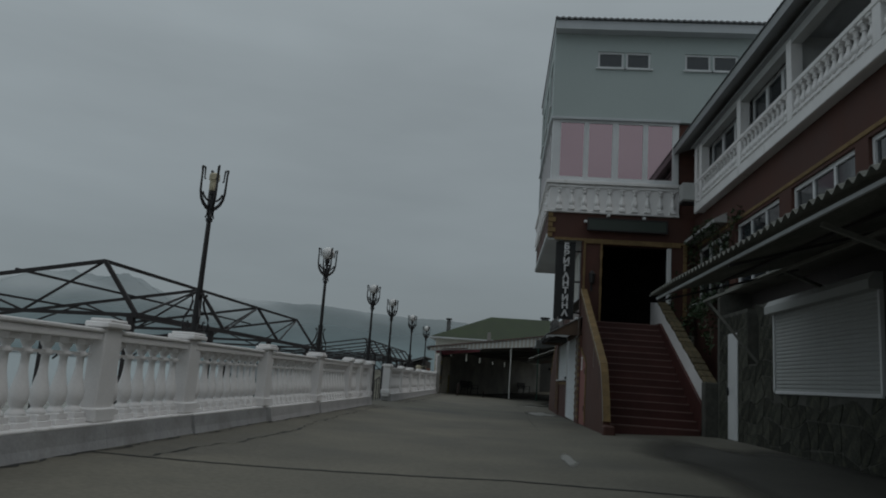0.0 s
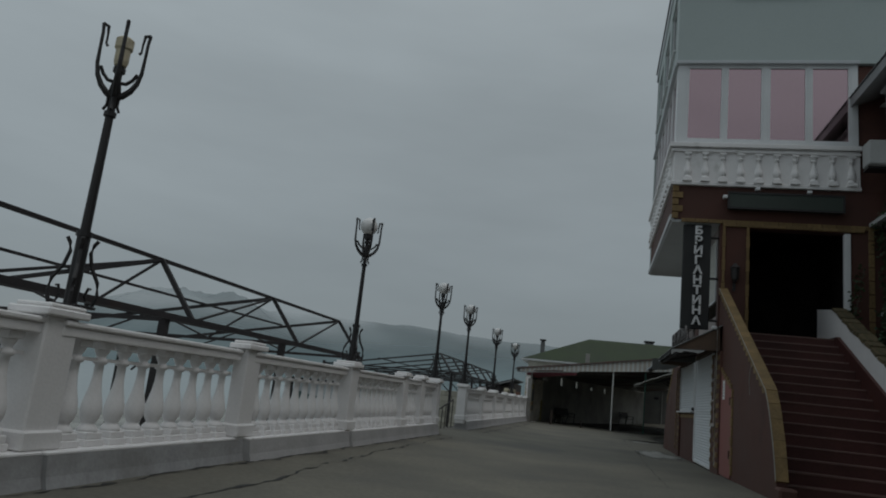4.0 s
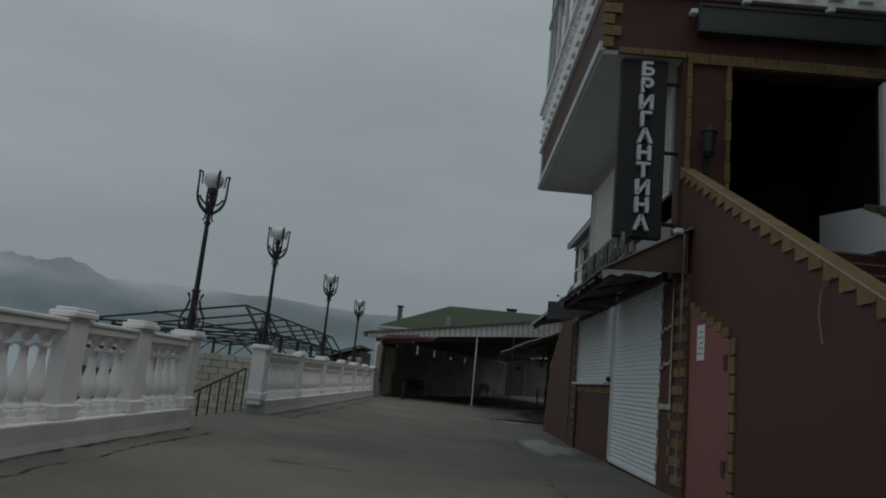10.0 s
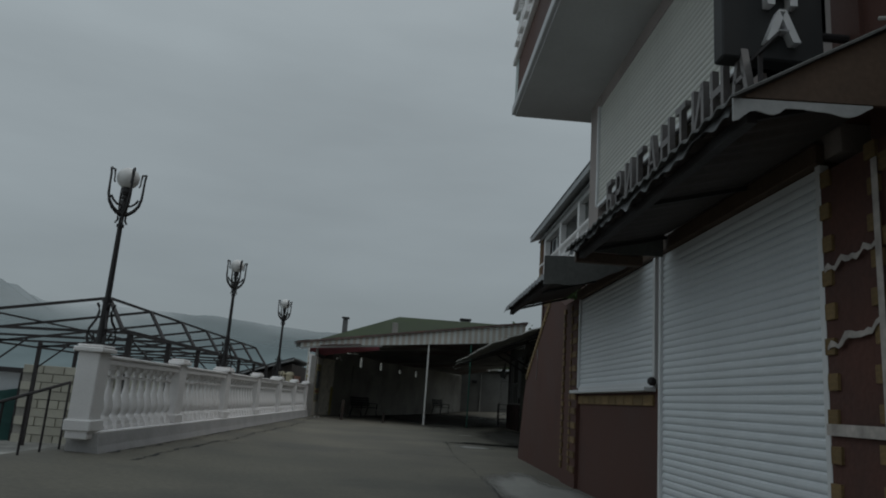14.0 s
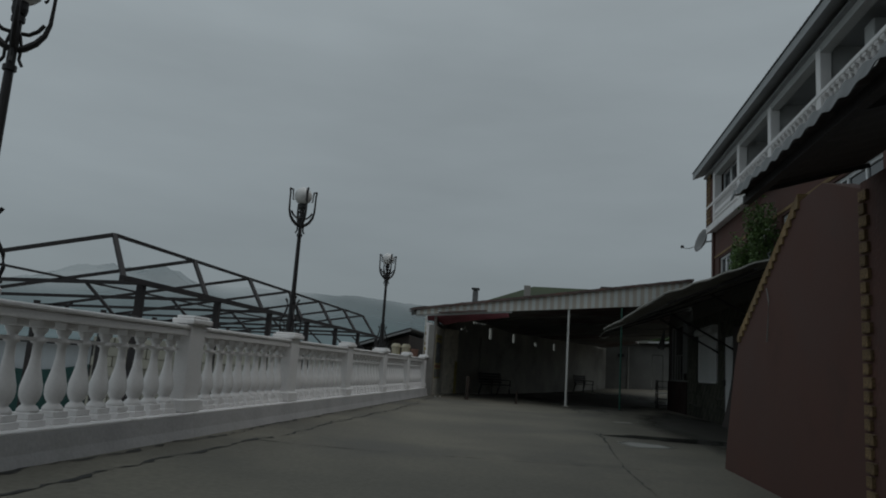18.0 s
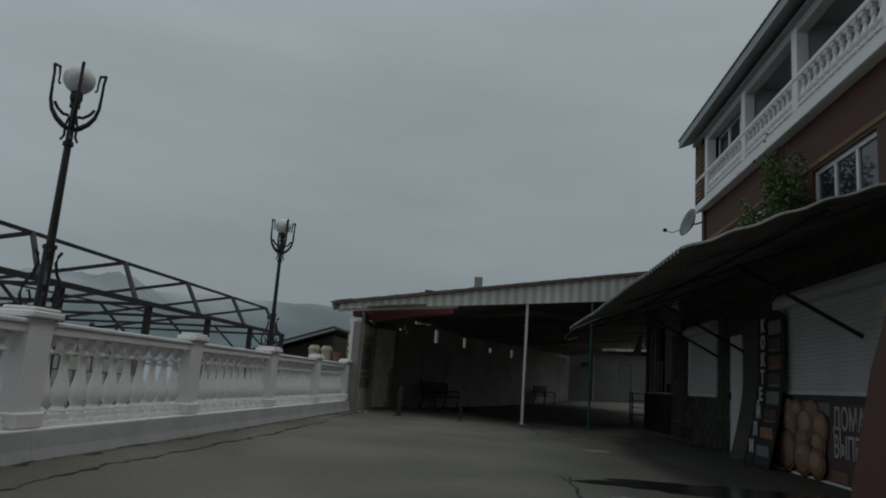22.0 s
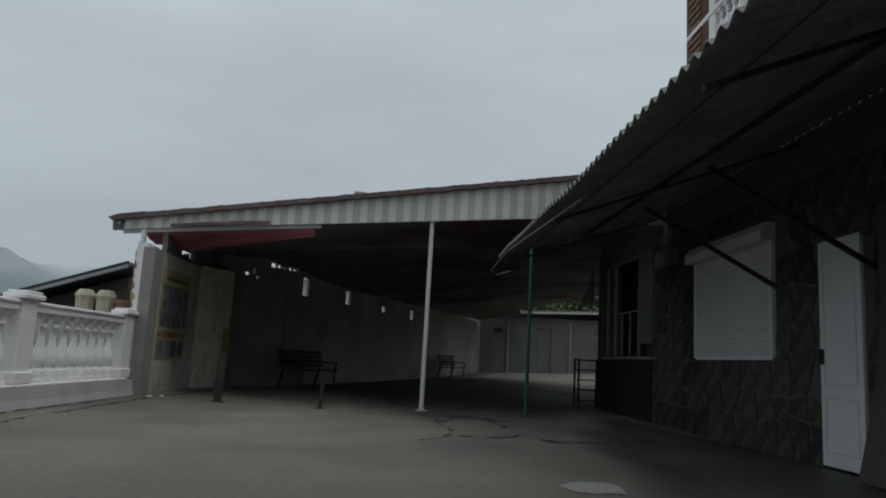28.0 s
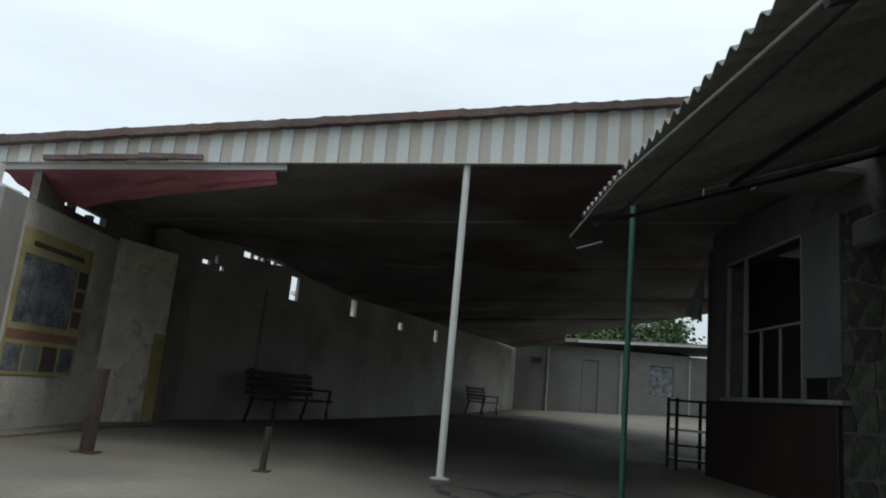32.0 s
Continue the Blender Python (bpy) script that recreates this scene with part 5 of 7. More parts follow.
# plants
def bush(name, at, w, h, n, label, seed, category="plant", long=1.3, leaf=None):
    rnd = random.Random(seed)
    t = thing(name, at, label, category)
    bm = BM()
    tips = []
    for k in range(9):
        a, r = rnd.uniform(0, 6.28), rnd.uniform(0.2, 0.9)
        tip = Vector((at[0] + w * r * math.cos(a), at[1] + w * long * r * math.sin(a), at[2] + h * rnd.uniform(0.4, 0.95)))
        mid = Vector(at).lerp(tip, 0.5) + Vector((0, 0, 0.12 * h))
        tube(bm, [at, mid, tip], [0.02, 0.014, 0.006], 5)
        tips += [mid, tip, mid.lerp(tip, 0.5)]
    part("branchwork", bm, M_TWIG, t)
    bm = BM()
    for k in range(n):
        c = rnd.choice(tips) + Vector([rnd.gauss(0, 0.16 * w), rnd.gauss(0, 0.2 * w), rnd.gauss(0, 0.13 * h)])
        d = Vector([rnd.gauss(0, 1), rnd.gauss(0, 1), rnd.gauss(-0.2, 0.7)]).normalized() * rnd.uniform(0.05, 0.11) * (3.0 if n > 4000 else 1.0)
        s = d.cross(Vector([rnd.gauss(0, 1), rnd.gauss(0, 1), 1])).normalized() * rnd.uniform(0.018, 0.035) * (3.5 if n > 4000 else 1.0)
        v = [bm.verts.new(c), bm.verts.new(c + d * 0.5 + s), bm.verts.new(c + d + Vector((0, 0, -0.015))), bm.verts.new(c + d * 0.5 - s)]
        bm.faces.new(v)
    part("leaves", bm, leaf or M_LEAF, t)


bush("potted_shrub", (4.98, 39.8, 3.62), 0.42, 1.9, 2600, "leafy green shrub growing above the awning", 3, long=2.2)
bush("potted_shrub", (4.98, 41.8, 3.62), 0.42, 1.35, 1900, "low green shrub above the awning", 4, long=2.8)


def vine(at, runs, n, label, seed):
    """A climber whose stems follow the given lines, with leaves along them."""
    rnd = random.Random(seed)
    t = thing("climbing_plant", at, label, "plant", "climbers on the red facade")
    stems, leaves = BM(), BM()
    for run in runs:
        pts = []
        for a, b in zip(run, run[1:]):
            a, b = Vector(a), Vector(b)
            k = max(2, int((b - a).length / 0.12))
            pts += [a.lerp(b, i / k) + Vector([rnd.gauss(0, 0.02) for _ in range(3)]) for i in range(k)]
        tube(stems, pts, 0.012, 5)
        for i in range(int(n * len(pts) / 2.2)):
            c = rnd.choice(pts) + Vector((rnd.gauss(-0.04, 0.05), rnd.gauss(0, 0.09), rnd.gauss(-0.03, 0.09)))
            d = Vector([rnd.gauss(-0.5, 0.6), rnd.gauss(0, 1), rnd.gauss(-0.4, 0.7)]).normalized() * rnd.uniform(0.05, 0.1)
            w = d.cross(Vector((rnd.gauss(0, 1), rnd.gauss(0, 1), 1))).normalized() * rnd.uniform(0.02, 0.036)
            leaves.faces.new([leaves.verts.new(p) for p in (c, c + d * 0.5 + w, c + d, c + d * 0.5 - w)])
    part("stem", stems, M_TWIG, t)
    part("leaves", leaves, M_IVY, t)


FV = FX - 0.06
vine((FV, 19.9, 2.7), [[(FV, 20.25, 2.7), (FV, 20.22, 4.6), (FV - 0.1, 20.3, 5.4), (FV - 0.2, 19.0, 5.5)], [(FV, 19.3, 3.4), (FV, 19.22, 4.4), (FV - 0.1, 19.3, 5.3)], [(FV - 0.1, 20.2, 3.5), (FV - 0.1, 19.0, 3.55), (FV - 0.1, 17.6, 3.6)]], 40, "dark green climber round the white window beside the entrance", 5)
vine((FV, 18.2, 2.7), [[(FV, 18.3, 2.9), (FV, 18.3, 4.3), (FV - 0.12, 18.1, 5.3)], [(FV, 17.5, 2.8), (FV, 17.45, 4.5), (FV - 0.15, 17.9, 5.45), (FV - 0.2, 19.2, 5.4)], [(FV, 17.3, 4.8), (FV, 16.9, 5.3), (FV, 16.2, 5.35)]], 38, "dark green climber over the white window ledge", 6)
vine((4.75, 16.8, 2.4), [[(4.75, 19.8, 2.3), (4.8, 18.6, 3.1), (4.9, 17.2, 3.2)], [(4.75, 20.2, 2.9), (4.85, 20.3, 4.0), (5.0, 20.35, 4.6)], [(4.8, 16.6, 2.2), (4.85, 17.6, 3.2), (5.0, 18.4, 3.3)]], 34, "dark green climber behind the white stair wall", 7)

# ---- kiosks with stone fronts ----
KX = 4.65


def stones(parent, y0, y1, z0, z1, seed, holes, cell=0.36):
    rnd = random.Random(seed)
    ny, nz = max(1, int((y1 - y0) / cell)), max(1, int((z1 - z0) / (cell * 0.85)))
    node = {}
    for i in range(ny + 1):
        for j in range(nz + 1):
            ju = 0 if i in (0, ny) else rnd.uniform(-0.34, 0.34)
            jv = 0 if j in (0, nz) else rnd.uniform(-0.34, 0.34)
            node[i, j] = (y0 + (y1 - y0) * (i + ju) / ny, z0 + (z1 - z0) * (j + jv) / nz)
    for i in range(ny):
        for j in range(nz):
            q = [node[i, j], node[i + 1, j], node[i + 1, j + 1], node[i, j + 1]]
            cy, cz = sum(p[0] for p in q) / 4, sum(p[1] for p in q) / 4
            if any(h[0] < cy < h[1] and h[2] < cz < h[3] for h in holes):
                continue
            pts = []
            for k in range(4):
                a, b = q[k], q[(k + 1) % 4]
                for s in (0.09, 0.91):
                    p = (a[0] + (b[0] - a[0]) * s, a[1] + (b[1] - a[1]) * s)
                    f = 0.975 - rnd.uniform(0, 0.06)
                    pts.append((cy + (p[0] - cy) * f, cz + (p[1] - cz) * f))
            for h in holes:
                for n, (u, v) in enumerate(pts):
                    if h[0] - 0.03 < u < h[1] + 0.03 and h[2] - 0.03 < v < h[3] + 0.03:
                        gap = sorted(((u - h[0] + 0.03, (h[0] - 0.03, v)), (h[1] + 0.03 - u, (h[1] + 0.03, v)), (v - h[2] + 0.03, (u, h[2] - 0.03)), (h[3] + 0.03 - v, (u, h[3] + 0.03))))
                        pts[n] = gap[0][1]
            d = rnd.uniform(0.002, 0.009)
            bm = BM()
            prism(bm, [(u - cy, v - cz) for u, v in pts], "x", -d, 0.01)
            piece("stone", mesh_of("stone", bm, M_STONE), (KX, cy, cz), parent)


def brace(parent, y, xo, zo, zi):
    part("strut", bar(BM(), (xo, y, zo), (KX, y, zi), 0.045, 0.045), M_CORR if y < 20 else M_TRUSS, parent)


def awning(y0, y1, xo, zo0, zo1, zi, label, seed):
    t = thing("awning", ((xo + KX) / 2, (y0 + y1) / 2, 2.6), label, "awning")
    L = y1 - y0
    zo = lambda u: zo0 + (zo1 - zo0) * u - (0.02 * math.exp(-((y0 + L * u - 40.6) / 1.8) ** 2) if y0 > 20 else 0.0)
    lift = lambda u, v: (0.07 * math.sin(3.14 * v) - 0.15 * (1 - v) + 0.012 * math.sin(v * 40)) * max(0.0, 1 - u * 4) if y0 > 20 else 0.0
    f = lambda u, v: (KX + (xo - KX) * v, y0 + L * u, zi + (zo(u) - zi) * v + 0.026 * math.sin(u * L / 0.16 * 6.28) + 0.03 * noise.noise(Vector((u * L * 0.5, v * 2, seed))) * (0.3 + 0.7 * v) + lift(u, v))
    part("corrugated_sheet", sheet(BM(), f, int(L / 0.02), 44 if y0 > 20 else 4, 0.008), M_CORR if y0 < 20 else M_AWN, t, "dark weathered corrugated sheet")
    part("edge_tube", bar(BM(), (xo + (0.12 if y0 < 20 else 0.24), y0, zo(0) - 0.06), (xo + (0.12 if y0 < 20 else 0.24), y1, zo(1) - 0.06), 0.025 if y0 < 20 else 0.016, 0.035 if y0 < 20 else 0.016), M_EAVE if y0 < 20 else M_TRUSS, t)
    for s in (0.5,):
        x = xo + (KX - xo) * s
        part("purlin", bar(BM(), (x, y0, zo(0) + (zi - zo(0)) * s - 0.09), (x, y1, zo(1) + (zi - zo(1)) * s - 0.05), 0.04, 0.03), M_TRUSS, t)
    n = int(L / 3.4)
    for k in range(n + 1):
        y = y0 + 0.2 + (L - 0.4) * k / n
        part("rafter", bar(BM(), (xo + 0.08, y, zo(k / n) - 0.13), (KX, y, zi - 0.13), 0.04, 0.03), M_TRUSS, t)
    return t


# first kiosk
K1 = thing("kiosk", (5.0, 7.0, 0.2), "stone-fronted kiosk with closed white roller shutters", "kiosk", "kiosks under the gallery")
holes1 = [(-2.2, 2.6, 1.25, 2.5), (3.6, 8.2, 1.25, 2.5), (9.05, 12.5, 1.25, 2.52), (14.45, 15.05, 0, 2.4), (13.3, 13.9, 1.74, 2.8)]
part("front_wall", slab(BM(), "x", KX + 0.005, KX + 0.3, -3.0, 15.6, -0.1, 2.75, holes1), M_MORTAR, K1)
part("back", bx(5.32, 5.4, -3.0, 15.6, 0.0, 3.4), M_DARKFILL, K1)
part("end_wall", bx(KX, FX, 15.6, 15.75, -0.1, 3.4), M_MORTAR, K1)
for h in holes1[:3]:
    roller(K1, h[0] + 0.04, h[1] - 0.04, h[2], h[3] + 0.02, KX - 0.02, M_SHUTOLD, 0.06, 0.16)
d = part("door", bx(KX - 0.01, KX + 0.03, 14.47, 15.03, 0.29, 2.38, 0.006), M_PVC, K1, "narrow white door")
part("door_panel", bx(KX - 0.018, KX - 0.01, 14.55, 14.95, 0.45, 1.1), M_PVC, d)
part("door_panel", bx(KX - 0.018, KX - 0.01, 14.55, 14.95, 1.25, 2.2), M_PVC, d)
part("handle", bx(KX - 0.05, KX - 0.01, 14.96, 14.99, 1.15, 1.3), M_BLACK, d)
# Unseen slab, added to keep light from falling in through the top.
part("roof", bx(KX + 0.1, 5.31, -3.0, 15.6, 3.32, 3.38), M_CORR, K1)
stones(K1, 6.2, 15.6, 0.1, 2.74, 11, holes1 + [(8.9, 12.7, 2.4, 2.95)])
t = awning(-3.0, 11.72, 2.38, 2.64, 2.66, 3.3, "dark corrugated awning on pale struts over the kiosk", 2)
for y in (2.2, 6.2):
    brace(t, y, 2.7, 2.62, 1.95)
part("inner_purlin", bar(BM(), (3.8, -3.0, 2.86), (3.8, 13.7, 2.86), 0.05, 0.04), M_CORR, t)
for a, b in (((4.63, 13.3, 1.75), (3.8, 13.5, 2.85)), ((4.63, 10.6, 2.76), (3.8, 9.9, 2.85)), ((4.63, 15.5, 2.77), (3.8, 13.65, 2.85))):
    part("strut", bar(BM(), a, b, 0.045, 0.045), M_CORR, t)

# second kiosk
K2 = thing("kiosk", (5.0, 40.0, 0.1), "dark stone-fronted kiosk with closed shutters and a white door", "kiosk", "kiosks under the gallery")
holes2 = [(35.1, 38.95, 1.28, 2.55), (41.0, 41.72, 0, 2.36), (42.6, 44.85, 1.17, 2.5), (47.03, 49.58, 1.2, 3.06)]
part("front_wall", slab(BM(), "x", KX + 0.005, KX + 0.3, 32.6, 50.2, -0.1, 3.6, holes2), M_MORTAR, K2)
part("back", bx(6.6, 6.7, 32.6, 50.2, 0.0, 3.4), M_DARKFILL, K2)
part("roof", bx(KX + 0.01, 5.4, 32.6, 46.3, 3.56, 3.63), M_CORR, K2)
# Strip and board are added to block sky light in the awning gap.
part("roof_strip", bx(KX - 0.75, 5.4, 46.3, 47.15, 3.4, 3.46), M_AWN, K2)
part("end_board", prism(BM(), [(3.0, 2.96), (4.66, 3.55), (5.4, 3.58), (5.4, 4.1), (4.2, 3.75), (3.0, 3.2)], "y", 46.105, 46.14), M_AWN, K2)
part("end_wall", bx(KX, 6.7, 50.2, 50.35, -0.1, 3.4), M_DARKFILL, K2)
part("counter_front", bx(KX - 0.06, KX + 0.004, 46.75, 50.2, 0.0, 1.14, 0.01), M_COUNTER, K2, "dark red counter front")
for h in (holes2[0], holes2[2]):
    roller(K2, h[0] + 0.04, h[1] - 0.04, h[2], h[3] + 0.02, KX - 0.02, M_SHUTGREY, 0.06, 0.16)
d = part("door", bx(KX - 0.02, KX + 0.03, 41.02, 41.70, 0.12, 2.34, 0.006), M_PVC, K2, "white plastic door")
for z0, z1 in ((0.25, 0.78), (0.9, 2.2)):
    part("door_panel", slab(BM(), "x", KX - 0.026, KX - 0.02, 41.1, 41.62, z0, z1, [(41.112, 41.608, z0 + 0.012, z1 - 0.012)]), M_SHUTGREY, d)
part("handle", bx(KX - 0.07, KX - 0.02, 41.63, 41.66, 1.1, 1.25), M_BLACK, d)
stones(K2, 32.8, 47.0, 0.05, 3.1, 12, holes2 + [(35.0, 39.3, 0, 1.25), (42.5, 45, 2.4, 2.8), (35, 39.1, 2.4, 2.8)], 0.42)
# open counter window
# Frame and panel are dimmed to grey; the awning's shade is in their colour.
w = part("counter_window", slab(BM(), "x", KX - 0.02, KX + 0.03, 47.5, 49.58, 1.16, 3.06, [(47.525, 49.0, 1.2, 2.03), (49.025, 49.555, 1.2, 3.03), (47.525, 49.0, 2.055, 3.03)]), M_PANELG, K2, "open counter window in a thin pale frame")
for y in (48.05, 48.55):
    part("upright", bx(KX - 0.01, KX + 0.02, y - 0.012, y + 0.012, 1.2, 2.03), M_PANELG, w)
part("white_panel", bx(KX - 0.03, KX + 0.02, 46.72, 47.46, 1.42, 3.1, 0.006), M_DKGREY, K2, "plain white panel beside the counter, dimmed with painted shade")
part("shutter_box", bx(KX - 0.15, KX + 0.003, 45.35, 46.3, 2.62, 2.9, 0.03), M_DKGREY, K2, "dark grey shutter housing over the counter")
part("counter_ledge", bx(KX - 0.09, KX + 0.1, 46.6, 49.62, 1.14, 1.19, 0.01), M_PANELG, K2)
part("corner_post", bx(KX - 0.05, KX + 0.05, 49.6, 49.72, 0.0, 3.2), M_DARKFILL, K2)
bm = sheet(BM(), lambda u, v: (4.44 - 0.3 * (1 - u) * v + 0.02 * math.sin(u * 12), 49.86 + 0.1 * u + 0.03 * math.sin(v * 9), 3.2 - (0.88 + 0.06 * u) * v), 10, 12, 0.004)
part("hanging_cloth", bm, M_PANELG, K2, "dim grey cloth hanging at the corner")
t2 = awning(34.0, 46.1, 1.85, 2.47, 2.66, 3.62, "long sagging corrugated awning, dark underneath, on thin struts", 7)
for y in (36.4, 40.8, 42.57):
    brace(t2, y, 3.1, 2.8, 1.97)
part("bent_rail", tube(BM(), [(2.0, 41.0, 2.48), (1.78, 44.5, 2.5), (1.72, 45.9, 2.4), (1.85, 46.3, 2.38), (2.08, 46.22, 2.45)], 0.011), M_CORR, t2, "thin bent rail")

# bakery poster
t = thing("bakery_poster", (KX - 0.06, 37.2, 0.1), "printed bakery poster with brown buns and white lettering", "poster")
part("board", bx(KX - 0.075, KX - 0.035, 35.3, 39.2, 0.13, 1.16, 0.006), M_PDARK, t)
part("bottom_strip", bx(KX - 0.085, KX - 0.03, 35.3, 39.22, 0.10, 0.13), M_PVC, t)
BUNS = [(38.66, 1.0, 0.2, 0.16), (38.3, 1.02, 0.22, 0.14), (37.8, 1.03, 0.22, 0.13), (38.58, 0.8, 0.24, 0.24), (37.98, 0.82, 0.27, 0.25), (37.5, 0.8, 0.2, 0.2),
        (38.12, 0.58, 0.2, 0.16), (37.56, 0.58, 0.2, 0.17), (38.66, 0.42, 0.3, 0.27), (38.06, 0.36, 0.27, 0.22), (37.6, 0.32, 0.24, 0.18)]
dome = lambda m: mesh_of("bun", lathe(BM(), [(1, 0), (0.93, 0.006), (0.6, 0.012), (0.01, 0.015)], (0, 0, 0), 20), m, smooth=True)
rim_, crust, top_, pale = dome(M_BUNRIM), dome(M_BUN), dome(M_BUNLT), dome(M_BUNTOP)
rnd = random.Random(4)
for k, (y, z, ry, rz_) in enumerate(BUNS):
    x = KX - 0.073 - 0.0035 * k
    tilt = 0.0
    piece("bun", rim_, (x, y, z), t, (tilt, radians(-90), 0), (rz_ * 1.2, ry * 1.2, 1))
    piece("bun_crust", crust, (x - 0.008, y + 0.02, z + 0.015), t, (tilt, radians(-90), 0), (rz_ * 1.05, ry * 1.05, 1))
    piece("bun_top", top_, (x - 0.014, y + 0.04, z + rz_ * 0.2), t, (tilt, radians(-90), 0), (rz_ * 0.6, ry * 0.75, 1))
    if k % 2:
        piece("bun_glint", pale, (x - 0.02, y + 0.06, z + rz_ * 0.35), t, (tilt, radians(-90), 0), (rz_ * 0.22, ry * 0.4, 1))
bm = lathe(BM(), [(0.06, 0), (0.07, 0.02), (0.1, 0.026), (0.13, 0.02), (0.14, 0)], (0, 0, 0), 18)
piece("bagel", mesh_of("bagel", bm, M_BUNLT, smooth=True), (KX - 0.074, 36.42, 0.28), t, (0, radians(-90), 0))
part("loaf", bx(KX - 0.1, KX - 0.07, 36.75, 37.2, 0.14, 0.29, 0.014), M_BUN, t)
part("picture_sky", bx(KX - 0.078, KX - 0.075, 37.25, 39.17, 0.98, 1.15), M_PANELG, t)
for word, y, z, wide in (("ДОМАШНЯЯ", 36.3, 0.935, 1.66), ("ВЫПЕЧКА", 36.52, 0.578, 1.22)):
    me = text_mesh(word, 0.4, 0.004, M_POSTLET, 0.003)
    across = max(v.co.x for v in me.vertices) - min(v.co.x for v in me.vertices)
    piece("lettering", me, (KX - 0.082, y, z), t, (radians(90), 0, radians(-90)), (wide / across, 1, 1))
# curved board leaning beside the door
t = thing("cocktail_board", (4.45, 39.8, 0.1), "tall curved black board with white stacked letters and small drink pictures", "sign board")
f = lambda z: 4.56 - 0.29 * max(0.0, (1.7 - z) / 1.7) ** 1.6
bm = BM()
sheet(bm, lambda u, v: (f(0.12 + 2.4 * v) - 0.012, 38.72 + 1.1 * u, 0.12 + 2.4 * v), 4, 20, 0.004, (-1, 0, 0))
part("board", bm, M_BOARD, t)
bm = BM()
sheet(bm, lambda u, v: (f(0.12 + 2.4 * v) - 0.006, 39.83 + 0.8 * u, 0.12 + 2.4 * v), 2, 20, 0.004, (-1, 0, 0))
part("backing_sheet", bm, M_DARKFILL, t, "dark sheet curling out beside the letters")
for y in (38.72, 39.42, 39.8):
    part("edge_batten", tube(BM(), [(f(0.1 + 0.3 * k) - 0.02, y, 0.1 + 0.3 * k) for k in range(9)], 0.022, 4), M_BOARD, t)
for k, ch in enumerate("КОКТЕЙЛИ"):
    z = 2.36 - 0.285 * k
    piece("letter", text_mesh(ch, 0.29, 0.004, M_LETTER, 0.01), (f(z) - 0.028, 39.61, z), t, (radians(90), 0, radians(-90)), (0.95, 1, 1))
for k, m in enumerate((M_PANELG, M_PDARK, M_BUNRIM, M_PDARK, M_PANELG, M_PDARK, M_BUN, M_PANELG)):
    z = 2.32 - 0.285 * k
    pic = part("drink_picture", bx(f(z) - 0.026, f(z) - 0.014, 38.82, 39.36, z - 0.12, z + 0.1), m, t)
    part("caption_bar", bx(f(z) - 0.029, f(z) - 0.026, 38.9, 39.3, z - 0.1, z - 0.075), M_PANELG, pic)

# ---- covered yard ----
CYF = 47.0
under = lambda x, y: 2.84 + 0.0915 * (x + 4.8) - 0.021 * (y - CYF) + 0.34 * max(0.0, 1 - math.hypot(x + 2.9, y - 52.6) / 4.2) ** 1.5
over = lambda x: 3.05 + 0.157 * (x + 4.9)
C = thing("yard_roof", (0.0, 56.0, 0.1), "low flat yard roof with a striped profiled fascia and sooty boards below", "roof")


def ceiling_at(u, v):
    """The boarded ceiling, a little uneven."""
    y = CYF + 0.02 + 19.0 * v
    x0 = lerp(-4.75, -4.0, (y - CYF) / 0.6) if y < 50.2 else -3.66 + 0.369 * (y - 51.3)
    x = x0 + (lerp(9.4, 5.2, (y - 57.2) / 8.8) - x0) * u
    return (x, y, under(x, y) + 0.12 + 0.03 * noise.noise(Vector((x * 0.6, y * 0.9, 2))))


part("board_ceiling", sheet(BM(), ceiling_at, 24, 44, 0.12), M_CEIL, C, "dark sooty board ceiling")
for y in (49.4, 53.0, 57.0, 61.0):
    xa = -3.9 if y < 51.4 else -3.4 + 0.369 * (y - 51.4) + 0.2
    xb = min(9.2, 7.55 - (y - 60.9) * 0.49)
    n = 6
    bm = BM()
    for k in range(n):
        p, q = xa + (xb - xa) * k / n, xa + (xb - xa) * (k + 1) / n
        bar(bm, (p, y, under(p, y) - 0.01), (q, y, under(q, y) - 0.01), 0.06, 0.05)
    part("joist", bm, M_CEIL, C)
fb = 0.252
for k in range(37):
    x0, x1 = -4.56 + fb * k, -4.56 + fb * (k + 1)
    for i, (xa, xb, o, m) in enumerate(((x0, x0 + 0.125, 0.0, M_FASCIA), (x0 + 0.125, x1, 0.012, M_FASCIA2))):
        bm = prism(BM(), [(xa, under(xa, CYF)), (xb, under(xb, CYF)), (xb, over(xb) - 0.06), (xa, over(xa) - 0.06)], "y", CYF - 0.06 + o, CYF)
        part("fascia_rib", bm, m, C)
rnd = random.Random(5)
bm = BM()
f = lambda u, v: (-4.72 + 9.57 * u, CYF - 0.16 + 0.5 * v, over(-4.72 + 9.57 * u) + 0.012 * noise.noise(Vector((u * 30, v, 3))) + 0.016 * noise.noise(Vector((u * 110, v * 2, 5))))
sheet(bm, f, 150, 2, 0.085)
part("roof_edge", bm, M_FELT, C, "ragged rusty roofing edge")


def deck(u, v):
    y = CYF + 0.3 + 18.5 * v
    x0 = -4.9 + 0.9 * min(1, v * 12) if y < 51.5 else -3.6 + 0.369 * (y - 51.5)
    x = x0 + (min(4.9, 7.4 - (y - 60.9) * 0.49) - x0) * u
    return (x, y, max(over(x) - 0.05 - 0.9 * v, under(x, y) + 0.16))


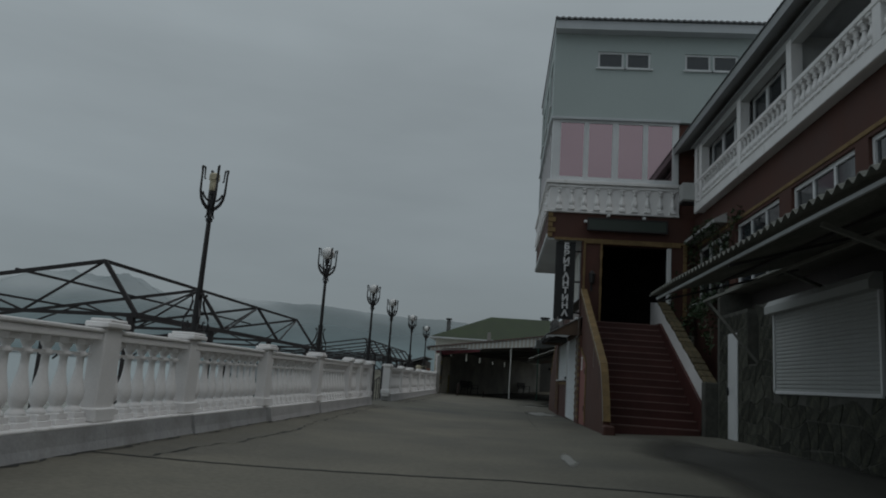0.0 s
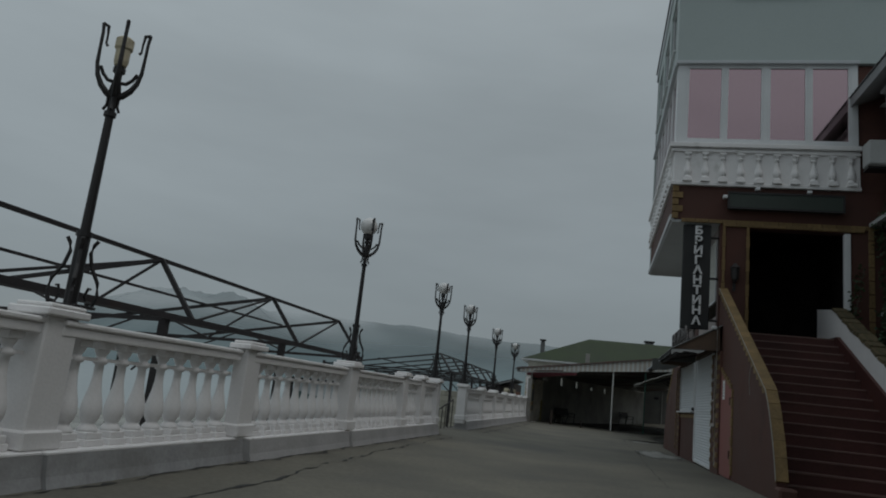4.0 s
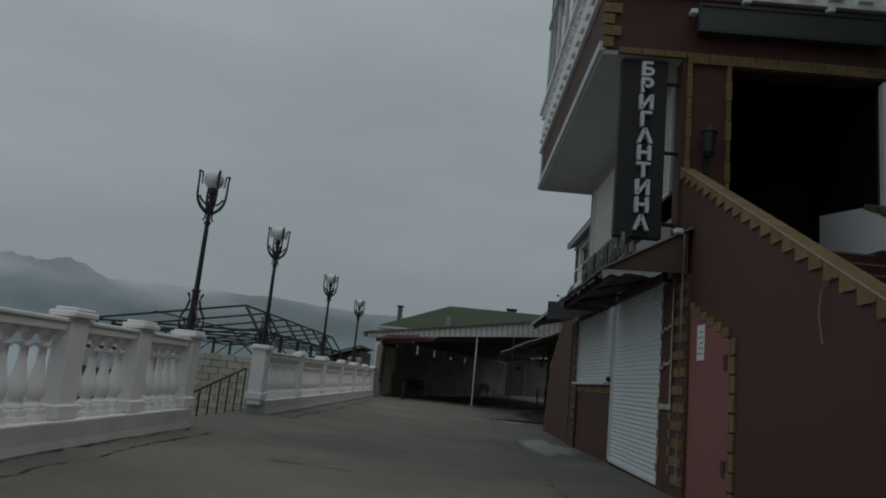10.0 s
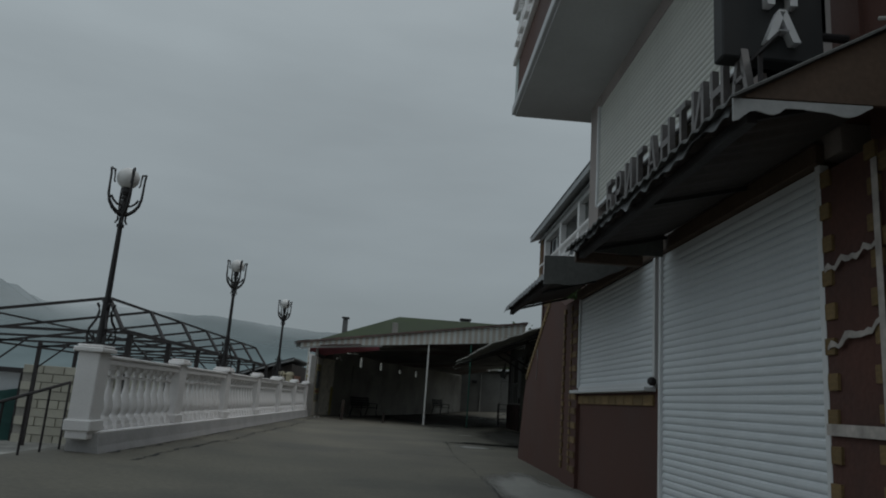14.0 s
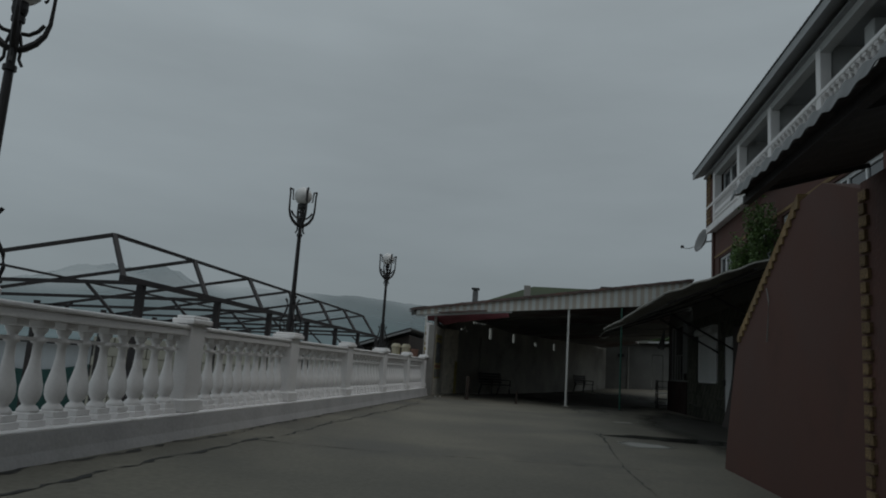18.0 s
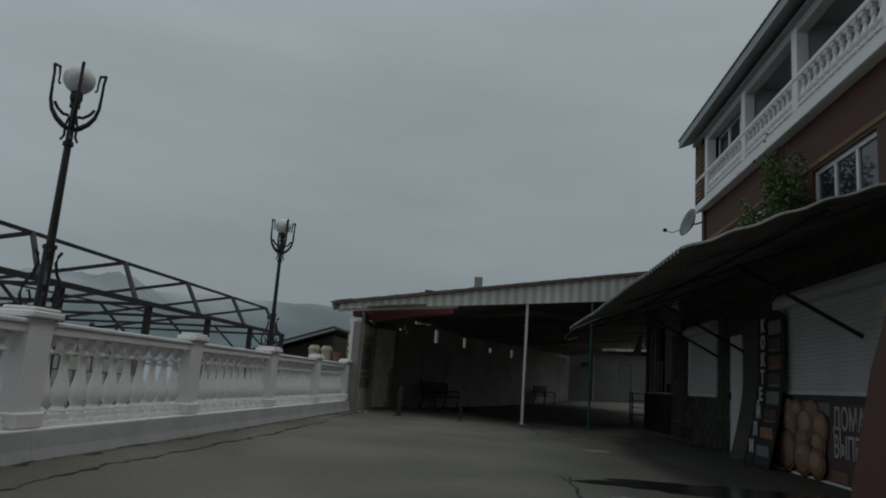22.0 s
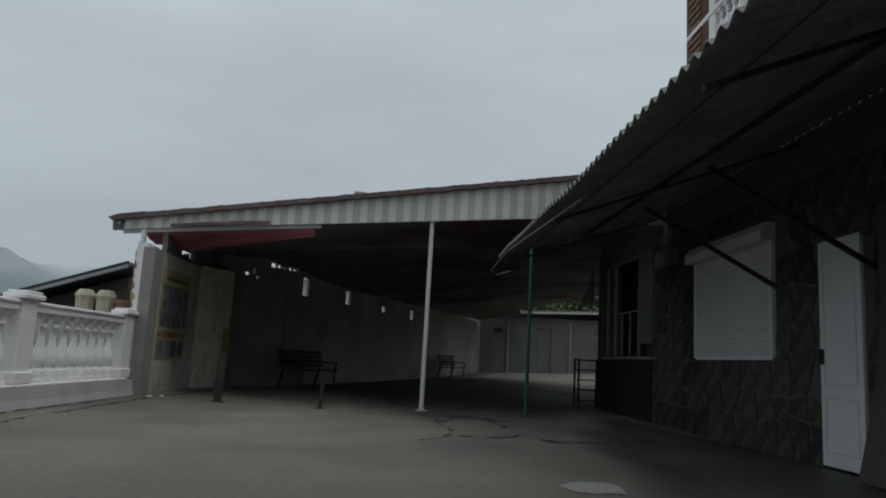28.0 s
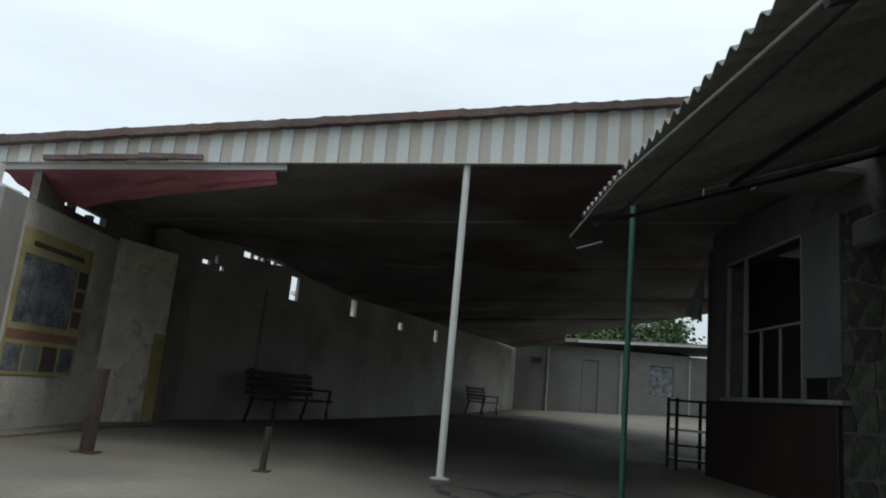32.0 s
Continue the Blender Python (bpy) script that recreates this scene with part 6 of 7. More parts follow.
part("roof_deck", sheet(BM(), deck, 8, 16, 0.03), M_FELT, C)
bm = BM()
q = [(1.9, 65.99, 3.05), (5.2, 65.7, 3.36), (6.2, 71.3, 3.5), (4.0, 71.3, 3.1)]
lo, hi = [bm.verts.new(p) for p in q], [bm.verts.new((x, y, z + 0.1)) for x, y, z in q]
bm.faces.new(lo)
bm.faces.new(hi[::-1])
for k in range(4):
    bm.faces.new((lo[k], hi[k], hi[(k + 1) % 4], lo[(k + 1) % 4]))
part("rear_ceiling", bm, M_CEIL, C)
part("vent_block", bx(-0.91, -0.66, 49.62, 49.88, 3.5, 4.42, 0.015), M_LIGHTGREY, C, "grey vent block on the roof")
part("torn_felt", prism(BM(), [(-4.83, 3.04), (-4.64, 3.11), (-4.2, 3.18), (-4.2, 3.12), (-4.45, 3.05), (-4.63, 3.0), (-4.66, 2.9), (-4.66, 2.81), (-4.72, 2.82), (-4.73, 2.97)], "y", CYF - 0.14, CYF - 0.105), M_DKGREY, C, "torn black roofing felt")
part("front_beam", bar(BM(), (-4.6, CYF + 0.05, under(-4.6, CYF) - 0.03), (-1.2, CYF + 0.05, under(-1.2, CYF) - 0.03), 0.08, 0.06), M_SOFFIT, C)
bm = BM()
sheet(bm, lambda u, v: (-4.25 + 2.93 * u + 0.05 * v * math.sin(9 * u), CYF + 0.03 + (0.55 * (1 - u) + 0.06) * v, lerp(under(-4.25 + 2.93 * u, CYF) - 0.045, 2.61 + 0.36 * max(0.0, (u - 0.22) / 0.78) ** 0.9 + 0.12 * max(0.0, 1 - u / 0.22) + 0.03 * noise.noise(Vector((u * 7, 3, 9))), v ** 0.8) - 0.03 * math.sin(3.14 * v) * noise.noise(Vector((u * 9, v * 3, 2)))), 40, 10, 0.012)
part("tarpaulin", bm, M_CLOTH, C, "crimson tarpaulin sagging under the roof")
for k, (xa, xb) in enumerate(((-3.76, -2.9), (-3.3, -2.45), (-2.75, -2.07))):
    part("loose_batten", bar(BM(), (xa, CYF - 0.1 - 0.012 * k, under(xa, CYF) + 0.03 + 0.01 * k), (xb, CYF - 0.1 - 0.012 * k, under(xb, CYF) + 0.03), 0.05, 0.055), M_FELT, C)

t = thing("roof_prop", (0.75, CYF + 0.02, gz(0.75, CYF)), "chipped white steel prop holding the yard roof", "post")
part("tube", rod(BM(), (0.75, CYF + 0.02, gz(0.75, CYF)), (0.75, CYF + 0.02, under(0.75, CYF)), 0.038, 12), M_POLE, t)
part("foot", lathe(BM(), [(0.11, -0.02), (0.1, 0.015), (0.05, 0.03)], (0.75, CYF + 0.02, gz(0.75, CYF)), 10), M_WALLG, t)
t = thing("roof_prop", (2.5, 46.75, gz(2.5, 46.75)), "thin green steel prop with flaking paint", "post")
part("tube", rod(BM(), (2.5, 46.75, gz(2.5, 46.75)), (2.5, 46.75, 3.45), 0.03, 12), M_POLEG, t)
part("foot", bx(2.42, 2.58, 46.67, 46.83, gz(2.5, 46.75) - 0.01, gz(2.5, 46.75) + 0.012), M_TRUSS, t)
for x, y, h, r in ((-2.56, 46.5, 0.78, 0.065), (-0.9, 46.45, 0.4, 0.032)):
    t = thing("cut_post", (x, y, gz(x, y)), "stump of a cut-off rusty steel post", "post stump", "cut posts in the yard")
    part("stump", rod(BM(), (x, y, gz(x, y) - 0.02), (x + 0.02, y, gz(x, y) + h), r, 10), M_RUST, t)
    part("foot_plate", bx(x - r - 0.04, x + r + 0.04, y - r - 0.04, y + r + 0.04, gz(x, y) - 0.01, gz(x, y) + 0.012), M_RUST, t)

# yard walls
LW = -3.8
bm = slab(BM(), "x", LW - 0.19, LW, 46.44, 51.3, -0.2, 2.5)
structure("wall_yard_west", bm, M_WALLW, "grey stained rendered yard wall")
part("whitewash", bx(LW - 0.189, LW + 0.004, 46.436, 46.84, -0.2, 2.504), M_PLINTHW, bpy.data.objects["wall_yard_west"], "whitewashed wall end")
t = thing("corner_column", (-4.2, 46.75, 0.0), "white flaking column at the end of the balustrade", "column")
part("shaft", prism(BM(), [(-4.14, 0.0), (-3.92, 0.0), (-3.93, 2.57), (-4.1, 2.585)], "y", 46.445, 46.95), M_WHITE, t)
part("back_post", bx(-4.2, -4.145, 46.8, 46.9, 1.3, 2.85), M_POLE, t, "thin pale post behind the column")
part("plinth_end", prism(BM(), [(-4.3, 0.0), (-3.86, 0.0), (-3.875, 0.1), (-3.905, 0.2), (-3.925, 0.35), (-4.3, 0.35)], "y", 46.202, 46.72), M_PLINTH, t)
for k, (z, w) in enumerate(((1.47, 0.05), (1.6, 0.075), (1.78, 0.05), (1.95, 0.03), (2.12, 0.045), (2.3, 0.02))):
    part("flaked_patch", prism(BM(), [(-4.118, z), (-4.118 + w, z + 0.04), (-4.118 + w * 0.8, z + 0.1), (-4.116 + w * 0.3, z + 0.15), (-4.116, z + 0.17)], "y", 46.436, 46.443), M_OCHRE if k % 2 else M_YELLOW, t, "bare ochre patch where paint has flaked")
# diagonal wall with slit openings
dx, dy = 0.3465, 0.938
DL = 22.0


def on_wall(s, o=0.0):
    return (-3.5 + dx * s + dy * o, 51.3 + dy * s - dx * o)


slits = [(3.0, 2.46, 2.95), (5.72, 2.47, 2.88), (8.65, 2.47, 2.68), (11.5, 2.41, 2.78)]
bm = BM()
rnd = random.Random(23)
gaps, u = [], 1.2
while u < 3.25:
    w, h = rnd.uniform(0.08, 0.3), rnd.uniform(0.05, 0.12)
    mid = 3.04 + 0.055 * (u - 1.2) + rnd.uniform(-0.02, 0.02)
    gaps.append((u, u + w, mid - h / 2, mid + h / 2))
    u += w + rnd.uniform(0.02, 0.1)
gaps += [(0.1, 0.32, 2.66, 2.74), (0.42, 0.5, 2.72, 2.86), (0.58, 0.7, 2.62, 2.7)]
holes = [(s - 0.12, s + 0.2, a, b) for s, a, b in slits] + gaps
slab(bm, "y", 0.0, 0.07, 0.0, DL, -0.2, 3.2, holes)
bm.transform(Matrix.Translation((-3.5, 51.3, 0)) @ Matrix.Rotation(math.atan2(dy, dx), 4, "Z"))
structure("wall_yard_diagonal", bm, M_WALLG, "long grey rendered wall with small slit openings")
structure("wall_yard_corner", bx(LW - 0.3, -3.5, 50.21, 51.5, -0.2, 3.16), M_WALLG, "short return of the yard wall")
t = thing("flaking_pilaster", (-3.6, 51.1, 0.0), "flaking pale render with an ochre strip on the wall corner", "pilaster")
part("render", prism(BM(), [(LW, 49.05), (-3.375, 50.08), (-3.43, 50.2), (LW, 50.2)], "z", 0.03, 2.55), M_FLAKE, t)
part("ochre_strip", prism(BM(), [(-3.455, 49.87), (-3.37, 50.085), (-3.43, 50.21), (-3.47, 50.21)], "z", 0.1, 1.35), M_OCHRE, t)
bm = BM()
for y0, y1, z0, z1 in ((47.05, 47.6, 2.5, 2.9), (47.6, 47.8, 2.5, 2.62), (47.8, 47.86, 2.5, 2.69), (47.86, 48.25, 2.5, 2.6), (48.25, 48.32, 2.5, 2.66), (48.32, 48.64, 2.5, 2.59), (48.64, 51.28, 2.5, 2.95), (47.6, 47.98, 2.69, 2.95), (47.98, 48.64, 2.71, 2.95)):
    box(bm, LW - 0.12, LW - 0.03, y0, y1, z0, z1)
part("infill_board", bm, M_CEIL, C, "dark infill boards between wall and roof")
part("kerb", prism(BM(), [(LW, 46.6), (LW + 0.3, 46.75), (LW + 0.42, 49.0), (-3.1, 50.0), (-3.2, 50.3), (LW, 50.3)], "z", 0.0, 0.115), M_GROUND, t)

t = thing("tour_poster", (LW + 0.02, 47.6, 0.7), "faded yellow poster with a dark picture and small photographs", "poster")
part("sheet", bx(LW + 0.004, LW + 0.012, 46.9, 48.4, 0.68, 2.22), M_PYEL, t)
part("main_picture", bx(LW + 0.012, LW + 0.015, 46.98, 48.1, 1.22, 1.95), M_PBLUE, t)
part("red_band", bx(LW + 0.012, LW + 0.015, 46.92, 48.38, 1.05, 1.15), M_PRED, t)
for k in range(4):
    part("photo", bx(LW + 0.012, LW + 0.015, 46.95 + 0.36 * k, 47.26 + 0.36 * k, 0.72, 1.0), (M_PBLUE, M_PANELG, M_PDARK, M_PBLUE)[k], t)
for k in range(3):
    part("side_photo", bx(LW + 0.012, LW + 0.015, 48.15, 48.36, 1.25 + 0.24 * k, 1.45 + 0.24 * k), M_PDARK, t)
part("heading_bar", bx(LW + 0.012, LW + 0.015, 47.1, 48.2, 2.04, 2.1), M_PDARK, t)


def bench(at, ang, label, w=0.9):
    t = thing("bench", (0, 0, 0), label, "bench", "benches along the yard wall")
    for k in range(4):
        part("seat_slat", bx(-w, w, -0.32 + 0.11 * k, -0.23 + 0.11 * k, 0.42, 0.455, 0.005), M_TRUSS, t)
    for k in range(4):
        part("back_slat", bx(-w, w, 0.16 + 0.02 * k, 0.185 + 0.02 * k, 0.5 + 0.11 * k, 0.59 + 0.11 * k, 0.005), M_TRUSS, t)
    for x in (0.2 - w, w - 0.2):
        part("leg", tube(BM(), [(x, -0.34, 0.0), (x, -0.3, 0.25), (x, -0.32, 0.42), (x, -0.34, 0.62)], 0.03), M_BLACK, t)
        part("leg", tube(BM(), [(x, 0.28, 0.0), (x, 0.16, 0.42), (x, 0.26, 0.95)], 0.03), M_BLACK, t)
        part("arm_rest", bx(x - 0.03, x + 0.03, -0.36, 0.2, 0.62, 0.66, 0.008), M_BLACK, t)
    t.matrix_basis = Matrix.Translation(at) @ Matrix.Rotation(ang, 4, "Z")


ang = math.atan2(dy, dx)
for s, o, l, w in ((2.4, 0.6, "dark slatted bench against the yard wall", 1.15), (14.6, 0.75, "dark slatted bench near the back of the yard", 1.1)):
    x, y = on_wall(s, o)
    bench((x, y, gz(x, y)), ang, l, w)
x, y = on_wall(2.05, 0.03)
part("wall_pipe", rod(BM(), (x, y, 0.15), (x, y, 2.5), 0.022, 8), M_LIGHTGREY, bpy.data.objects["wall_yard_diagonal"], "thin pale pipe on the wall")

# rail gate and stacked crate by the counter
RX0 = 0.24
t = thing("metal_rack", (4.35 + RX0, 50.7, gz(4.3, 50.7)), "dark metal rack with pale shelves", "rack")
for x in (4.05 + RX0, 4.55 + RX0):
    for y in (50.55, 50.95):
        part("upright", bx(x - 0.02, x + 0.02, y - 0.02, y + 0.02, gz(4.3, 50.7) - 0.01, 1.15), M_BLACK, t)
for k in range(5):
    part("shelf_bar", bx(4.05 + RX0, 4.55 + RX0, 50.53, 50.97, 0.22 + 0.22 * k, 0.25 + 0.22 * k), M_BLACK if k != 2 else M_EAVE, t)

# back range of the yard
BY = 72.0
Rr = thing("back_range", (8.0, 73.0, 0.4), "low pale building with a white roof edge", "building")
bm = slab(BM(), "y", BY, BY + 0.3, 3.6, 15.0, -0.2, 3.45, [(7.15, 7.9, 0.0, 2.9), (10.2, 11.3, 1.6, 2.9)])
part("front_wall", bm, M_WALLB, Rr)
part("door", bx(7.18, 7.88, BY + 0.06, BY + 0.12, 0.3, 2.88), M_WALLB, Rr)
part("window", bx(10.22, 11.28, BY + 0.05, BY + 0.1, 1.62, 2.88), M_PBLUE, Rr)
for x in (5.6, 8.9, 12.0):
    part("pipe", rod(BM(), (x, BY - 0.06, 0.3), (x, BY - 0.06, 3.3), 0.05, 8), M_LIGHTGREY, Rr)
part("roof", prism(BM(), [(3.4, 3.45), (15.2, 4.0), (15.2, 4.15), (3.4, 3.6)], "y", BY - 0.6, BY + 6), M_CORR, Rr)
part("roof_edge", prism(BM(), [(6.8, 3.6), (15.2, 4.0), (15.2, 4.1), (6.8, 3.7)], "y", BY - 0.64, BY - 0.601), M_ZINC, Rr, "white metal roof edge")
part("light_box", bx(4.9, 5.3, BY - 0.15, BY - 0.005, 2.6, 2.8), M_BLACK, Rr)
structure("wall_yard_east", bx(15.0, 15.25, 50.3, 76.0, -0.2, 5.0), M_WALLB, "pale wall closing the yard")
bush("hedge_tree", (9.0, 77.0, 1.0), 3.0, 5.6, 5200, "green trees behind the back range", 8, "tree", leaf=M_LEAFDK)
bush("hedge_tree", (12.5, 77.5, 1.0), 2.6, 5.2, 4200, "green trees behind the back range", 9, "tree", leaf=M_LEAFDK)

# ---- house with the mossy roof, beyond the yard ----
H = thing("house", (0.0, 82.0, 0.0), "house with a low mossy green hipped roof and two flues", "house")
part("wall", bx(-7.2, 14.0, 80.0, 92.0, 0.0, 5.7), M_HOUSE, H)
bm = BM()
q = [(-7.8, 79.2, 5.6), (14.6, 79.2, 5.6), (14.6, 93.0, 5.6), (-7.8, 93.0, 5.6), (-1.2, 84.0, 8.55), (9.0, 84.0, 8.55), (9.0, 88.0, 8.55), (-1.2, 88.0, 8.55)]
v = [bm.verts.new(p) for p in q]
for k in ((0, 1, 5, 4), (1, 2, 6, 5), (2, 3, 7, 6), (3, 0, 4, 7), (4, 5, 6, 7), (3, 2, 1, 0)):
    bm.faces.new([v[i] for i in k])
part("roof", bm, M_GREENROOF, H)
part("eave", bx(-7.9, 14.7, 79.1, 93.1, 5.45, 5.6), M_SOFFIT, H)
for x, y, zt, w in ((-6.0, 81.8, 7.95, 0.22), (5.3, 87.4, 9.25, 0.45)):
    c = part("flue", bx(x - w, x + w, y - w, y + w, 6.0, zt - 0.3), M_CHIM, H)
    part("cowl", bx(x - w - 0.1, x + w + 0.1, y - w - 0.1, y + w + 0.1, zt - 0.2, zt - 0.05), M_BLACK, c)
    part("cowl_leg", bx(x - w * 0.7, x + w * 0.7, y - w * 0.7, y + w * 0.7, zt - 0.3, zt - 0.2), M_BLACK, c)

# low shed by the beach, bags on the wall
t = thing("beach_shed", (-7.5, 50.0, -1.0), "low dark shed with a sloping roof below the promenade", "shed")
part("roof", prism(BM(), [(-5.0, 2.4), (-9.8, 0.78), (-9.8, 0.84), (-5.0, 2.46)], "y", 48.4, 54.0), M_ROOF, t)
part("roof_trim", prism(BM(), [(-4.98, 2.405), (-9.85, 0.76), (-9.85, 0.82), (-4.98, 2.468)], "y", 48.34, 48.396), M_TRUSS, t, "dark roof trim")
part("roof_edge", prism(BM(), [(-4.98, 2.335), (-9.85, 0.69), (-9.85, 0.757), (-4.98, 2.402)], "y", 48.32, 48.396), M_DULLGREY, t, "dull grey eave board")
part("wall", prism(BM(), [(-5.1, -1.1), (-9.6, -1.1), (-9.6, 0.68), (-5.1, 2.2)], "y", 48.8, 53.8), M_DARKFILL, t)
structure("wall_terrace", bx(-8.5, -4.46, 47.4, 47.6, -1.2, 1.32), M_BLOCK, "low cream parapet on the terrace")
for k, x in enumerate((-4.95, -5.31)):
    t = thing("lidded_tub", (x, 47.5, 1.32), "cream plastic tub with a wide domed lid standing on the parapet", "tub", "tubs on the parapet")
    part("body", lathe(BM(), [(0.14, 1.32), (0.145, 1.34), (0.165, 1.68), (0.165, 1.69)], (x, 47.5, 0), 8), M_BAG, t)
    part("lid", lathe(BM(), [(0.18, 1.675), (0.185, 1.71), (0.13, 1.8), (0.1, 1.815)], (x, 47.5, 0), 8), M_BAG, t, "wide domed lid")
t = thing("clay_pot", (-4.63, 47.5, 1.32), "faded terracotta pot standing on the parapet beside the column", "pot")
part("body", lathe(BM(), [(0.1, 1.32), (0.11, 1.33), (0.135, 1.62), (0.12, 1.63), (0.1, 1.55)], (-4.63, 47.5, 0), 14), M_TERRA, t, smooth=False)
part("rim", lathe(BM(), [(0.14, 1.6), (0.15, 1.605), (0.15, 1.65), (0.13, 1.655)], (-4.63, 47.5, 0), 14), M_TERRA, t)

# ---- joints, cracks and patches in the paving ----


def crack(name, pts, w, label, material=M_JOINT, seed=0, even=False):
    rnd = random.Random(seed)
    bm = BM()
    line = []
    for (xa, ya_), (xb, yb_) in zip(pts, pts[1:]):
        n = max(2, int(math.hypot(xb - xa, yb_ - ya_) / 0.11))
        line += [(xa + (xb - xa) * k / n, ya_ + (yb_ - ya_) * k / n) for k in range(n)]
    line.append(pts[-1])
    prev, drift = None, 0.0
    for i, (x, y) in enumerate(line):
        a, b = line[max(0, i - 1)], line[min(len(line) - 1, i + 1)]
        d = Vector((b[0] - a[0], b[1] - a[1])).normalized()
        drift = 0.75 * drift + rnd.uniform(-1, 1) * w * 0.7
        j = drift * (0.3 if even else 1)
        h = w * (rnd.uniform(0.7, 1.1) if even else rnd.choice((0.05, 0.12, 0.3, 0.6, 0.9, 1.5))) / 2
        cx, cy = x - d.y * j, y + d.x * j
        cur = [bm.verts.new((cx - d.y * h, cy + d.x * h, gz(cx, cy) + 0.005)), bm.verts.new((cx + d.y * h, cy - d.x * h, gz(cx, cy) + 0.005))]
        if prev:
            bm.faces.new((prev[0], prev[1], cur[1], cur[0]))
        prev = cur
    return tagged(part(name, bm, material), label, "crack", "", "structure")


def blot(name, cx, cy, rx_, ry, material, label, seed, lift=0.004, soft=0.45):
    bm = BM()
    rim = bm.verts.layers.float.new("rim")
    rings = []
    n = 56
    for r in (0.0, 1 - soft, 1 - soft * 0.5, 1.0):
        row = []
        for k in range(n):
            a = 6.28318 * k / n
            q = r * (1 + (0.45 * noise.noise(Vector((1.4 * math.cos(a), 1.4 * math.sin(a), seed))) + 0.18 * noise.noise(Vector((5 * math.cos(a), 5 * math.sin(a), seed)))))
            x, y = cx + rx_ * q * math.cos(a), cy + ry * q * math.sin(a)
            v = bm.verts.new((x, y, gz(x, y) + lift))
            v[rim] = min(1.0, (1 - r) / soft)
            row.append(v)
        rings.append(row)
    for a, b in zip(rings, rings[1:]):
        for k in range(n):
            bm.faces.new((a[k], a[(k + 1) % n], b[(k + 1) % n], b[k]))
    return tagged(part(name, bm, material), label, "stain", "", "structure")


crack("expansion_joint", [(-4.0, 7.08), (-2.17, 7.42), (0.165, 7.57), (1.92, 7.1), (4.6, 6.9)], 0.075, "dark tarred joint across the paving", seed=1, even=True)
crack("gutter_joint", [(-3.5, 7.2), (-3.3, 9.4), (-3.2, 11.7), (-3.38, 13.4), (-3.5, 18), (-3.5, 22.5)], 0.045, "dark joint along the balustrade", seed=2)
crack("gutter_joint", [(-3.4, 26.4), (-3.4, 28.2), (-3.27, 31.2), (-3.33, 34.0), (-3.3, 37.5), (-3.27, 39.8), (-3.5, 43), (-3.6, 46.3)], 0.06, "dark joint along the balustrade", seed=3)
crack("paving_joint", [(0.92, 16.0), (0.95, 22), (1.1, 27), (0.95, 31), (1.05, 36)], 0.02, "thin joint in the paving", seed=4)
crack("paving_joint", [(-3.4, 30.4), (-1.5, 30.65), (1.0, 30.9), (2.2, 30.85)], 0.025, "thin joint across the paving", seed=5)
crack("paving_crack", [(0.9, 45.4), (1.05, 45.0), (1.2, 45.5), (1.45, 46.05), (1.94, 45.8)], 0.13, "dark crack in the paving", seed=6)
crack("paving_crack", [(0.75, 46.6), (1.0, 45.9), (1.38, 46.12), (1.7, 46.1), (1.9, 45.4), (1.73, 44.42)], 0.1, "dark crack in the paving", seed=8)
crack("paving_crack", [(0.97, 43.05), (1.24, 43.4), (1.39, 43.25), (1.88, 43.6), (2.2, 43.0), (2.9, 43.15), (3.45, 43.2), (3.72, 43.0)], 0.13, "dark crack in the paving", seed=7)
crack("paving_crack", [(0.64, 42.6), (0.95, 43.0), (1.1, 43.9), (0.92, 45.4)], 0.05, "thin crack in the paving", seed=18)
crack("paving_crack", [(-2.8, 20.5), (-1.2, 20.2), (0.4, 20.6)], 0.02, "thin crack in the paving", seed=9)
crack("paving_crack", [(0.95, 36.0), (1.05, 35.0), (0.98, 34.2)], 0.03, "thin crack in the paving", seed=10)
crack("paving_crack", [(0.8, 46.75), (1.0, 46.55), (1.35, 46.3), (1.84, 46.8), (2.2, 46.4)], 0.1, "dark broken crack by the prop", seed=16)
crack("paving_crack", [(1.1, 46.5), (1.25, 46.1), (1.8, 45.75), (2.1, 45.5)], 0.08, "dark broken crack by the prop", seed=17)
blot("puddle", 2.5, 35.7, 1.5, 0.52, M_PUDDLE, "dark damp patch on the paving under the awning", 1.3, 0.007, 0.08)
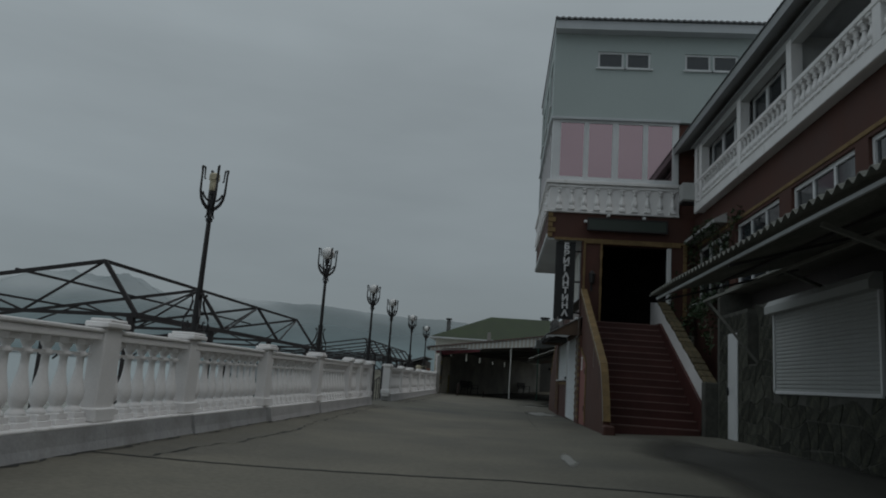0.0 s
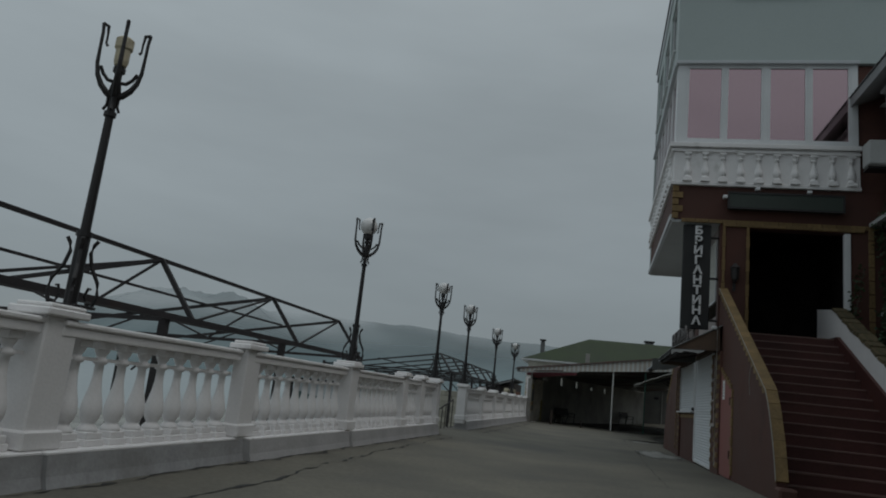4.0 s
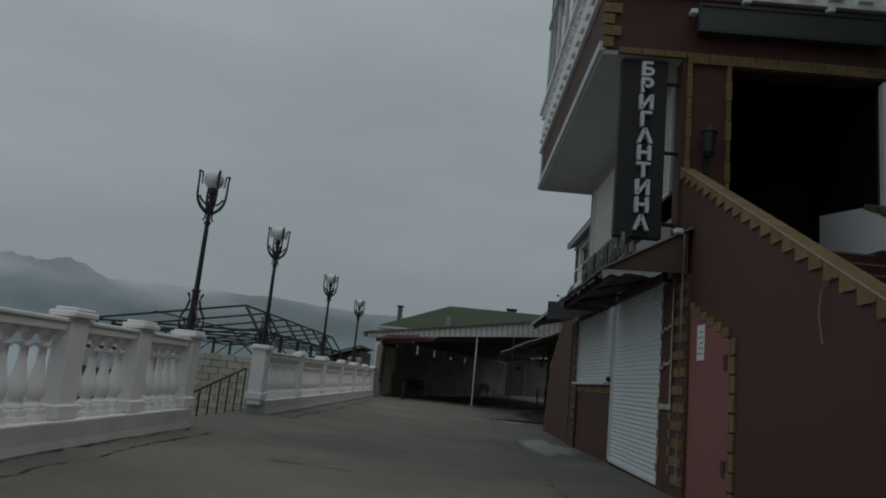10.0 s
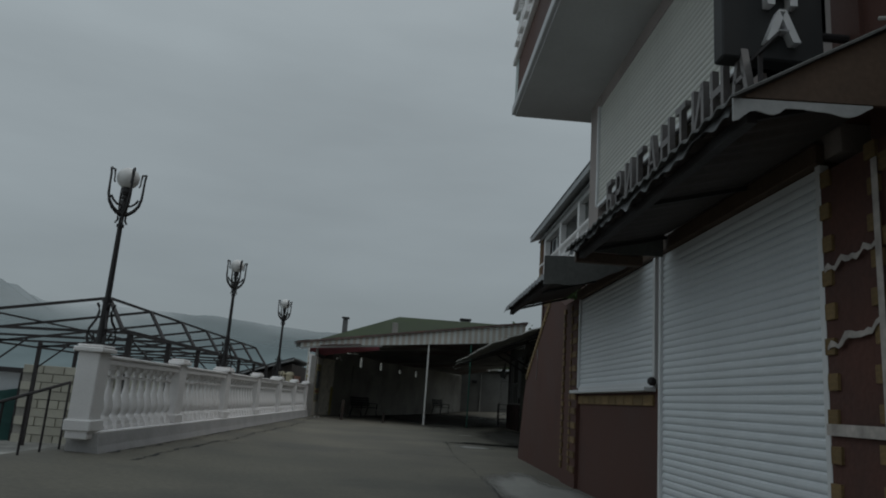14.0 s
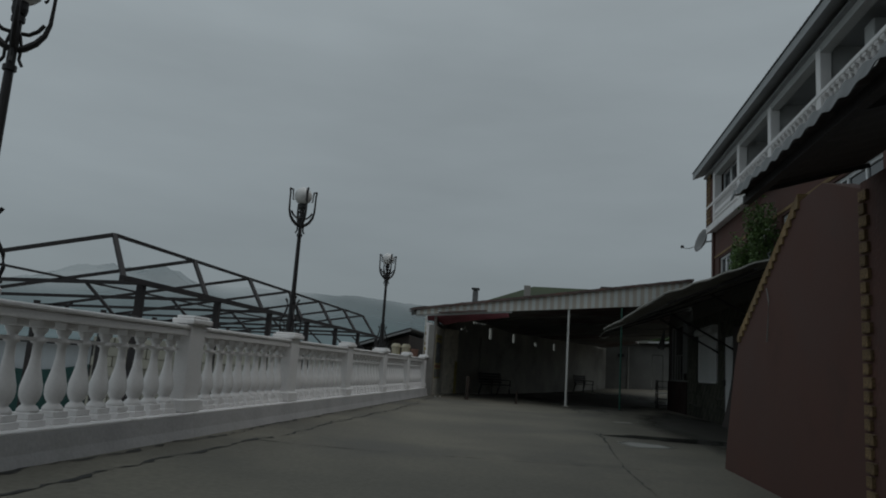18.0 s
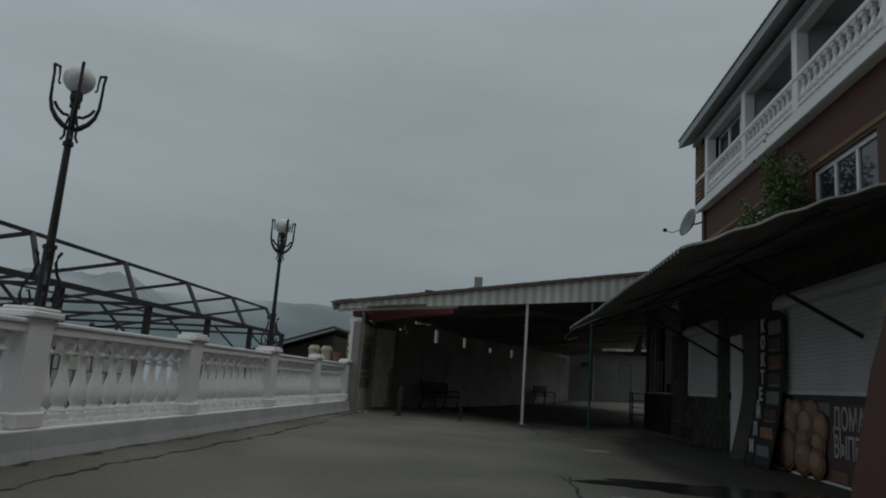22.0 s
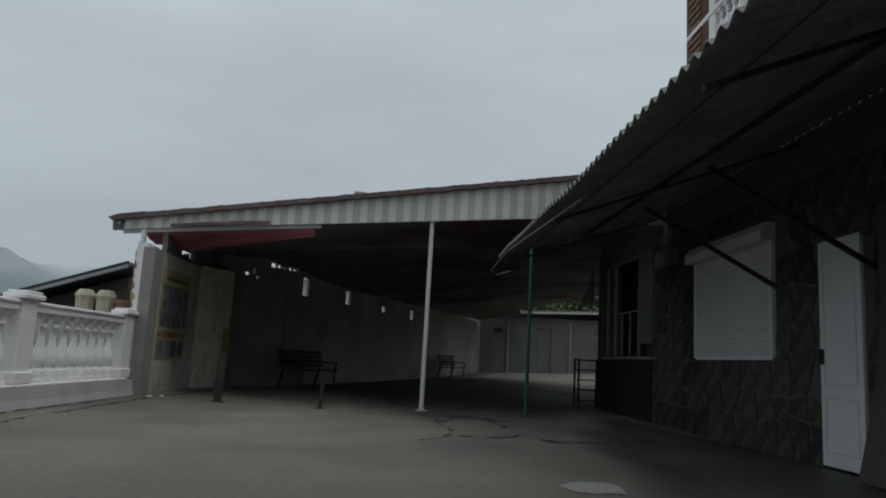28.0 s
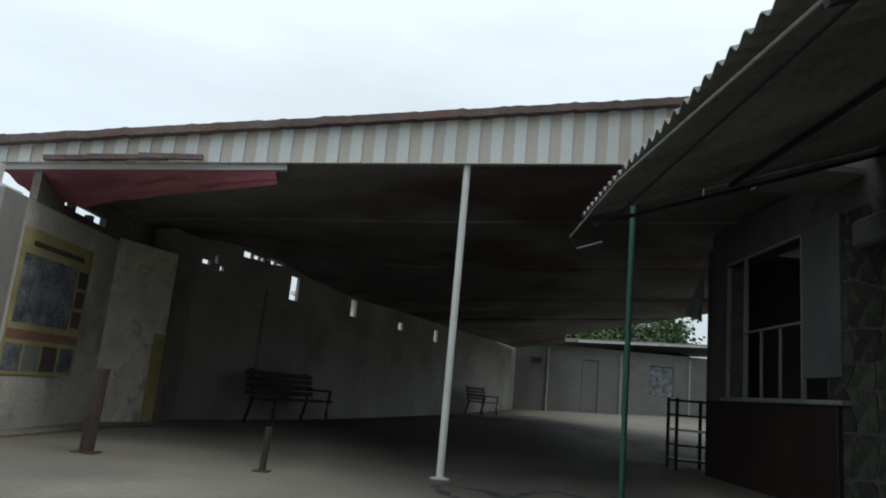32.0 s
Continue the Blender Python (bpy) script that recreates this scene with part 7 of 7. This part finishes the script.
blot("paving_patch", 1.55, 26.0, 0.6, 2.6, M_PALE, "paler patch of newer concrete", 4.1, 0.003)
blot("paving_patch", 1.0, 10.0, 0.12, 0.8, M_PALE, "pale mortar smear on the paving", 6.2, 0.003)
blot("paving_patch", 1.6, 34.2, 0.5, 0.5, M_PALE, "pale worn patch of concrete", 8.2, 0.003)
blot("manhole_cover", 1.93, 39.95, 0.24, 0.22, M_WALLG, "small worn cover in the paving", 0.2, 0.006, 0.1)
# Soft dark blots paint the shade below awning, yard roof and kiosk front.
blot("damp_paving", 3.9, 40.0, 1.5, 7.5, M_DAMPSHADE, "damp paving under the awning, darkened with painted shade", 2.7, 0.0045)
blot("damp_paving", 2.4, 55.0, 4.4, 8.6, M_DAMPSHADE, "paving of the covered yard, darkened with painted shade", 5.7, 0.0055)
blot("damp_paving", 3.6, 9.0, 1.6, 6.0, M_DAMPSHADE, "paving in front of the kiosk, darkened with painted shade", 7.7, 0.0045)

for ya, yb in ((0.9, 9.7), (9.7, 16.2), (16.2, 22.6)):
    crack("plinth_joint", [(rx(ya) + 0.3, ya), (rx((ya + yb) / 2) + 0.31, (ya + yb) / 2), (rx(yb) + 0.3, yb)], 0.06, "dark dirt line at the foot of the plinth", seed=int(ya) + 30)
for ya, yb in ((26.9, 33.5), (33.5, 40.2), (40.2, 46.4)):
    crack("plinth_joint", [(rx(ya) + 0.3, ya), (rx((ya + yb) / 2) + 0.32, (ya + yb) / 2), (rx(yb) + 0.3, yb)], 0.06, "dark dirt line at the foot of the plinth", seed=int(ya) + 30)
for x, y, r in ((-3.6, 46.36, 0.06), (-3.48, 46.6, 0.045)):
    t = thing("paper_scrap", (x, y, gz(x, y)), "crumpled white paper scrap lying on the paving", "litter", "scraps on the paving")
    bm = BM()
    bmesh.ops.create_icosphere(bm, subdivisions=2, radius=r)
    for v in bm.verts:
        v.co *= 0.75 + 0.45 * noise.noise(v.co * 30 + Vector((x, y, 0)))
        v.co = Vector((x + v.co.x, y + v.co.y, gz(x, y) + 0.012 + max(-0.014, v.co.z * 0.35)))
    part("paper", bm, M_PVC, t)
